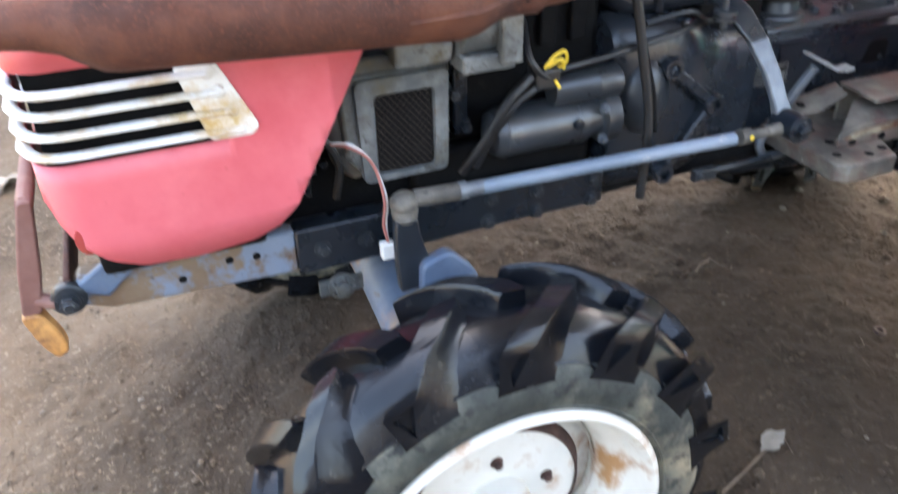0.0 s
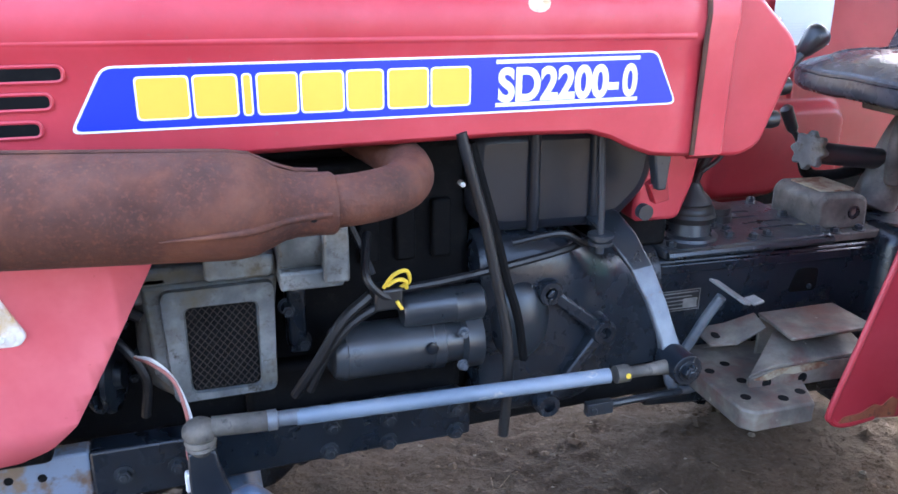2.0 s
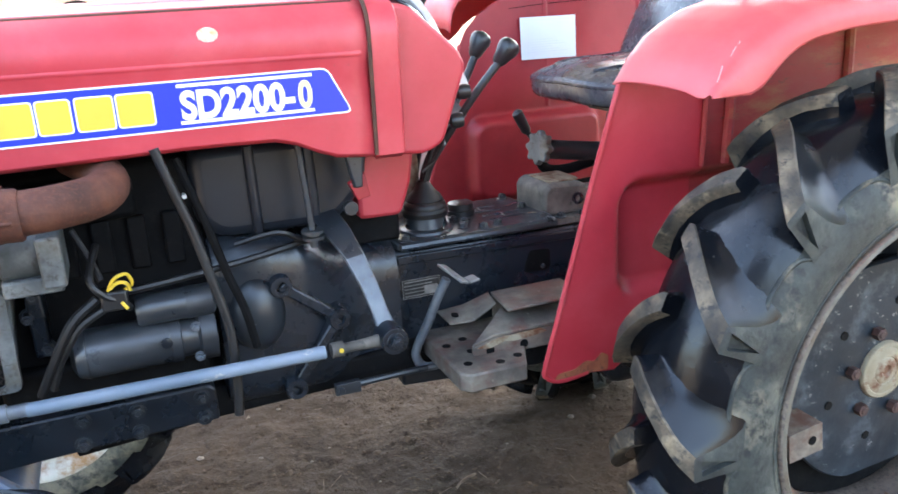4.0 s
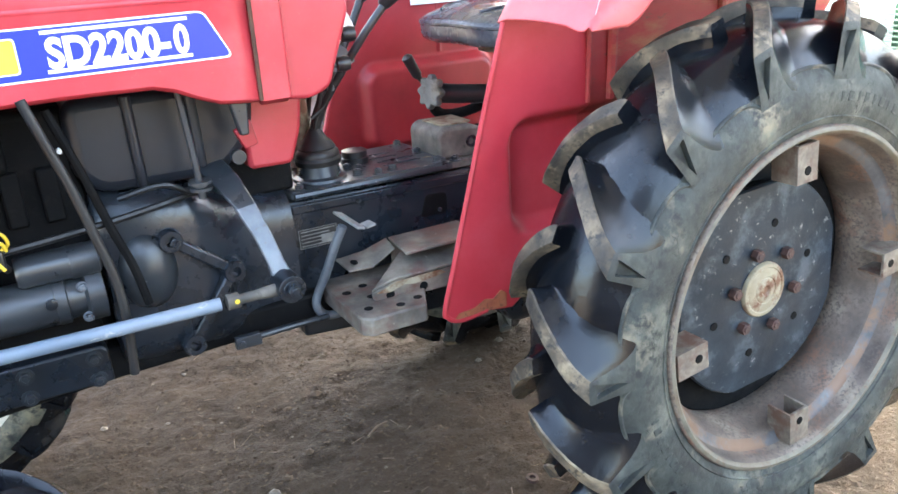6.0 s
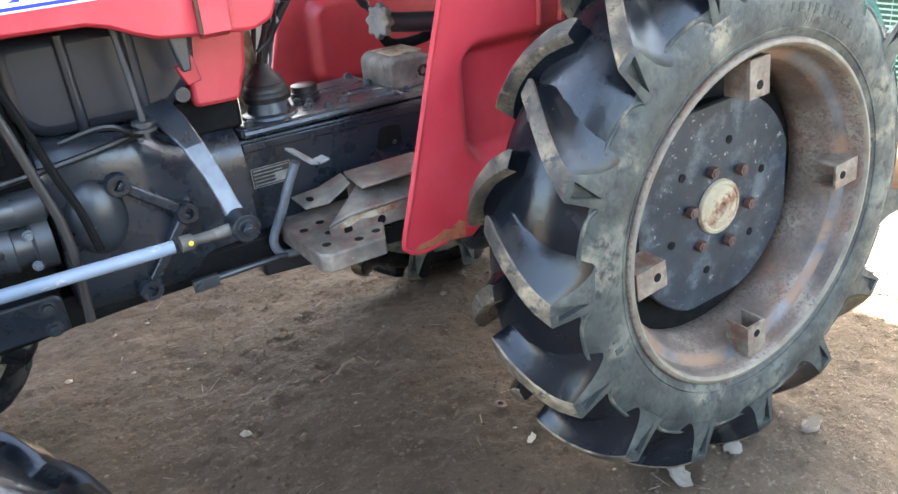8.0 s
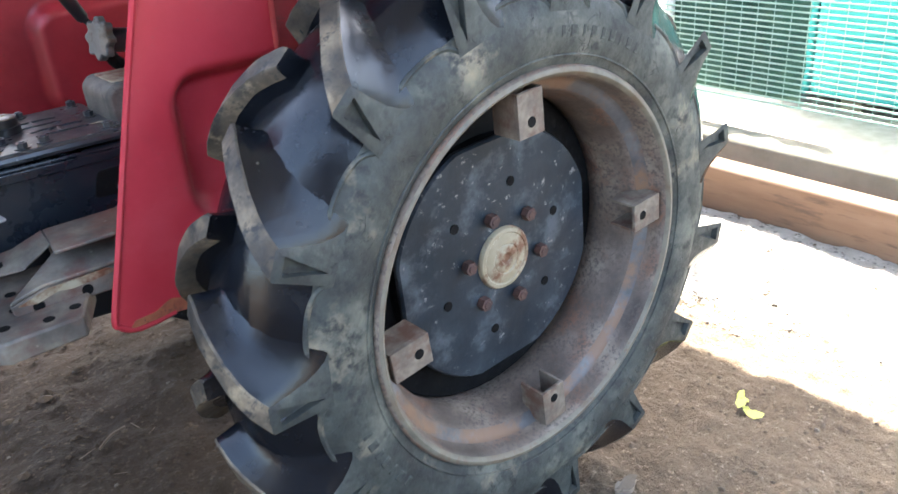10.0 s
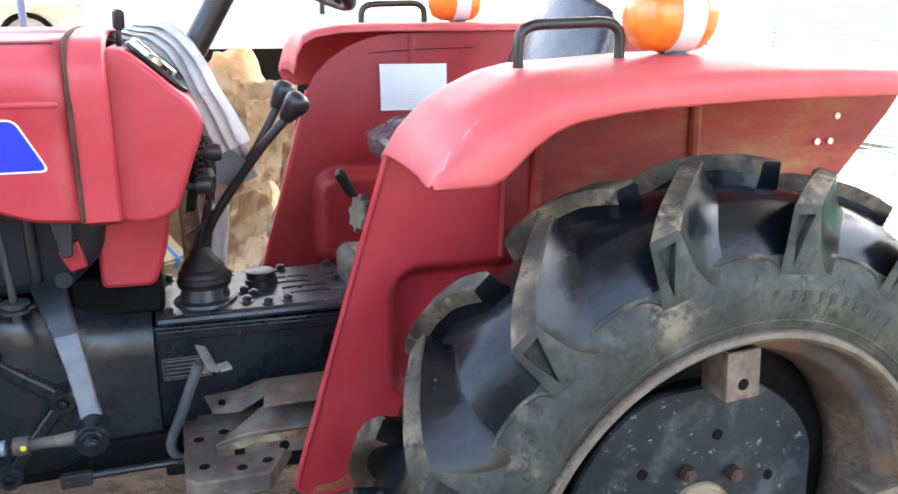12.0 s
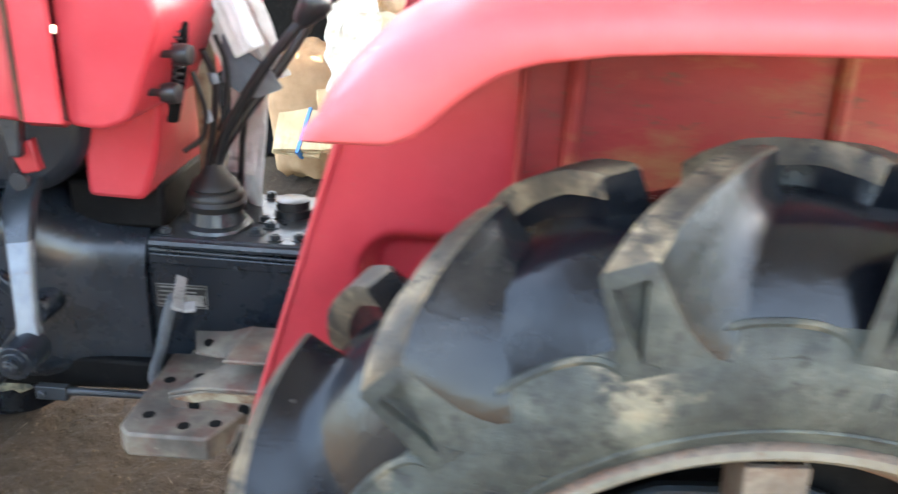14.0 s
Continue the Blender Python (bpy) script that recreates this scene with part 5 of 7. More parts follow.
bm = BM()
box(bm, -1.385, -1.36, -0.17, -0.11, 0.73, 0.86)
part("bracket", bm, IRON, housing, bevel=0.004)
bm = BM()
spin(bm, (-1.640, -0.150, 0.725), (1, -0.25, 0), [(0, 0.012), (0, 0.050), (0.006, 0.052), (0.012, 0.042), (0.018, 0.052), (0.024, 0.050), (0.024, 0.02), (0.034, 0.018)], 28)
part("belt_pulley", bm, IRON, engine, "dark belt pulley", sharp=35)
bm = BM()
hose(bm, [(-1.63, -0.16, 0.79), (-1.60, -0.185, 0.775), (-1.578, -0.19, 0.73), (-1.585, -0.18, 0.67)], 0.0065, 8)
hose(bm, [(-1.66, -0.13, 0.86), (-1.61, -0.17, 0.835), (-1.575, -0.18, 0.815)], 0.008, 8)
part("water_hose", bm, BOOT, engine, "black rubber hose")
# starter motor
SY = -0.180
bm = BM()
spin(bm, (-1.335, SY, 0.727), (1, 0, 0), [(0, 0.012), (0.0, 0.022), (0.008, 0.036), (0.018, 0.040), (0.024, 0.0415), (0.026, 0.040), (0.150, 0.040), (0.152, 0.0415), (0.168, 0.0415), (0.17, 0.036), (0.195, 0.034), (0.20, 0.046), (0.225, 0.046)], 32)
starter = T("starter_motor", bm, STARTER, "dark grey cylindrical starter motor", sharp=30)
bm = BM()
spin(bm, (-1.228, SY - 0.012, 0.788), (1, 0, 0), [(0, 0.012), (0, 0.022), (0.006, 0.026), (0.075, 0.026), (0.077, 0.0275), (0.118, 0.0265), (0.124, 0.018)], 28)
part("solenoid", bm, STARTER, starter, "grey solenoid cylinder")
bm = BM()
spin(bm, (-1.19, SY - 0.040, 0.735), (0, -1, 0), [(0, 0.009), (0.003, 0.009), (0.004, 0.006)], 16)
part("cap", bm, IRON, starter)
for z in (0.700, 0.752):
    bm = BM()
    hexbolt(bm, (-1.142, SY - 0.036, z), (0, -1, 0), 0.006, 0.008)
    part("bolt", bm, STEEL, starter)
# bell housing with its cast triangle
bm = BM()
sweep_ = [(-1.102, 0.150, 0.850, 0.575), (-1.098, 0.166, 0.868, 0.562), (-1.085, 0.172, 0.876, 0.556), (-1.00, 0.172, 0.874, 0.555), (-0.955, 0.170, 0.868, 0.554), (-0.925, 0.163, 0.856, 0.552), (-0.900, 0.152, 0.840, 0.550),
          (-0.878, 0.141, 0.826, 0.546), (-0.855, 0.132, 0.816, 0.541), (-0.83, 0.126, 0.810, 0.537), (-0.795, 0.122, 0.807, 0.533), (-0.758, 0.120, 0.806, 0.530)]
rings(bm, [[(x, y, z) for y, z in rounded([(-w, lo), (w, lo), (w, hi), (-w, hi)], 0.070, 7)] for x, w, hi, lo in sweep_])
bell = T("bell_housing", bm, CASTING, "dark cast bell and clutch housing", sharp=40)
# lighter grey than the housing, in place of the hump's highlight
bm = BM()
ball(bm, (-1.035, -0.160, 0.735), 0.060, (0.85, 0.62, 1.15), 28, 18)
part("bulge", bm, IRON_LIGHT, bell, "rounded cast hump, its highlight put into lighter grey")
B1, B2, B3 = (-0.992, 0.782), (-0.895, 0.703), (-0.985, 0.586)
bm = BM()
for (xa, za), (xb, zb) in ((B1, B2), (B2, B3)):
    d = Vector((xb - xa, zb - za)).normalized() * 0.018
    n = Vector((-d.y, d.x)) * 0.55
    prism(bm, [(xa + n.x, za + n.y), (xb + n.x, zb + n.y), (xb - n.x, zb - n.y), (xa - n.x, za - n.y)], -0.184, -0.125)
part("web", bm, CASTING, bell, "raised cast web", bevel=0.004)
for x, z in (B1, B2, B3):
    bm = BM()
    spin(bm, (x, -0.130, z), (0, -1, 0), [(0, 0.022), (0.055, 0.0205), (0.059, 0.018), (0.059, 0.010), (0.046, 0.009)], 24)
    part("boss", bm, CASTING, bell, "round cast boss with a bolt hole", sharp=40)
# added block: hides the bright gap below the tank and cowl
bm = BM()
box(bm, -0.880, -0.735, -0.085, 0.125, 0.800, 0.872)
part("pedestal", bm, BLACK, bell, "added black block that closes the gap under the lower cowl", bevel=0.008)
bm = BM()
prism(bm, [(-0.76, 0.50), (-0.76, 0.782), (-0.28, 0.772), (-0.28, 0.46)], -0.106, 0.106)
gearbox = T("gearbox", bm, IRON, "dark grey painted gearbox", bevel=0.006)
bm = BM()
prism(bm, [(-0.755, 0.755), (-0.30, 0.747), (-0.30, 0.765), (-0.755, 0.774)], -0.1105, -0.100)
part("ledge", bm, IRON, gearbox, bevel=0.003)
bm = BM()
prism(bm, rounded([(-0.485, 0.690), (-0.42, 0.688), (-0.42, 0.735), (-0.470, 0.738)], 0.012), -0.1068, -0.100)
part("window", bm, BLACK, gearbox, "dark cast opening", bevel=0.002)
for x, z in ((-0.62, 0.758), (-0.44, 0.700)):
    bm = BM()
    hexbolt(bm, (x, -0.1105 if z > 0.75 else -0.106, z), (0, -1, 0), 0.005, 0.004, False)
    part("bolt", bm, IRON_LIGHT, gearbox)
bm = BM()
box(bm, -0.30, 0.16, -0.15, 0.15, 0.40, 0.80)
part("final_drive_case", bm, IRON, gearbox, "dark rear axle case", bevel=0.03)
bm = BM()
slab(bm, rounded([(-0.752, -0.114), (-0.408, -0.114), (-0.408, 0.114), (-0.752, 0.114)], 0.012), 0.783, 0.800)
cover = T("gearbox_cover", bm, COVER, "flat cast gearbox cover with bolts", bevel=0.004)
bm = BM()
hose(bm, [(-0.748, -0.1145, 0.7915), (-0.41, -0.1145, 0.7895)], 0.0075, 8, steps=1)
part("rounded_edge", bm, IRON_LIGHT, cover)
for x, y in ((-0.73, -0.095), (-0.60, -0.075), (-0.565, -0.095), (-0.43, -0.095), (-0.585, -0.045), (-0.53, -0.088), (-0.43, 0.0), (-0.52, 0.095), (-0.43, 0.095), (-0.62, 0.095), (-0.73, 0.095), (-0.60, -0.02)):
    bm = BM()
    hexbolt(bm, (x, y, 0.7995), (0, 0, 1), 0.0085, 0.008)
    part("bolt", bm, IRON_LIGHT, cover)
# the raised shift diagram: two H marks
for cx, cy in ((-0.515, 0.03), (-0.49, -0.035)):
    for x0, x1, y0, y1 in ((-0.034, 0.034, -0.018, -0.014), (-0.034, 0.034, 0.014, 0.018), (-0.002, 0.002, -0.014, 0.014)):
        bm = BM()
        box(bm, cx + x0, cx + x1, cy + y0, cy + y1, 0.799, 0.8025)
        part("shift_mark", bm, IRON_LIGHT, cover, "raised cast shift line", bevel=0.001)
    for sx in (-0.037, 0.037):
        for sy in (-0.016, 0.016):
            bm = BM()
            spin(bm, (cx + sx, cy + sy, 0.799), (0, 0, 1), [(0, 0.006), (0.003, 0.0055), (0.0035, 0.003)], 10)
            part("shift_mark", bm, IRON_LIGHT, cover)
bm = BM()
slab(bm, [(-0.445, -0.055), (-0.425, -0.06), (-0.43, -0.05)], 0.8008, 0.802)
part("paint_fleck", bm, HUBCAP, cover)
bm = BM()
spin(bm, (-0.565, 0.02, 0.80), (0, 0, 1), [(0, 0.030), (0.012, 0.030), (0.013, 0.027), (0.026, 0.027), (0.028, 0.02)], 20)
part("filler_cap", bm, PLASTIC, cover, "black filler cap")
bm = BM()
prism(bm, rounded([(-0.415, 0.79), (-0.298, 0.785), (-0.303, 0.845), (-0.325, 0.856), (-0.40, 0.860), (-0.416, 0.845)], 0.012), -0.075, 0.055)
lift = T("lift_housing", bm, DUSTY, "dusty grey cast housing behind the cover", bevel=0.008)
bm = BM()
slab(bm, rounded([(-0.425, -0.10), (-0.27, -0.10), (-0.27, 0.10), (-0.425, 0.10)], 0.01), 0.776, 0.792)
part("foot", bm, DUSTY, lift, bevel=0.003)
bm = BM()
slab(bm, rounded([(-0.395, -0.055), (-0.32, -0.055), (-0.32, 0.035), (-0.395, 0.035)], 0.008), 0.858, 0.861)
part("dust", bm, HUBCAP, lift, "brown dust on top")
bm = BM()
spin(bm, (-0.335, -0.074, 0.822), (0, -1, 0), [(0, 0.013), (0.003, 0.013), (0.003, 0.007), (0.0005, 0.006)], 18)
part("plug", bm, IRON, lift)
for x, y in ((-0.415, -0.088), (-0.385, -0.09), (-0.33, -0.09)):
    bm = BM()
    hexbolt(bm, (x, y, 0.792), (0, 0, 1), 0.008, 0.007)
    part("bolt", bm, IRON_LIGHT, lift)
# name plates
for x0, x1, z0, z1, bars in ((-0.747, -0.684, 0.7555, 0.7705, 2), (-0.748, -0.670, 0.684, 0.7225, 5)):
    bm = BM()
    box(bm, x0, x1, -0.1078, -0.105, z0, z1)
    plate = T("name_plate", bm, PLATE_BLACK, "small black plate with silver markings")
    for bx0, bx1, bz0, bz1 in ((x0, x1, z1 - 0.0012, z1), (x0, x1, z0, z0 + 0.0012), (x0, x0 + 0.0012, z0 + 0.0014, z1 - 0.0014), (x1 - 0.0012, x1, z0 + 0.0014, z1 - 0.0014)):
        bm = BM()
        box(bm, bx0, bx1, -0.1083, -0.107, bz0, bz1)
        part("border", bm, PLATE_MARK, plate)
    for i in range(bars):
        zz = z1 - (i + 0.7) * (z1 - z0) / (bars + 0.4)
        bm = BM()
        box(bm, x0 + 0.004, x1 - 0.004 - 0.012 * (i % 2), -0.1083, -0.107, zz - 0.0012, zz + 0.0012)
        part("marking", bm, PLATE_MARK, plate)
    if bars > 2:
        bm = BM()
        box(bm, x0 + 0.045, x1 - 0.006, -0.1086, -0.107, z0 + 0.006, z0 + 0.022)
        part("marking", bm, PLATE_MARK, plate)

# --- side rails and front
bm = BM()
prism(bm, [(-1.66, 0.560), (-1.66, 0.640), (-1.135, 0.640), (-1.125, 0.63), (-1.125, 0.573), (-1.30, 0.572), (-1.47, 0.567)], -0.205, -0.165)
rail = T("side_rail", bm, IRON, "dark frame rail with bolts", bevel=0.004)
bm = BM()
prism(bm, [(-1.66, 0.560), (-1.66, 0.640), (-1.135, 0.640), (-1.125, 0.63), (-1.125, 0.573), (-1.30, 0.572), (-1.47, 0.567)], 0.165, 0.205)
part("far_rail", bm, IRON, rail, bevel=0.004)
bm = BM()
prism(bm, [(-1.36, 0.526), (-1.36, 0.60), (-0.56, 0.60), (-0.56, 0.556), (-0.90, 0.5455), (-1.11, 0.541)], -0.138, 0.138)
part("lower_case", bm, BLACK, rail, "black underside of the castings", bevel=0.006)
for x, z in ((-1.335, 0.624), (-1.341, 0.583), (-1.252, 0.621), (-1.253, 0.583), (-1.149, 0.621), (-1.149, 0.583), (-1.55, 0.60), (-1.62, 0.60)):
    bm = BM()
    hexbolt(bm, (x, -0.205, z), (0, -1, 0), 0.0095, 0.008)
    part("bolt", bm, IRON_LIGHT, rail)
bm = BM()
prism(bm, [(-1.99, 0.600), (-1.965, 0.640), (-1.66, 0.640), (-1.66, 0.568), (-1.93, 0.578)], -0.202, -0.17)
nosebar = T("front_bracket", bm, BRACKET, "rust-stained blue-grey front bracket", bevel=0.004)
bm = BM()
prism(bm, [(-1.99, 0.600), (-1.965, 0.640), (-1.66, 0.640), (-1.66, 0.568), (-1.93, 0.578)], 0.17, 0.202)
part("far_plate", bm, BRACKET, nosebar, bevel=0.004)
bm = BM()
prism(bm, [(-1.98, 0.625), (-1.91, 0.672), (-1.86, 0.668), (-1.93, 0.605)], -0.214, -0.202)
part("gusset", bm, GREASY, nosebar, bevel=0.004)
for x, z in ((-1.83, 0.60), (-1.76, 0.615), (-1.72, 0.612)):
    bm = BM()
    cyl(bm, (x, -0.2022, z), (x, -0.2030, z), 0.006, seg=12)
    part("bolt_hole", bm, BLACK, nosebar)
bm = BM()
box(bm, -1.985, -1.975, -0.20, 0.20, 0.585, 0.64)
part("cross_bar", bm, RUST, nosebar, bevel=0.003)
bm = BM()
prism(bm, rounded([(-2.008, 0.772), (-1.988, 0.772), (-2.006, 0.66), (-2.020, 0.60), (-2.046, 0.60), (-2.034, 0.67)], 0.008), -0.212, -0.190)
guard = T("front_guard", bm, GUARD, "rusty brown bent front guard bar", bevel=0.003)
bm = BM()
prism(bm, rounded([(-2.050, 0.602), (-2.022, 0.602), (-2.004, 0.555), (-2.002, 0.53), (-2.020, 0.522), (-2.036, 0.55)], 0.010), -0.214, -0.188)
part("foot", bm, ORANGE_FOOT, guard, "worn orange-painted foot", bevel=0.003)
bm = BM()
hose(bm, [(-2.000, -0.20, 0.762), (-2.000, 0.0, 0.762), (-2.000, 0.2, 0.762)], 0.012, 10)
hose(bm, [(-2.03, -0.20, 0.62), (-2.0, -0.21, 0.615), (-1.975, -0.22, 0.612)], 0.011, 10)
part("cross_bar", bm, GUARD, guard)
bm = BM()
spin(bm, (-1.982, -0.205, 0.616), (0, -1, 0), [(0, 0.024), (0.012, 0.024), (0.014, 0.021), (0.014, 0.016), (0.022, 0.015), (0.022, 0.010)], 24)
hexbolt(bm, (-1.982, -0.223, 0.616), (0, -1, 0), 0.013, 0.012)
part("pivot_bolt", bm, IRON_LIGHT, guard, "greasy pivot bolt with washer")
# front axle
bm = BM()
hose(bm, [(-1.495, -0.39, 0.43), (-1.49, -0.15, 0.46), (-1.49, 0, 0.47), (-1.49, 0.15, 0.46), (-1.495, 0.39, 0.43)], 0.055, 16)
axle = T("front_axle", bm, GREASY, "blue-grey cast front axle", sharp=60)
for sgn in (-1, 1):
    bm = BM()
    spin(bm, (-1.495, sgn * 0.395, 0.330), (0, 0, 1), [(0, 0.06), (0.06, 0.075), (0.14, 0.078), (0.20, 0.070), (0.215, 0.055), (0.235, 0.05)], 28)
    part("knuckle", bm, GREASY, axle, "blue-grey steering knuckle")
    bm = BM()
    cyl(bm, (-1.495, sgn * 0.40, 0.366), (-1.495, sgn * 0.565, 0.366), 0.06, seg=24)
    part("stub", bm, GREASY, axle)
bm = BM()
prism(bm, rounded([(-1.505, 0.515), (-1.500, 0.608), (-1.455, 0.622), (-1.415, 0.580), (-1.395, 0.515)], 0.012), -0.325, -0.30)
part("steering_arm", bm, GREASY, axle, "rust-stained steering arm plate", bevel=0.004)
bm = BM()
spin(bm, (-1.60, -0.215, 0.535), (0, -1, 0), [(0, 0.022), (0.008, 0.022), (0.010, 0.012), (0.016, 0.011), (0.018, 0.004)], 24)
box(bm, -1.635, -1.565, -0.219, -0.212, 0.522, 0.548)
for i in range(5):
    hexbolt(bm, (-1.60 + 0.016 * math.cos(i * 1.256), -0.222, 0.535 + 0.016 * math.sin(i * 1.256)), (0, -1, 0), 0.004, 0.005, False)
part("bearing_cap", bm, ALU, axle, "greasy bearing cap")

# --- steering link, arm, hoses and wires
bm = BM()
hose(bm, [(-1.395, -0.302, 0.706), (-0.955, -0.313, 0.703)], 0.0108, 16, steps=1)
link_rod = T("steering_link", bm, LINK, "pale blue-grey painted steering link")
bm = BM()
spin(bm, (-1.432, -0.301, 0.707), (1, 0, 0), [(0, 0.011), (0.0, 0.0135), (0.012, 0.0135), (0.013, 0.010), (0.040, 0.0105)], 16)
part("lock_nut", bm, STEEL, link_rod)
bm = BM()
hose(bm, [(-1.432, -0.301, 0.707), (-1.50, -0.299, 0.709)], 0.0130, 14, steps=1)
ball(bm, (-1.515, -0.30, 0.706), 0.019, (1.15, 1, 0.95), 18, 12)
spin(bm, (-1.515, -0.30, 0.697), (0, 0, -1), [(0, 0.019), (0.006, 0.020), (0.009, 0.017), (0.013, 0.019), (0.016, 0.016), (0.022, 0.012)], 20)
part("ball_joint", bm, DUSTY, link_rod, "dusty dark ball joint with a ribbed boot")
bm = BM()
rings(bm, [[(x - w, -0.300 - 0.009, z), (x + w, -0.300 - 0.009, z), (x + w, -0.300 + 0.009, z), (x - w, -0.300 + 0.009, z)] for x, z, w in ((-1.500, 0.560, 0.030), (-1.508, 0.610, 0.025), (-1.514, 0.655, 0.019), (-1.515, 0.680, 0.017))])
part("joint_arm", bm, IRON_LIGHT, link_rod, "tapered dark grey arm under the joint", bevel=0.003)
bm = BM()
spin(bm, (-0.945, -0.313, 0.703), (1, 0, 0), [(0, 0.0085), (0, 0.0130), (0.020, 0.0130), (0.020, 0.0085), (0.050, 0.0085), (0.072, 0.0105), (0.09, 0.012)], 16)
part("rod_end", bm, DUSTY, link_rod, "dusty dark rod end")
bm = BM()
spin(bm, (-0.931, -0.3262, 0.7055), (0, -1, 0.0), [(0, 0.004), (0.001, 0.004)], 10)
part("paint_dab", bm, WIRE_YELLOW, link_rod, "yellow paint dab")
bm = BM()
cyl(bm, (-0.842, -0.338, 0.706), (-0.842, -0.286, 0.706), 0.023, seg=22)
hexbolt(bm, (-0.842, -0.338, 0.706), (0, -1, 0), 0.011, 0.010)
part("ball_joint", bm, IRON, link_rod, "greasy dark ball joint", bevel=0.003)
bm = BM()
loops = []
for x, y, z, w, t in ((-0.900, -0.150, 0.893, 0.024, 0.012), (-0.888, -0.195, 0.870, 0.022, 0.011), (-0.872, -0.232, 0.832, 0.017, 0.009), (-0.858, -0.262, 0.785, 0.0145, 0.008), (-0.848, -0.282, 0.740, 0.0135, 0.008), (-0.843, -0.292, 0.715, 0.016, 0.009)):
    loops.append([(x - w, y - t, z - 0.15 * w), (x + w, y - t, z + 0.15 * w), (x + w, y + t, z + 0.15 * w), (x - w, y + t, z - 0.15 * w)])
rings(bm, loops)
for f in bm.faces:
    f.material_index = 1 if f.calc_center_median().z > 0.842 else 0
T("steering_drop_arm", bm, STEEL, "worn silver-grey steering drop arm", mats=(IRON_LIGHT,), bevel=0.003)
bm = BM()
hose(bm, [(-1.165, -0.262, 1.055), (-1.147, -0.262, 0.99), (-1.128, -0.262, 0.924), (-1.108, -0.264, 0.831), (-1.095, -0.268, 0.765), (-1.093, -0.272, 0.69), (-1.099, -0.276, 0.609)], 0.0076, 14)
T("overflow_hose", bm, BOOT, "black rubber hose hanging down")
bm = BM()
hose(bm, [(-1.135, -0.215, 1.03), (-1.103, -0.220, 0.92), (-1.080, -0.224, 0.83), (-1.062, -0.226, 0.77), (-1.050, -0.226, 0.70)], 0.0068, 8)
T("thin_hose", bm, BLACK, "thin black hose")
for pts, r in (([(-1.27, -0.17, 0.90), (-1.285, -0.225, 0.862), (-1.268, -0.232, 0.835), (-1.245, -0.225, 0.82), (-1.235, -0.205, 0.80)], 0.006),
               ([(-1.28, -0.225, 0.83), (-1.32, -0.232, 0.80), (-1.355, -0.225, 0.74), (-1.385, -0.20, 0.68)], 0.0075),
               ([(-1.265, -0.225, 0.815), (-1.31, -0.228, 0.79), (-1.345, -0.222, 0.74), (-1.365, -0.21, 0.69)], 0.0065),
               ([(-1.25, -0.222, 0.832), (-1.17, -0.222, 0.838), (-1.08, -0.205, 0.842), (-0.98, -0.19, 0.852), (-0.90, -0.16, 0.86)], 0.006),
               ([(-1.06, -0.19, 0.872), (-0.99, -0.205, 0.885), (-0.94, -0.19, 0.86), (-0.88, -0.17, 0.875)], 0.005),
               ([(-1.30, -0.175, 0.93), (-1.28, -0.185, 0.88), (-1.27, -0.20, 0.85)], 0.005)):
    bm = BM()
    hose(bm, pts, r, 8)
    T("cable", bm, BOOT, "black cable")
for i, pts in enumerate(([(-1.262, -0.232, 0.842), (-1.25, -0.24, 0.862), (-1.232, -0.238, 0.866), (-1.226, -0.232, 0.848), (-1.238, -0.228, 0.838)],
                         [(-1.258, -0.236, 0.846), (-1.246, -0.244, 0.856), (-1.234, -0.24, 0.852), (-1.230, -0.232, 0.838)], [(-1.245, -0.236, 0.822), (-1.238, -0.238, 0.81)])):
    bm = BM()
    hose(bm, pts, 0.0028, 8)
    T("yellow_wire", bm, WIRE_YELLOW, "short looped yellow wire")
bm = BM()
box(bm, -1.275, -1.235, -0.235, -0.20, 0.808, 0.84)
T("connector_block", bm, PLASTIC, "black wiring connector", bevel=0.004)
for off, mat, label in ((0.0, WIRE_WHITE, "thin white wire"), (0.004, WIRE_RED, "thin red wire")):
    bm = BM()
    hose(bm, [(-1.590, -0.19, 0.765), (-1.565, -0.222 - off, 0.772 - off), (-1.540, -0.236 - off, 0.745), (-1.525 - off, -0.245 - off, 0.69), (-1.530 - off, -0.25 - off, 0.65), (-1.528, -0.25, 0.612)], 0.0024, 8)
    T("wire", bm, mat, label)
bm = BM()
box(bm, -1.541, -1.519, -0.258, -0.242, 0.588, 0.616)
T("wire_connector", bm, WIRE_WHITE, "white plastic wire connector", bevel=0.003)
for x, z in ((-1.60, 0.80), (-1.585, 0.755), (-1.595, 0.72)):
    bm = BM()
    hexbolt(bm, (x, -0.15, z), (0, -1, 0), 0.007, 0.012, False)
    T("bolt", bm, IRON, "bolt in the shaded gap")
# fuel tank below the hood
bm = BM()
prism(bm, rounded([(-1.112, 1.03), (-1.112, 0.905), (-1.075, 0.872), (-0.875, 0.868), (-0.815, 0.925), (-0.800, 1.03)], 0.03), -0.150, 0.16)
tank = T("fuel_tank", bm, TANK, "dark grey fuel tank below the hood", bevel=0.02, segments=3)
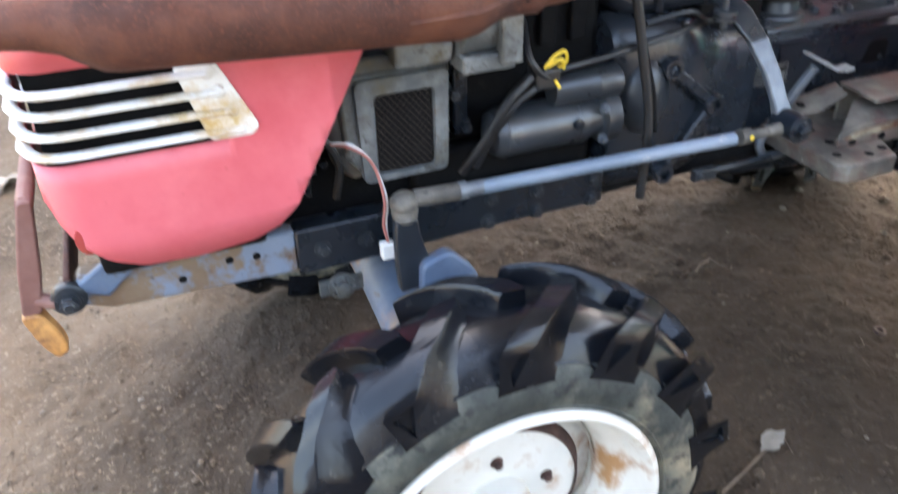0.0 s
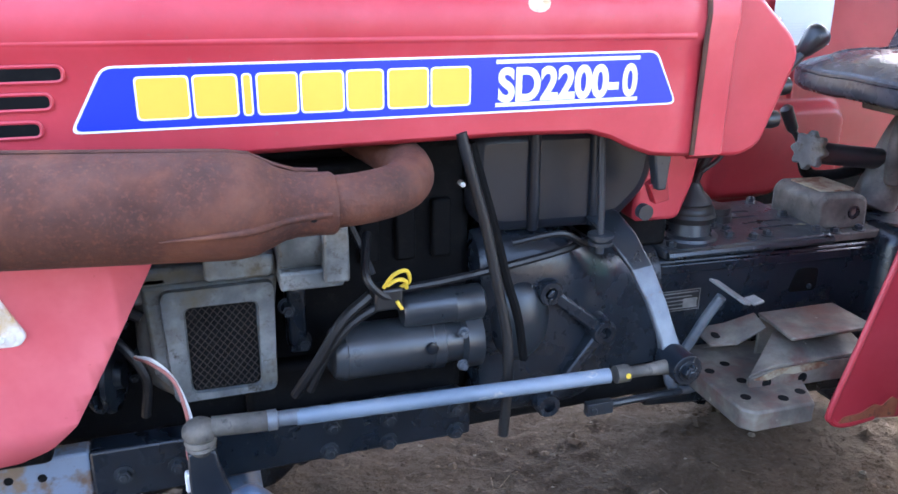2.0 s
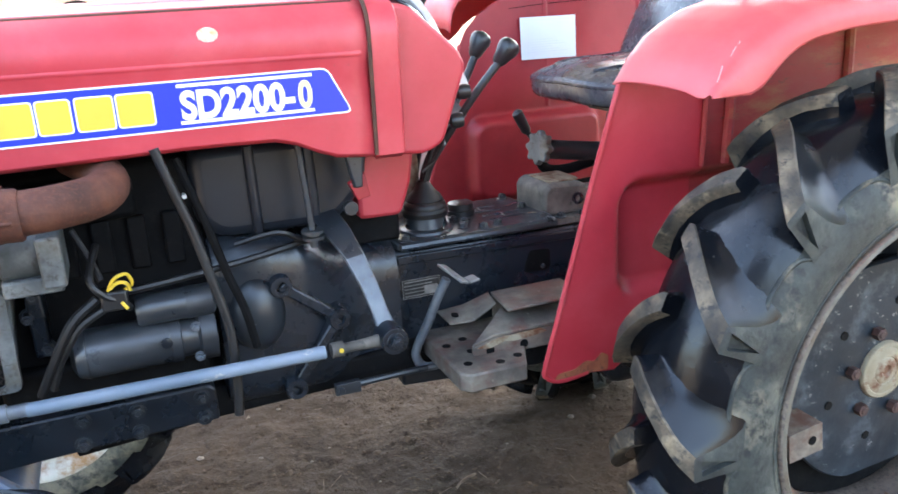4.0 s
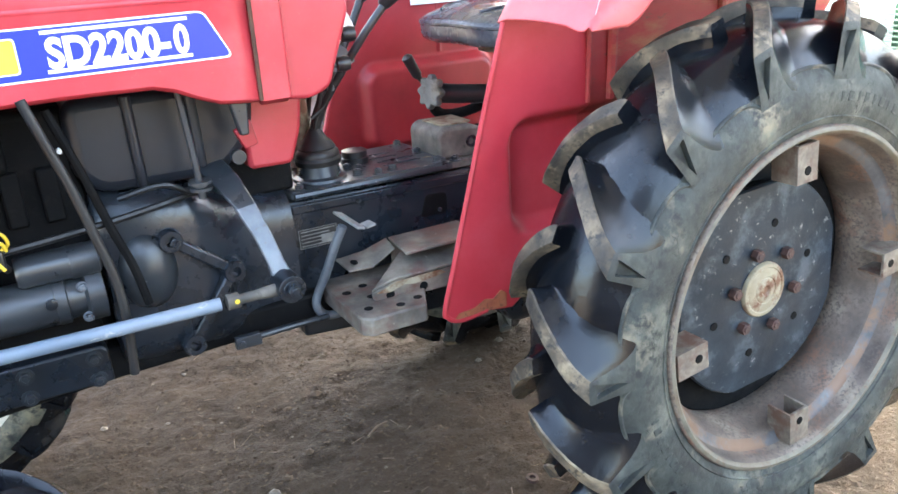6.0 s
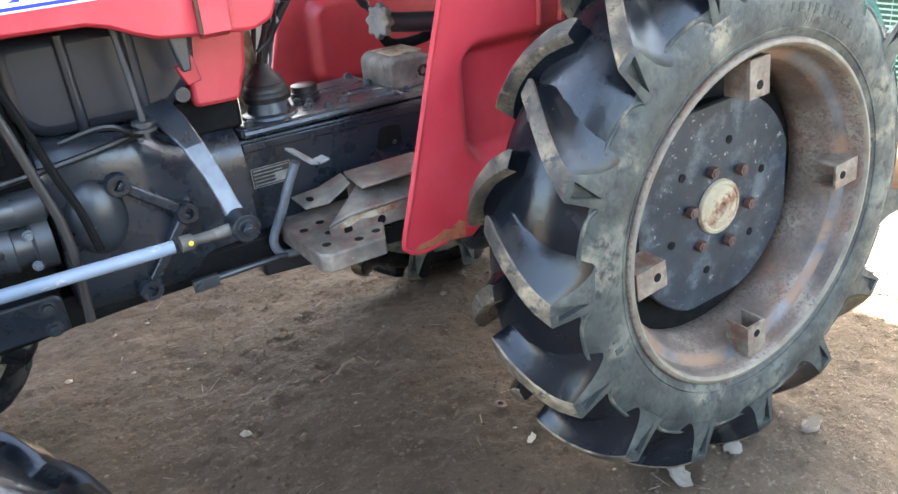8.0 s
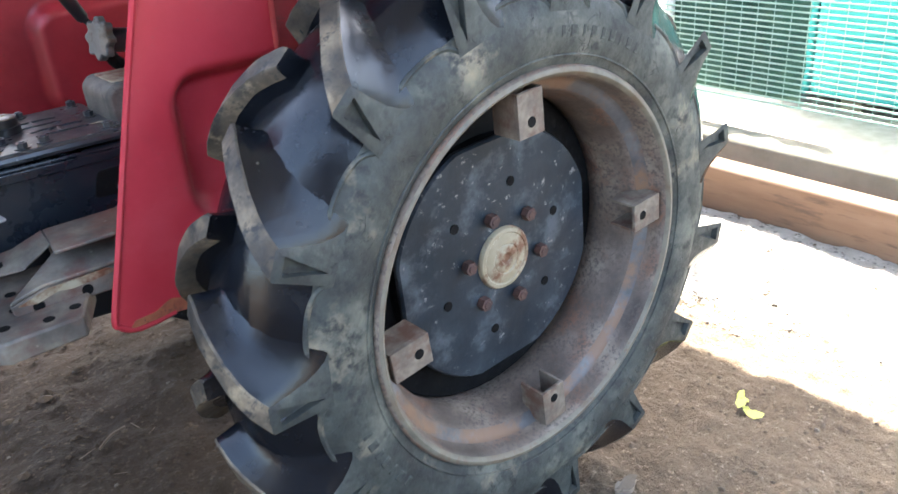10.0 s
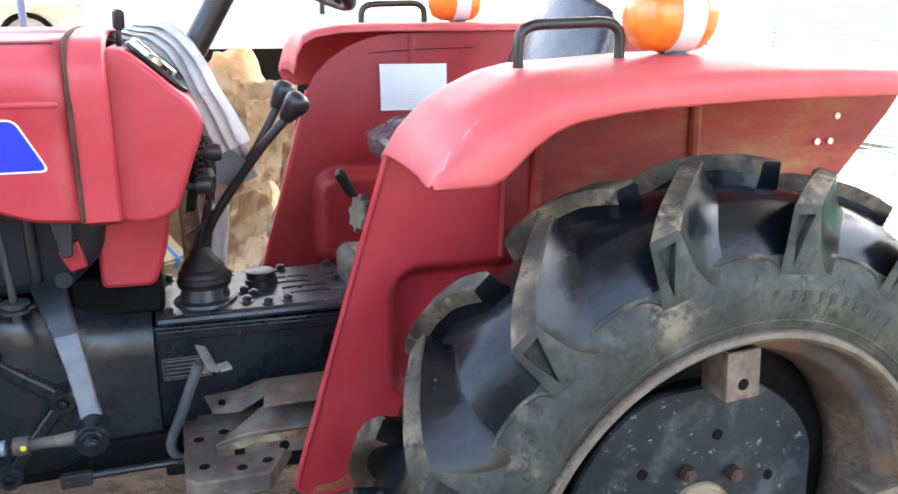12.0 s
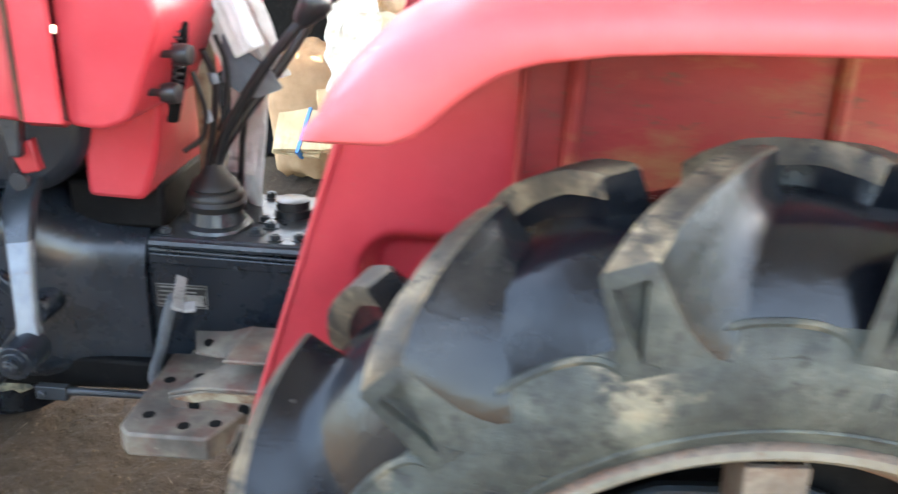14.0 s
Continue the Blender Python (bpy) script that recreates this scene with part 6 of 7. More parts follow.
for x in (-1.015, -0.915):
    bm = BM()
    hose(bm, [(x, -0.152, 1.025), (x + 0.002, -0.153, 0.92), (x + 0.003, -0.148, 0.876)], 0.009, 10)
    part("rib", bm, TANK, tank)
bm = BM()
hose(bm, [(-0.945, -0.222, 1.03), (-0.938, -0.222, 0.93), (-0.935, -0.222, 0.868)], 0.0055, 10)
spin(bm, (-0.935, -0.222, 0.885), (0, 0, -1), [(0, 0.01), (0.0, 0.019), (0.005, 0.019), (0.006, 0.012), (0.01, 0.012), (0.011, 0.018), (0.016, 0.018), (0.017, 0.006), (0.03, 0.006)], 20)
T("stay_rod", bm, IRON_LIGHT, "thin stay rod with washers")
bm = BM()
prism(bm, [(-0.875, 1.02), (-0.842, 1.02), (-0.848, 0.95), (-0.862, 0.95)], -0.245, -0.225)
hooks = T("hood_hook", bm, IRON_LIGHT, "grey hood hook bracket", bevel=0.003)
bm = BM()
prism(bm, [(-0.868, 0.955), (-0.840, 0.972), (-0.832, 0.93), (-0.855, 0.925)], -0.232, -0.215)
part("red_tab", bm, RED_SHADED, hooks, "red painted tab", bevel=0.002)
bm = BM()
spin(bm, (-0.866, -0.215, 0.912), (0, -1, 0), [(0, 0.012), (0.012, 0.012), (0.012, 0.006)], 16)
part("cap", bm, IRON_LIGHT, hooks)
bm = BM()
cyl(bm, (-1.125, -0.14, 0.955), (-1.125, -0.155, 0.955), 0.004, seg=12)
T("pale_bolt", bm, WHITE, "small white disc beside the tank")

# --- dashboard
bm = BM()
stn = []
for x, grow in ((-0.8245, 0.0), (-0.822, 0.004), (-0.780, 0.004), (-0.776, 0.0)):
    half = [(0.245, 1.000), (0.260, 1.008), (0.263, 1.156), (0.268, 1.19), (0.264, 1.214), (0.25, 1.234), (0.22, 1.246), (0.10, 1.258), (0, 1.26)]
    half = [(y + grow, z + (grow if z > 1.2 else -grow * (z < 1.01))) for y, z in half]
    stn.append([(x, -y, z) for y, z in half] + [(x, y, z) for y, z in reversed(half[:-1])])
rings(bm, stn, closed=False)
dash = T("dashboard", bm, RED, "red dashboard cowl behind the hood", solid=0.003)
bm = BM()
poly = rounded([(-0.782, 1.242), (-0.746, 1.234), (-0.664, 1.160), (-0.652, 1.132), (-0.700, 1.006), (-0.735, 0.992), (-0.782, 0.996)], 0.014, 5)
prism(bm, poly, -0.246, 0.246)
part("cowl", bm, RED, dash, "rounded red cowl end", bevel=0.020, segments=4)
# the darker red on the lower cowl stands in for the ledge's shadow
bm = BM()
prism(bm, rounded([(-0.826, 0.862), (-0.745, 0.860), (-0.722, 0.92), (-0.708, 1.01), (-0.826, 1.01)], 0.012), -0.128, 0.128)
part("lower_cowl", bm, RED_MID, dash, "red lower cowl", bevel=0.008)
bm = BM()
hose(bm, [(-0.8255, -0.264, 1.005), (-0.8255, -0.2695, 1.16), (-0.8255, -0.270, 1.205), (-0.8255, -0.255, 1.238), (-0.8255, -0.222, 1.2525), (-0.8255, -0.1, 1.262), (-0.8255, 0.1, 1.262), (-0.8255, 0.222, 1.2525), (-0.8255, 0.27, 1.2)], 0.0035, 8)
part("seam", bm, RUST_SEAM, dash, "brown rubber seam")
dm = pose(-0.706, 0, 1.2035, 0, 42.0, 0)
bm = BM()
slab(bm, rounded([(-0.062, -0.205), (0.045, -0.205), (0.045, 0.205), (-0.062, 0.205)], 0.02), -0.002, 0.0045)
panel = part("instrument_panel", bm, DIAL, dash, "black instrument panel", place=dm, bevel=0.002)
for x, y, r in ((-0.02, -0.14, 0.040), (-0.012, 0.0, 0.046), (-0.02, 0.14, 0.040)):
    bm = BM()
    spin(bm, (x, y, 0.004), (0, 0, 1), [(0, r), (0.007, r), (0.009, r - 0.003), (0.008, r - 0.006), (0.004, r - 0.007), (0.004, 0.001)], 36)
    for f in bm.faces:
        c = f.calc_center_median()
        f.material_index = 0 if math.hypot(c.x - x, c.y - y) > r - 0.008 else 1
    part("gauge", bm, CHROME, panel, "chrome-ringed round gauge", mats=(DIAL,), sharp=30)
for x, y, z in ((-0.655, -0.200, 1.083), (-0.672, -0.205, 1.035)):
    bm = BM()
    spin(bm, (x - 0.02, y, z), (1, -0.15, 0.05), [(0, 0.005), (0.02, 0.005), (0.022, 0.012), (0.034, 0.014), (0.044, 0.012), (0.046, 0.004)], 16)
    part("knob", bm, PLASTIC, dash, "black pull knob")
bm = BM()
hose(bm, [(-0.765, -0.10, 1.235), (-0.762, -0.10, 1.265)], 0.004, 8, steps=1)
spin(bm, (-0.762, -0.10, 1.262), (0.05, 0, 1), [(0, 0.006), (0.004, 0.009), (0.026, 0.009), (0.03, 0.005)], 14)
part("throttle_knob", bm, PLASTIC, dash, "black throttle knob")
bm = BM()
cyl(bm, (-0.705, 0.0, 1.14), (-0.555, 0.0, 1.395), 0.0215, seg=22)
column = T("steering_column", bm, PLASTIC, "dark slanted steering column")
cd = Vector((0.15, 0, 0.255)).normalized()
cc = Vector((-0.553, 0, 1.40))
u1, v1 = axes_for(cd)
bm = BM()
loop = [cc + 0.19 * (math.cos(a) * u1 + math.sin(a) * v1) for a in np.linspace(0, 2 * math.pi, 49)[:-1]]
rows_ = []
for i, p in enumerate(loop):
    o = (p - cc).normalized()
    rows_.append([p + 0.0125 * (math.cos(b) * o + math.sin(b) * cd) for b in np.linspace(0, 2 * math.pi, 11)[:-1]])
rings(bm, rows_ + [rows_[0]], cap=(False, False))
bmesh.ops.remove_doubles(bm, verts=bm.verts, dist=1e-6)
wheel = part("steering_wheel", bm, PLASTIC, column, "black steering wheel")
for a in (math.pi / 2, math.pi * 7 / 6, math.pi * 11 / 6):
    bm = BM()
    hose(bm, [cc, cc + 0.19 * (math.cos(a) * u1 + math.sin(a) * v1)], 0.008, 8, steps=1)
    part("spoke", bm, PLASTIC, column)
bm = BM()
cyl(bm, cc - cd * 0.02, cc + cd * 0.012, 0.035, 0.03, seg=20)
part("hub", bm, PLASTIC, column, "black wheel hub")
bm = BM()
hose(bm, [(-0.685, -0.01, 0.80), (-0.682, -0.01, 0.92), (-0.69, -0.005, 1.10)], 0.017, 14)
part("steering_tube", bm, HUBCAP, column, "dusty steering tube")
bm = BM()
prism(bm, rounded([(-0.648, 1.090), (-0.581, 1.042), (-0.562, 1.014), (-0.60, 0.998), (-0.62, 1.0), (-0.652, 1.02)], 0.006), -0.034, -0.030)
part("bracket_plate", bm, STEEL, column, "grey steel plate")

# --- levers
bm = BM()
spin(bm, (-0.668, -0.045, 0.800), (0, 0, 1), [(0, 0.054), (0.005, 0.052), (0.009, 0.043), (0.030, 0.038), (0.0305, 0.045), (0.040, 0.0465), (0.046, 0.043), (0.049, 0.0435), (0.056, 0.041), (0.060, 0.0365), (0.063, 0.037), (0.072, 0.032), (0.081, 0.022), (0.092, 0.016), (0.10, 0.010)], 30)
for f in bm.faces:
    f.material_index = 1 if f.calc_center_median().z < 0.829 else 0
boot = T("lever_boot", bm, BOOT, "black ribbed rubber lever boot", mats=(IRON_LIGHT,), sharp=30)
for pts, knob in (([(-0.668, -0.045, 0.88), (-0.655, -0.05, 0.925), (-0.628, -0.065, 0.975), (-0.565, -0.088, 1.065), (-0.512, -0.096, 1.125)], (-0.504, -0.096, 1.137)),
                  ([(-0.670, -0.036, 0.88), (-0.655, -0.028, 0.921), (-0.626, -0.020, 0.967), (-0.562, 0.0, 1.055), (-0.514, 0.014, 1.135)], (-0.508, 0.016, 1.147))):
    bm = BM()
    hose(bm, pts, 0.0078, 10)
    lever = T("gear_lever", bm, PLASTIC, "black bent gear lever")
    bm = BM()
    d = (Vector(knob) - Vector(pts[-2])).normalized()
    spin(bm, Vector(knob) - d * 0.028, d, [(0, 0.009), (0.006, 0.013), (0.02, 0.017), (0.032, 0.021), (0.042, 0.0215), (0.050, 0.017), (0.054, 0.008)], 22)
    part("knob", bm, PLASTIC, lever, "glossy black knob")

# --- seat and what stands below it
def pan(u, v, lift):
    a, s = 2 * math.pi * u, v
    x, y = math.cos(a), math.sin(a)
    rx, ry = 0.166, 0.208 * (1 + 0.10 * x)
    sq = (abs(x) ** 4.0 + abs(y) ** 4.0) ** (-1 / 4.0)
    px, py = -0.170 + rx * sq * x * s, ry * sq * y * s
    z = 1.080 + 0.020 * (1 - s * s) - 0.026 * s ** 4 + 0.055 * max(0, x) ** 2 * s * s + 0.012 * max(0, -x) * s * s
    z += 0.004 * noise.noise(Vector((px * 12, py * 12, 0))) + lift
    return (px, py, z)


bm = BM()
top = [[pan(i / 40, s, 0.0) for i in range(40)] for s in (0.04, 0.3, 0.55, 0.75, 0.9, 0.97, 1.0)]
low = [[(x, y, z - d) for x, y, z in [pan(i / 40, s, 0.0) for i in range(40)]] for s, d in ((1.012, 0.012), (1.010, 0.026), (0.99, 0.041), (0.94, 0.054), (0.80, 0.064), (0.6, 0.069), (0.3, 0.071))]
rings(bm, top + low)
seat = T("seat", bm, VINYL, "worn black vinyl bucket seat", sharp=60)
bm = BM()
grid(bm, 16, 14, lambda u, v: (-0.035 + 0.10 * v - 0.03 * math.sin(math.pi * u), -0.20 + 0.40 * u + (0.5 - u) * 0.10 * v * v, 1.07 + 0.26 * v - 0.05 * (2 * u - 1) ** 2 * v ** 2))
part("backrest", bm, VINYL, seat, "black vinyl backrest", solid=0.045, bevel=0.012)
for yy in (-0.09, 0.09):
    bm = BM()
    side = 1 if yy > 0 else -1
    run = [pan(side * c, v, 0.0008) for c, v in ((0.42, 0.80), (0.39, 0.70), (0.35, 0.60), (0.30, 0.52), (0.25, 0.48), (0.20, 0.52), (0.15, 0.62), (0.11, 0.72))]
    hose(bm, run, 0.003, 6)
    part("stitched_seam", bm, VINYL, seat, "stitched seam")
bm = BM()
edge = [pan(i / 40, 1.0, -0.006) for i in range(40)]
hose(bm, edge + [edge[0]], 0.0055, 8, steps=1)
part("piping", bm, VINYL, seat, "black edge piping")
bm = BM()
hose(bm, [(-0.04, -0.21, 1.075), (-0.05, -0.1, 1.065), (-0.052, 0.0, 1.06), (-0.05, 0.1, 1.065)], 0.006, 8)
part("torn_seam", bm, FOAM, seat, "torn seam with yellow foam")
bm = BM()
box(bm, -0.22, -0.06, -0.07, 0.07, 0.985, 1.018)
hose(bm, [(-0.12, 0.0, 1.00), (-0.17, 0.0, 0.92), (-0.22, 0.0, 0.80)], 0.042, 16)
hose(bm, [(-0.23, -0.05, 0.99), (-0.235, -0.05, 0.93), (-0.22, -0.04, 0.86)], 0.016, 10)
part("seat_post", bm, DUSTY, seat, "greasy brown seat post", bevel=0.004)
bm = BM()
hose(bm, [(-0.355, 0.02, 0.915), (-0.29, 0.015, 0.905), (-0.20, 0.0, 0.895)], 0.021, 16)
adj = T("depth_control", bm, PLASTIC, "black control cylinder below the seat")
bm = BM()
pts = [(0.034 * (1 + 0.13 * math.cos(8 * a)) * math.cos(a), 0.034 * (1 + 0.13 * math.cos(8 * a)) * math.sin(a)) for a in np.linspace(0, 2 * math.pi, 65)[:-1]]
slab(bm, pts, -0.008, 0.008)
part("star_knob", bm, ALU, adj, "grey cast star knob", place=pose(-0.372, 0.02, 0.920, 0, -80, 13), bevel=0.003)
bm = BM()
hose(bm, [(-0.352, 0.06, 0.905), (-0.368, 0.062, 0.935), (-0.382, 0.065, 0.955)], 0.006, 10)
spin(bm, (-0.378, 0.064, 0.948), (-0.45, 0.05, 0.9), [(0, 0.008), (0.006, 0.011), (0.05, 0.0125), (0.056, 0.006)], 16)
part("hand_lever", bm, PLASTIC, adj, "short black hand lever")
bm = BM()
hose(bm, [(-0.36, 0.05, 0.90), (-0.34, 0.05, 0.865), (-0.29, 0.04, 0.86), (-0.22, 0.03, 0.875)], 0.012, 10)
part("linkage", bm, BLACK, adj)

# --- step and pedal, both sides
def step_plate(sgn):
    bm = BM()
    slab(bm, [(x, sgn * y) for x, y in ((-0.724, 0.120), (-0.724, 0.318), (-0.708, 0.336), (-0.600, 0.336), (-0.556, 0.240), (-0.548, 0.120))], 0.577, 0.612)
    st = T("step", bm, STEP, "worn grey steel foot step with rust", bevel=0.004)
    for x, y in ((-0.695, 0.29), (-0.668, 0.243), (-0.64, 0.31), (-0.70, 0.20), (-0.66, 0.185), (-0.60, 0.30)):
        bm = BM()
        cyl(bm, (x, sgn * y, 0.6118), (x, sgn * y, 0.6126), 0.0085, seg=14)
        part("bolt_hole", bm, BLACK, st)
    bm = BM()
    prism(bm, [(-0.662, 0.6035), (-0.440, 0.6000), (-0.440, 0.640), (-0.630, 0.640), (-0.676, 0.629), (-0.674, 0.615)], sgn * 0.268, sgn * 0.262)
    part("channel", bm, STEP, st, "bent steel channel with bolt holes", bevel=0.002)
    # the flange that leans inwards over the channel
    bm = BM()
    loop = [(-0.676, 0.268, 0.630), (-0.630, 0.268, 0.641), (-0.440, 0.268, 0.641), (-0.440, 0.196, 0.664), (-0.580, 0.196, 0.662)]
    rings(bm, [[(x, sgn * y, z) for x, y, z in loop], [(x, sgn * y, z + 0.005) for x, y, z in loop]])
    part("flange", bm, STEP, st, "dark leaning flange", bevel=0.0015)
    bm = BM()
    loop = [(-0.686, 0.122, 0.650), (-0.674, 0.160, 0.634), (-0.630, 0.172, 0.636), (-0.586, 0.186, 0.668), (-0.586, 0.150, 0.680), (-0.630, 0.128, 0.655)]
    rings(bm, [[(x, sgn * y, z) for x, y, z in loop], [(x, sgn * y, z + 0.004) for x, y, z in loop]])
    part("tab", bm, STEP, st, "bent tab with a bolt hole", bevel=0.001)
    bm = BM()
    cyl(bm, (-0.655, sgn * 0.146, 0.6475), (-0.655, sgn * 0.1463, 0.6492), 0.0095, seg=16)
    part("bolt_hole", bm, BLACK, st)
    bm = BM()
    slab(bm, [(-0.586, sgn * 0.160), (-0.598, sgn * 0.262), (-0.430, sgn * 0.262), (-0.430, sgn * 0.160)], 0.682, 0.688)
    box(bm, -0.585, -0.50, min(sgn * 0.162, sgn * 0.168), max(sgn * 0.162, sgn * 0.168), 0.61, 0.681)
    part("upper_plate", bm, STEP, st, "flat upper plate", bevel=0.002)
    bm = BM()
    prism(bm, rounded([(-0.668, 0.626), (-0.625, 0.639), (-0.535, 0.640), (-0.520, 0.632), (-0.555, 0.628), (-0.59, 0.626), (-0.61, 0.630), (-0.64, 0.622)], 0.004), sgn * 0.2696, sgn * 0.266)
    part("bare_patch", bm, HUBCAP, st, "bare yellowish patch")
    for x, y, z in ((-0.640, 0.2682, 0.617), (-0.570, 0.2682, 0.616)):
        bm = BM()
        cyl(bm, (x, sgn * y, z), (x, sgn * (y + 0.0008), z), 0.0085, seg=16)
        part("bolt_hole", bm, BLACK, st)
    bm = BM()
    box(bm, -0.70, -0.56, min(sgn * 0.10, sgn * 0.13), max(sgn * 0.10, sgn * 0.13), 0.58, 0.61)
    part("mount", bm, STEP, st, bevel=0.003)
    return st


step_plate(-1)
step_plate(1)
bm = BM()
hose(bm, [(-0.688, -0.190, 0.742), (-0.705, -0.178, 0.700), (-0.722, -0.165, 0.650), (-0.742, -0.152, 0.600), (-0.745, -0.152, 0.580), (-0.735, -0.154, 0.562), (-0.712, -0.156, 0.556), (-0.66, -0.15, 0.56)], 0.0088, 12)
pedal = T("pedal", bm, STEEL, "bent grey steel pedal rod")
bm = BM()
loop = [(-0.694, -0.160, 0.7595), (-0.676, -0.232, 0.7435), (-0.661, -0.230, 0.739), (-0.678, -0.161, 0.7545)]
rings(bm, [loop, [(x + 0.001, y, z + 0.005) for x, y, z in loop]])
part("pad", bm, PAD, pedal, "worn bare pedal pad", bevel=0.001)
bm = BM()
loop = [(-0.664, -0.214, 0.744), (-0.658, -0.234, 0.740), (-0.640, -0.236, 0.744), (-0.646, -0.216, 0.748)]
rings(bm, [loop, [(x, y, z + 0.004) for x, y, z in loop]])
part("pad_lip", bm, PAD, pedal, bevel=0.001)
bm = BM()
box(bm, -0.915, -0.868, -0.186, -0.172, 0.553, 0.575)
hose(bm, [(-0.872, -0.178, 0.566), (-0.80, -0.176, 0.566), (-0.73, -0.170, 0.562)], 0.0065, 8)
spin(bm, (-0.905, -0.186, 0.564), (0, -1, 0), [(0, 0.006), (0.006, 0.006), (0.006, 0.003)], 12)
T("brake_rod", bm, IRON_LIGHT, "thin brake rod with clevis", bevel=0.001)

# --- fenders
TOPF = [(-0.411, 1.091), (-0.404, 1.106), (-0.388, 1.131), (-0.355, 1.165), (-0.321, 1.186), (-0.279, 1.205), (-0.236, 1.215), (-0.206, 1.218), (-0.043, 1.2285), (0.08, 1.2295), (0.25, 1.226), (0.43, 1.221), (0.60, 1.19)]
VAL = [(-0.411, 1.084), (-0.40, 1.083), (-0.34, 1.083), (-0.318, 1.093), (-0.285, 1.125), (-0.258, 1.143), (-0.228, 1.155), (-0.17, 1.164), (-0.109, 1.169), (0.05, 1.174), (0.26, 1.176), (0.60, 1.172)]
WALL_LOW = [(-0.559, 0.580), (-0.553, 0.564), (-0.540, 0.554), (-0.520, 0.551), (-0.468, 0.556), (-0.41, 0.548), (-0.34, 0.60), (-0.20, 0.72), (0.20, 0.74), (0.33, 0.88), (0.404, 0.985), (0.511, 1.120), (0.535, 1.16)]
WALL_TOP = [(-0.559, 0.580), (-0.556, 0.590), (-0.408, 1.084), (-0.388, 1.122), (-0.355, 1.155), (-0.321, 1.176), (-0.279, 1.195), (-0.236, 1.205), (-0.108, 1.215), (0.08, 1.2195), (0.25, 1.216), (0.43, 1.211), (0.535, 1.195)]


TOPF_FAR = [(-0.434, 1.128), (-0.431, 1.155), (-0.425, 1.180), (-0.411, 1.203), (-0.385, 1.216), (-0.33, 1.225), (-0.236, 1.2285)] + TOPF[8:]
VAL_FAR = [(-0.434, 1.118), (-0.425, 1.092), (-0.40, 1.083)] + VAL[2:]


def fender(sgn):
    topf, val = (TOPF, VAL) if sgn < 0 else (TOPF_FAR, VAL_FAR)
    wall_y = 0.325
    bm = BM()
    cols_ = sorted(set([-0.559, -0.5575, -0.555, -0.55, -0.545] + [float(x) for x in np.linspace(-0.54, 0.535, 200)]))
    n = 116
    vs = []
    for x in cols_:
        lo, hi = lerp(x, WALL_LOW), lerp(x, WALL_TOP)
        col = []
        for j in range(n + 1):
            z = lo + (hi - lo) * j / n
            # a pressed box with rounded corners and edges
            qx, qz = abs(x + 0.212) - 0.142, abs(z - 0.801) - 0.062
            far = math.hypot(max(qx, 0), max(qz, 0)) + min(max(qx, qz), 0) - 0.042
            out = -0.036 * (1 - smoothstep(-0.016, 0.012, far))
            lean = 0.010 * smoothstep(0.95, 1.2, z)
            col.append(bm.verts.new((x, sgn * (wall_y + out + lean + 0.0015 * noise.noise(Vector((x * 5, z * 5, sgn)))), z)))
        vs.append(col)
    for a, b in zip(vs, vs[1:]):
        for j in range(n):
            f = bm.faces.new((a[j], b[j], b[j + 1], a[j + 1]))
            f.material_index = 1 if sgn < 0 and 0.5 * (a[j].co.x + b[j].co.x) > -0.222 else 0
    bmesh.ops.remove_doubles(bm, verts=bm.verts, dist=1e-6)
    # the far wall takes the darker red that holds its shade
    fen = T("fender", bm, RED_MID if sgn < 0 else RED_SHADED, "red pressed-steel rear fender", mats=(RED_OLD,), solid=0.003, sharp=60)
    bm = BM()
    edge = [(x, sgn * (wall_y + 0.010 * smoothstep(0.95, 1.2, z)), z) for x, z in ((-0.468, 0.557), (-0.515, 0.552), (-0.540, 0.556), (-0.553, 0.566), (-0.558, 0.582), (-0.530, 0.675), (-0.49, 0.808), (-0.45, 0.941), (-0.406, 1.088))]
    hose(bm, edge, 0.005, 8)
    part("rolled_edge", bm, RED_MID, fen)
    bm = BM()
    slab_ = rounded([(-0.542, 0.557), (-0.48, 0.558), (-0.425, 0.554), (-0.424, 0.583), (-0.438, 0.592), (-0.455, 0.577), (-0.472, 0.583), (-0.498, 0.570), (-0.53, 0.569)], 0.004)
    prism(bm, slab_, sgn * (wall_y + 0.0022), sgn * (wall_y + 0.0034))
    part("bare_patch", bm, FENDER_RUST, fen, "bare rusty patch")
    for xa, xb, za, r in ((-0.224, -0.224, 0.92, 0.0055), (-0.170, -0.168, 0.92, 0.010), (0.118, 0.105, 0.98, 0.010)):
        bm = BM()
        hose(bm, [(xa, sgn * (wall_y + 0.004), za), (0.5 * (xa + xb), sgn * (wall_y + 0.011), 1.06), (xb, sgn * (wall_y + 0.014), 1.205)], r, 8)
        part("weld_seam", bm, RED_OLD if sgn < 0 else RED_SHADED, fen, "rusty weld seam" if sgn < 0 else "painted weld seam")
    # the top shell
    bm = BM()
    loops = []
    for x in sorted(set([p[0] for p in topf] + [float(v) for v in np.linspace(-0.41, 0.6, 60)])):
        t, v = lerp(x, topf), lerp(x, val)
        v = min(v, t - 0.004)
        d = t - v
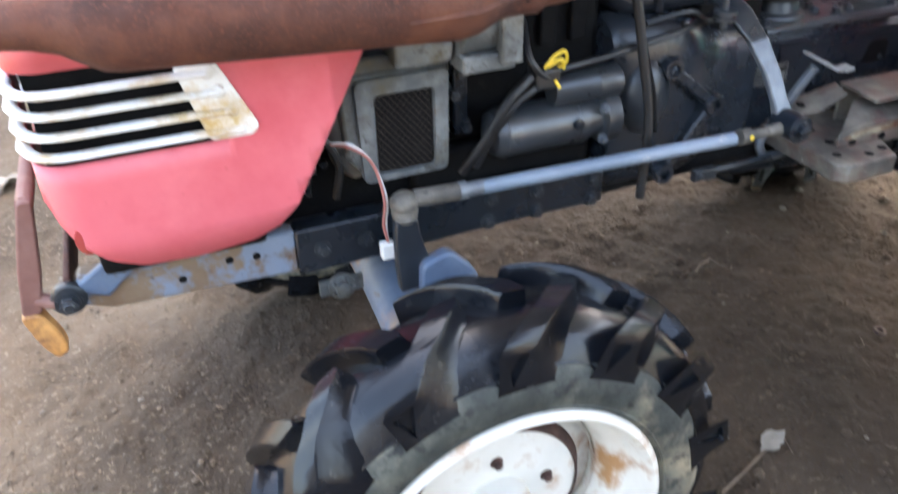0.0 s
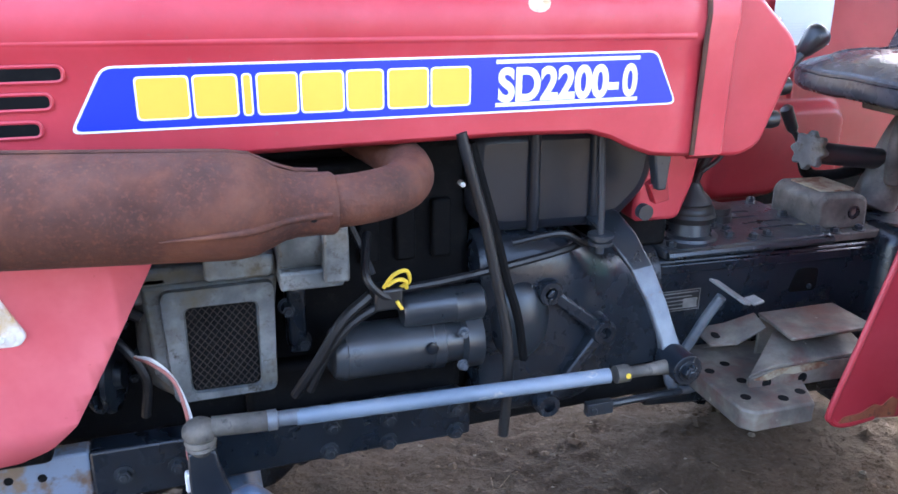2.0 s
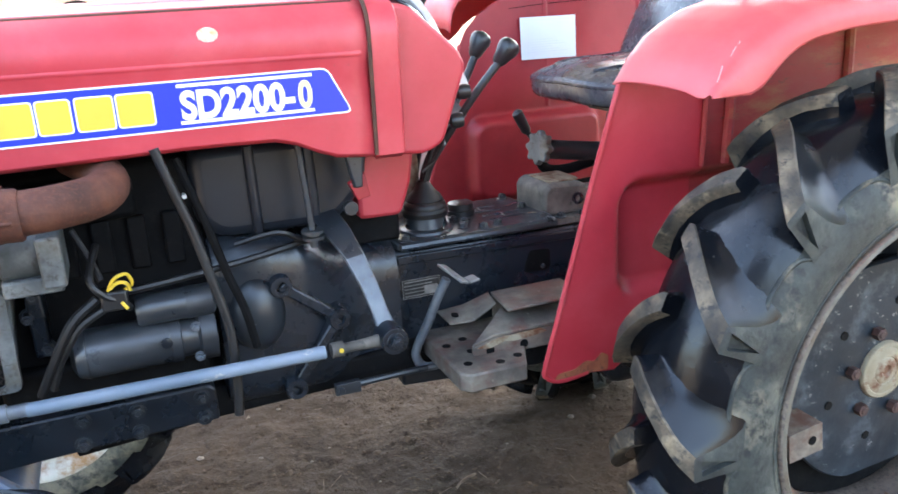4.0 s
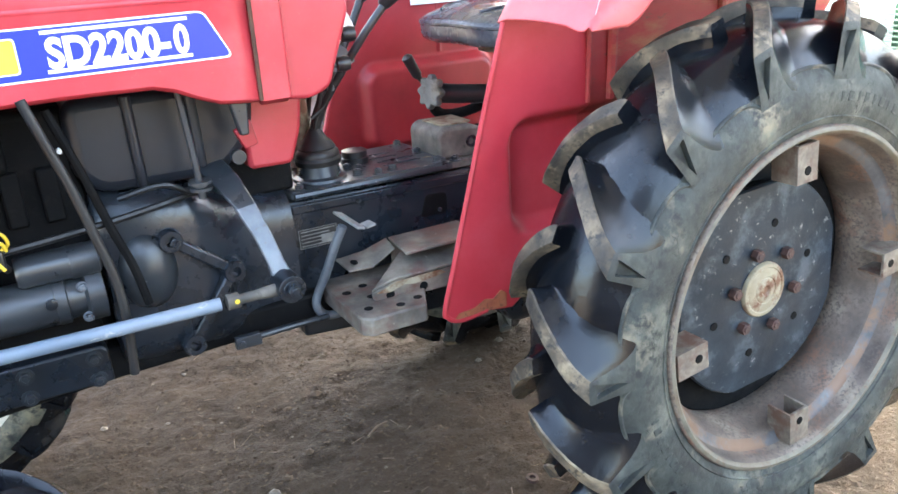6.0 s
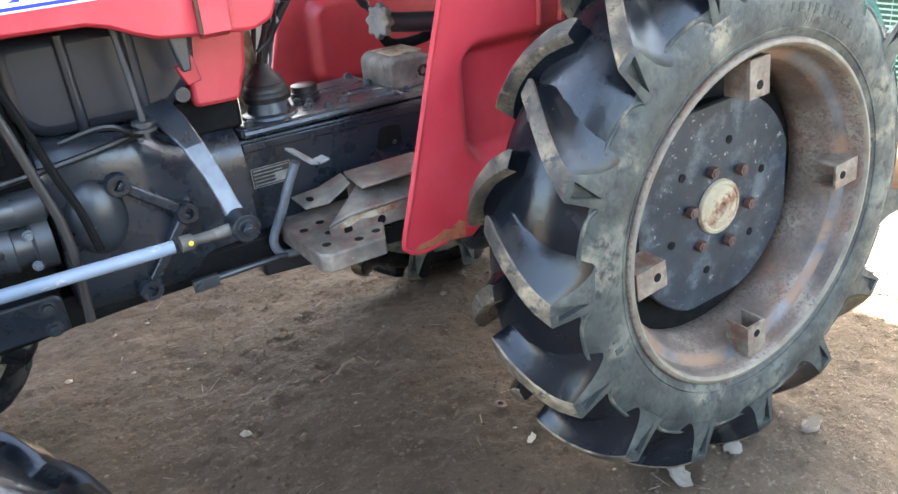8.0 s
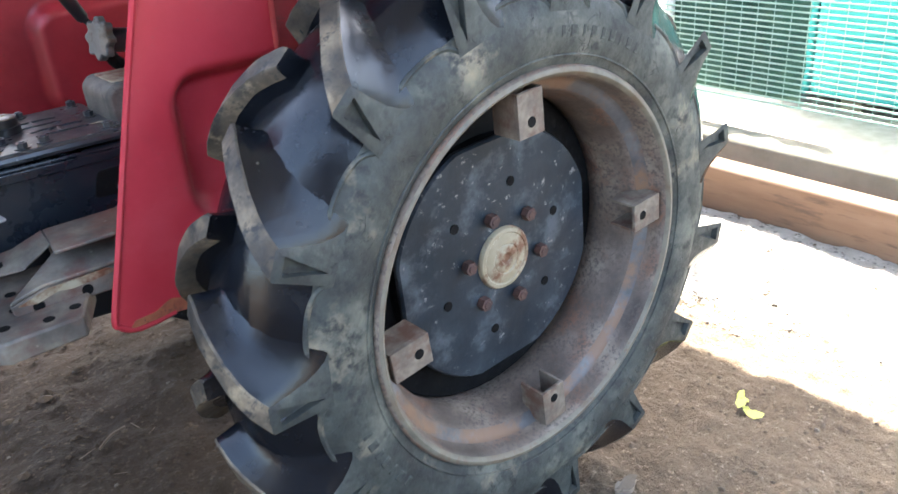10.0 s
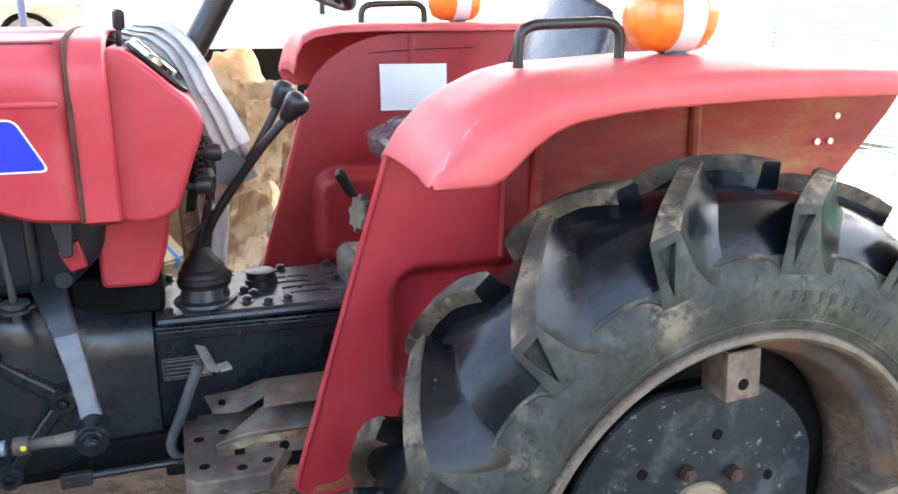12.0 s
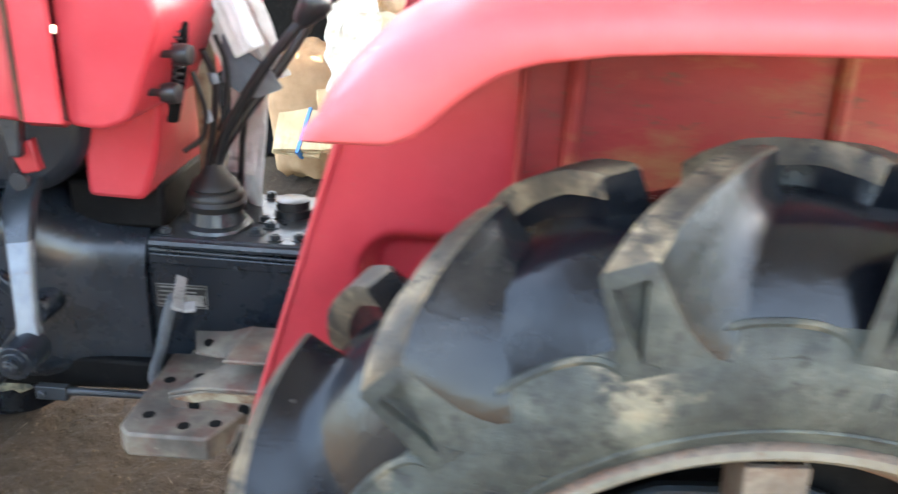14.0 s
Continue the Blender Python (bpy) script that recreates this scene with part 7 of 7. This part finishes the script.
        sec = [(0.318, t - 0.016), (0.326, t - 0.006), (0.345, t - 0.001), (0.40, t + 0.001), (0.46, t), (0.510, t - 0.003), (0.540, t - 0.010 - 0.02 * d), (0.558, t - 0.15 * d - 0.008), (0.567, t - 0.38 * d), (0.572, t - 0.65 * d), (0.574, v + 0.06 * d), (0.572, v)]
        sec[0] = (0.318, max(sec[0][1], min(t - 0.002, v)))
        loops.append([(x, sgn * y, z) for y, z in sec])
    rings(bm, loops, closed=False)
    part("top_shell", bm, RED_SHELL, fen, "red fender top with a rounded front", solid=0.003, sharp=50)
    if sgn < 0:
        bm = BM()
        hose(bm, [(-0.399, -0.5650, 1.098), (-0.3965, -0.5657, 1.107), (-0.3935, -0.566, 1.115), (-0.388, -0.565, 1.128)], 0.0011, 6, flat=0.4)
        hose(bm, [(-0.372, -0.5625, 1.140), (-0.366, -0.5612, 1.1475), (-0.36, -0.5595, 1.153)], 0.0008, 6, flat=0.4)
        hose(bm, [(-0.356, -0.559, 1.156), (-0.351, -0.557, 1.160)], 0.0007, 6, flat=0.4)
        hose(bm, [(-0.4095, -0.572, 1.086), (-0.4085, -0.568, 1.088), (-0.402, -0.573, 1.0845), (-0.394, -0.5735, 1.0838)], 0.0014, 6, flat=0.6)
        part("scratch", bm, CHIP, fen, "chipped paint scratch")
        # white discs paint the daylight in the bolt holes
        for x, z in ((0.361, 1.073), (0.398, 1.116), (0.389, 1.073), (0.289, 1.016)):
            bm = BM()
            cyl(bm, (x, -0.3368, z), (x, -0.3372, z), 0.006, seg=12)
            part("bolt_hole", bm, LAMP_WHITE, fen, "bolt hole with its daylight painted as a white disc")
    # grab handle
    bm = BM()
    hose(bm, [(-0.254, sgn * 0.45, 1.215), (-0.254, sgn * 0.45, 1.250), (-0.246, sgn * 0.45, 1.264), (-0.228, sgn * 0.45, 1.2705), (-0.178, sgn * 0.45, 1.2725), (-0.128, sgn * 0.45, 1.2735), (-0.110, sgn * 0.45, 1.267), (-0.103, sgn * 0.45, 1.253), (-0.103, sgn * 0.45, 1.222)], 0.0075, 12, steps=4)
    part("grab_handle", bm, PLASTIC, fen, "black steel grab handle")
    # side lamp
    lx, ly, lz = -0.018, sgn * 0.45, 1.282
    bm = BM()
    cyl(bm, (lx, ly, 1.226), (lx, ly, 1.243), 0.022, 0.018, seg=20)
    lamp = part("lamp_foot", bm, PLASTIC, fen)
    bm = BM()
    spin(bm, (lx - 0.018, ly, lz), (-1, 0, 0), [(0, 0.049), (0.008, 0.049), (0.030, 0.046), (0.044, 0.038), (0.052, 0.02), (0.054, 0.004)], 32)
    part("front_lens", bm, AMBER, fen, "amber front lens")
    bm = BM()
    spin(bm, (lx - 0.018, ly, lz), (1, 0, 0), [(0, 0.051), (0.036, 0.051)], 32)
    part("lamp_body", bm, LAMP_WHITE, fen, "white lamp body")
    bm = BM()
    spin(bm, (lx + 0.018, ly, lz), (1, 0, 0), [(0, 0.049), (0.014, 0.048), (0.026, 0.040), (0.032, 0.02), (0.033, 0.004)], 32)
    part("rear_lens", bm, AMBER, fen, "amber rear lens")
    return fen


fender(-1)
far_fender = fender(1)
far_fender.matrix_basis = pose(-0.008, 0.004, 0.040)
bm = BM()
prism(bm, [(-0.252, 1.080), (-0.096, 1.078), (-0.098, 1.181), (-0.254, 1.182)], 0.3235, 0.3245)
notice = T("paper_notice", bm, PAPER, "white printed paper stuck inside the far fender")
for i in range(6):
    bm = BM()
    box(bm, -0.235, -0.125 - 0.02 * (i % 3), 0.3225, 0.3232, 1.096 + i * 0.006, 1.098 + i * 0.006)
    part("print_line", bm, PRINT, notice)
bm = BM()
hose(bm, [(-0.27, 0.3295, 1.165), (-0.16, 0.331, 1.172), (-0.02, 0.331, 1.175)], 0.0008, 6)
part("crack", bm, BLACK, far_fender, "dark crack in the paint")


# --- loose things on the far step and over the dashboard
def crumpled(name, m, w, h, seed, mat, label, category, amp=0.03, fold=5.0, n=34, group=""):
    """A creased sheet: sharp folds from ridged noise."""
    bm = BM()

    def f(u, v):
        x, y = (u - 0.5) * w, (v - 0.5) * h
        p = Vector((x * fold * 2 + seed, y * fold * 1.4, seed * 0.7))
        d = amp * (1.6 * abs(noise.noise(p)) + 0.7 * abs(noise.noise(p * 2.3)) - 0.4) + amp * 1.2 * math.sin(x / w * 3 + seed)
        e = 0.12 * w * noise.noise(Vector((seed, y * 6, 3))) * (abs(u - 0.5) * 2) ** 2
        g = 0.12 * h * noise.noise(Vector((x * 8, seed, 9))) * (abs(v - 0.5) * 2) ** 2
        return (x + e, d, y + g)

    grid(bm, n, n, f)
    return tagged(part(name, bm, mat, place=m, solid=0.0015, sharp=25), label, category, group=group)


def folded(name, m, w, h, seed, mat, label, category, amp=0.03, creases=5, n=40, group=""):
    """A stiff sheet with a few straight sharp creases and torn, uneven edges."""
    bm = BM()
    r = random.Random(seed)
    lines = [(r.uniform(0, math.pi), r.uniform(-0.4, 0.4), r.uniform(0.35, 1.0) * r.choice((-1, 1))) for _ in range(creases)]

    def f(u, v):
        x, y = u - 0.5, v - 0.5
        d = sum(amp * k * (abs(x * math.cos(a) + y * math.sin(a) - o) - 0.25) for a, o, k in lines)
        d += 0.050 * abs(noise.noise(Vector((x * w * 11 + seed, y * h * 8, 2)))) + 0.018 * abs(noise.noise(Vector((x * w * 38 + seed, y * h * 30, 5))))
        e = 0.10 * w * noise.noise(Vector((seed, y * 5, 3))) * (abs(x) * 2) ** 3
        g = 0.05 * h * noise.noise(Vector((x * 3, seed, 9))) * (abs(y) * 2) ** 3
        return (x * w + e, d, y * h + g)

    grid(bm, n, n, f)
    return tagged(part(name, bm, mat, place=m, solid=0.0015, sharp=16), label, category, group=group)


K = "sacks and paper heaped beyond the tractor"
sack(-0.42, 2.74, 0.50, 4, (0.20, 0.15, 0.62), KRAFT, "tall slumped brown paper sack", 3.0, "paper_sack")
sack(-0.74, 2.78, 0.46, -8, (0.20, 0.14, 0.60), KRAFT, "slumped brown paper sack", 13.0, "paper_sack")
sack(-1.13, 2.80, 0.30, 12, (0.22, 0.15, 0.36), KRAFT, "low slumped brown paper sack", 17.0, "paper_sack")
folded("kraft_paper", pose(-0.31, 2.52, 0.60, 4, 6, -10), 0.30, 0.80, 11, KRAFT, "large creased sheet of brown kraft paper", "paper", 0.14, 8, group=K)
folded("kraft_paper", pose(-0.60, 2.55, 0.78, 5, -8, 14), 0.34, 0.52, 23, KRAFT, "large creased sheet of brown kraft paper", "paper", 0.14, 9, group=K)
folded("kraft_paper", pose(-0.53, 2.40, 0.24, -14, 34, 6), 0.17, 0.50, 42, KRAFT, "crumpled strip of brown kraft paper", "paper", 0.10, 8, group=K)
folded("kraft_paper", pose(-0.34, 2.30, 0.34, -22, -12, 14), 0.26, 0.34, 57, KRAFT, "crumpled piece of brown kraft paper", "paper", 0.20, 11, group=K)
folded("kraft_paper", pose(-0.45, 2.24, 0.20, -48, 16, -20), 0.28, 0.28, 63, KRAFT, "crumpled piece of brown kraft paper", "paper", 0.20, 11, group=K)
folded("cream_sheet", pose(-0.55, 2.44, 0.56, -3, 4, 6), 0.20, 0.50, 91, CREAM_CLOTH, "white cloth sheet hanging over the heap", "cloth", 0.07, 5, group=K)
folded("cream_sheet", pose(-0.86, 2.46, 0.72, -5, -8, -12), 0.30, 0.40, 97, CREAM_CLOTH, "white woven cloth spread over the heap", "cloth", 0.09, 7, group=K)
folded("kraft_paper", pose(-0.30, 2.42, 0.70, 2, 5, -18), 0.16, 0.44, 105, KRAFT, "creased brown paper hanging beside the heap", "paper", 0.07, 5, group=K)
# a tote bag with two straps
tote = sack(-0.70, 2.52, 0.66, 6, (0.13, 0.09, 0.20), SACK, "cream woven tote bag on the heap", 21.0, "tote_bag")
for pts in ([(-0.095, -0.09, 0.16), (-0.085, -0.13, 0.02), (-0.02, -0.145, -0.09), (0.06, -0.13, -0.02), (0.10, -0.10, 0.15)], [(0.115, -0.07, 0.14), (0.125, -0.11, -0.06), (0.115, -0.12, -0.30)]):
    bm = BM()
    hose(bm, pts, 0.011, 8, flat=0.3)
    part("strap", bm, CREAM_CLOTH, tote, "pale woven strap")


def carton(x, y, z, turn, tilt, w, h, d, seed):
    """A flattened carton with sprung flaps, a blue band round it."""
    bm = BM()
    rnd = random.Random(seed)
    for i in range(3):
        o = i * d / 3
        k = rnd.uniform(-0.03, 0.03)
        prism(bm, [(-w / 2 + k, -h / 2), (w / 2 + k, -h / 2 + rnd.uniform(0, 0.03)), (w / 2 + rnd.uniform(-0.02, 0.02), h / 2), (k, h / 2 + rnd.uniform(0, 0.03)), (-w / 2, h / 2 - rnd.uniform(0, 0.04))], o, o + d / 3 - 0.006)
    thing = tagged(part("carton", bm, CARD, place=pose(x, y, z, tilt, 0, turn), bevel=0.002), "flattened tan cardboard cartons tied together", "carton", group="flattened cartons")
    bm = BM()
    box(bm, w * 0.10, w * 0.10 + 0.016, -0.004, d + 0.002, -h / 2 - 0.004, h / 2 + 0.01)
    part("band", bm, BLUE_BIT, thing, "blue plastic band")
    return thing


carton(-0.90, 2.40, 0.40, 22, -34, 0.22, 0.30, 0.07, 1)
carton(-1.13, 2.44, 0.32, -14, -40, 0.24, 0.22, 0.06, 2)
carton(-0.80, 2.34, 0.28, 38, -58, 0.20, 0.20, 0.05, 3)


def draped(path, width, direction, mat, label, seed, ripple=0.006, waves=3.2):
    """A towel laid over an edge, with folds that run down it."""
    line = smooth_path(path, 8)
    d = Vector(direction).normalized()
    bm = BM()

    def f(u, v):
        i = v * (len(line) - 1)
        a = min(int(i), len(line) - 2)
        p = line[a].lerp(line[a + 1], i - a)
        t = (line[a + 1] - line[a]).normalized()
        nrm = t.cross(d).normalized()
        wd = width * (0.75 + 0.35 * v + 0.15 * noise.noise(Vector((seed, v * 3, 0))))
        fold = math.sin((u + 0.12 * noise.noise(Vector((v * 3, seed, 1)))) * waves * 2 * math.pi)
        return p + d * (u - 0.5) * wd + nrm * (ripple * fold + 0.004 * noise.noise(Vector((u * 6, v * 9, seed))))

    grid(bm, 44, 50, f)
    return tagged(part("rag", bm, mat, solid=0.0025, sharp=60), label, "rag")


draped([(-0.765, 0.03, 1.262), (-0.715, 0.0, 1.250), (-0.680, -0.025, 1.212), (-0.654, -0.04, 1.150), (-0.632, -0.042, 1.095), (-0.618, -0.042, 1.060)], 0.105, (0.55, -0.55, 0.30), CLOTH, "grey-white striped towel draped over the dashboard", 2.0, 0.009, 4.6)
draped([(-0.700, 0.06, 1.215), (-0.668, 0.045, 1.180), (-0.632, 0.035, 1.120), (-0.605, 0.03, 1.05), (-0.595, 0.03, 1.015)], 0.07, (0.6, -0.4, 0.2), CLOTH, "pale rag hanging beside the steering column", 5.0, 0.007, 2.6)
crumpled("rag", pose(-0.645, 0.06, 0.92, 0, 4, 10), 0.06, 0.26, 28.0, CLOTH, "dirty strip of cloth hanging below the dashboard", "rag", 0.012, 14)
bm = BM()
rnd = random.Random(8)
for i in range(26):
    x, y = rnd.uniform(-0.56, -0.40), rnd.uniform(0.13, 0.24)
    a = rnd.uniform(0, 6.28)
    hose(bm, [(x, y, 0.655), (x + 0.03 * math.cos(a), y + 0.03 * math.sin(a), 0.672 + 0.03 * rnd.random()), (x + 0.06 * math.cos(a + 0.4), y + 0.06 * math.sin(a + 0.4), 0.66 + 0.03 * rnd.random())], 0.0012, 5, steps=3)
for i in range(160):
    x, y = rnd.uniform(-1.35, -0.35), rnd.uniform(1.3, 2.4)
    a, g = rnd.uniform(0, 6.28), ground_height(x, y)
    hose(bm, [(x, y, g + 0.004), (x + 0.05 * math.cos(a), y + 0.05 * math.sin(a), g + 0.012 + 0.02 * rnd.random()), (x + 0.10 * math.cos(a + 0.4), y + 0.10 * math.sin(a + 0.4), g + 0.006)], 0.0022, 5, steps=2)
tagged(part("straw", bm, HUBCAP), "loose dry straw on the far step and the earth", "straw", kind="stuff")

# dry stalks strewn on the earth
bm = BM()
rnd = random.Random(19)
for i in range(150):
    x, y = rnd.uniform(-1.9, 0.7), rnd.uniform(-0.95, 1.2)
    a, ln = rnd.uniform(0, 6.28), rnd.uniform(0.012, 0.05)
    g0, g1 = ground_height(x, y), ground_height(x + ln * math.cos(a), y + ln * math.sin(a))
    hose(bm, [(x, y, g0 + 0.003), (x + ln * math.cos(a), y + ln * math.sin(a), g1 + 0.004)], rnd.uniform(0.0007, 0.0016), 4, steps=1)
tagged(part("dry_stalks", bm, TWIG), "short dry stalks strewn on the earth", "stalks", kind="stuff")

# cables and tags hanging below the dashboard
for i, (pts, r) in enumerate((([(-0.655, -0.10, 1.075), (-0.645, -0.085, 1.03), (-0.655, -0.07, 0.97), (-0.672, -0.06, 0.90)], 0.005), ([(-0.660, -0.13, 1.05), (-0.650, -0.12, 1.00), (-0.660, -0.105, 0.955), (-0.690, -0.10, 0.93)], 0.004),
                            ([(-0.650, -0.06, 1.09), (-0.638, -0.055, 1.05), (-0.640, -0.05, 1.00), (-0.655, -0.05, 0.95)], 0.0035), ([(-0.66, 0.02, 1.05), (-0.64, 0.03, 0.98), (-0.65, 0.04, 0.90), (-0.66, 0.05, 0.82)], 0.005))):
    bm = BM()
    hose(bm, pts, r, 8)
    T("dash_cable", bm, BOOT, "black cable hanging below the dashboard")
bm = BM()
hose(bm, [(-0.664 + 0.006 * math.cos(0.9 * i), -0.170 + 0.006 * math.sin(0.9 * i), 1.108 - 0.0013 * i) for i in range(56)], 0.0016, 6, steps=1)
T("return_spring", bm, IRON_LIGHT, "coil spring beside the dashboard")
bm = BM()
prism(bm, rounded([(-0.668, 1.118), (-0.652, 1.118), (-0.657, 1.06), (-0.675, 0.985), (-0.690, 0.985), (-0.676, 1.06)], 0.004), -0.158, -0.150)
T("switch_bracket", bm, BLACK, "black bracket along the dashboard's edge", bevel=0.002)
for x, y, z in ((-0.648, -0.088, 1.035), (-0.652, -0.11, 0.985)):
    bm = BM()
    cyl(bm, (x, y, z + 0.008), (x + 0.004, y, z - 0.008), 0.0065, seg=14)
    T("cable_clip", bm, STEEL, "grey metal cable clip")
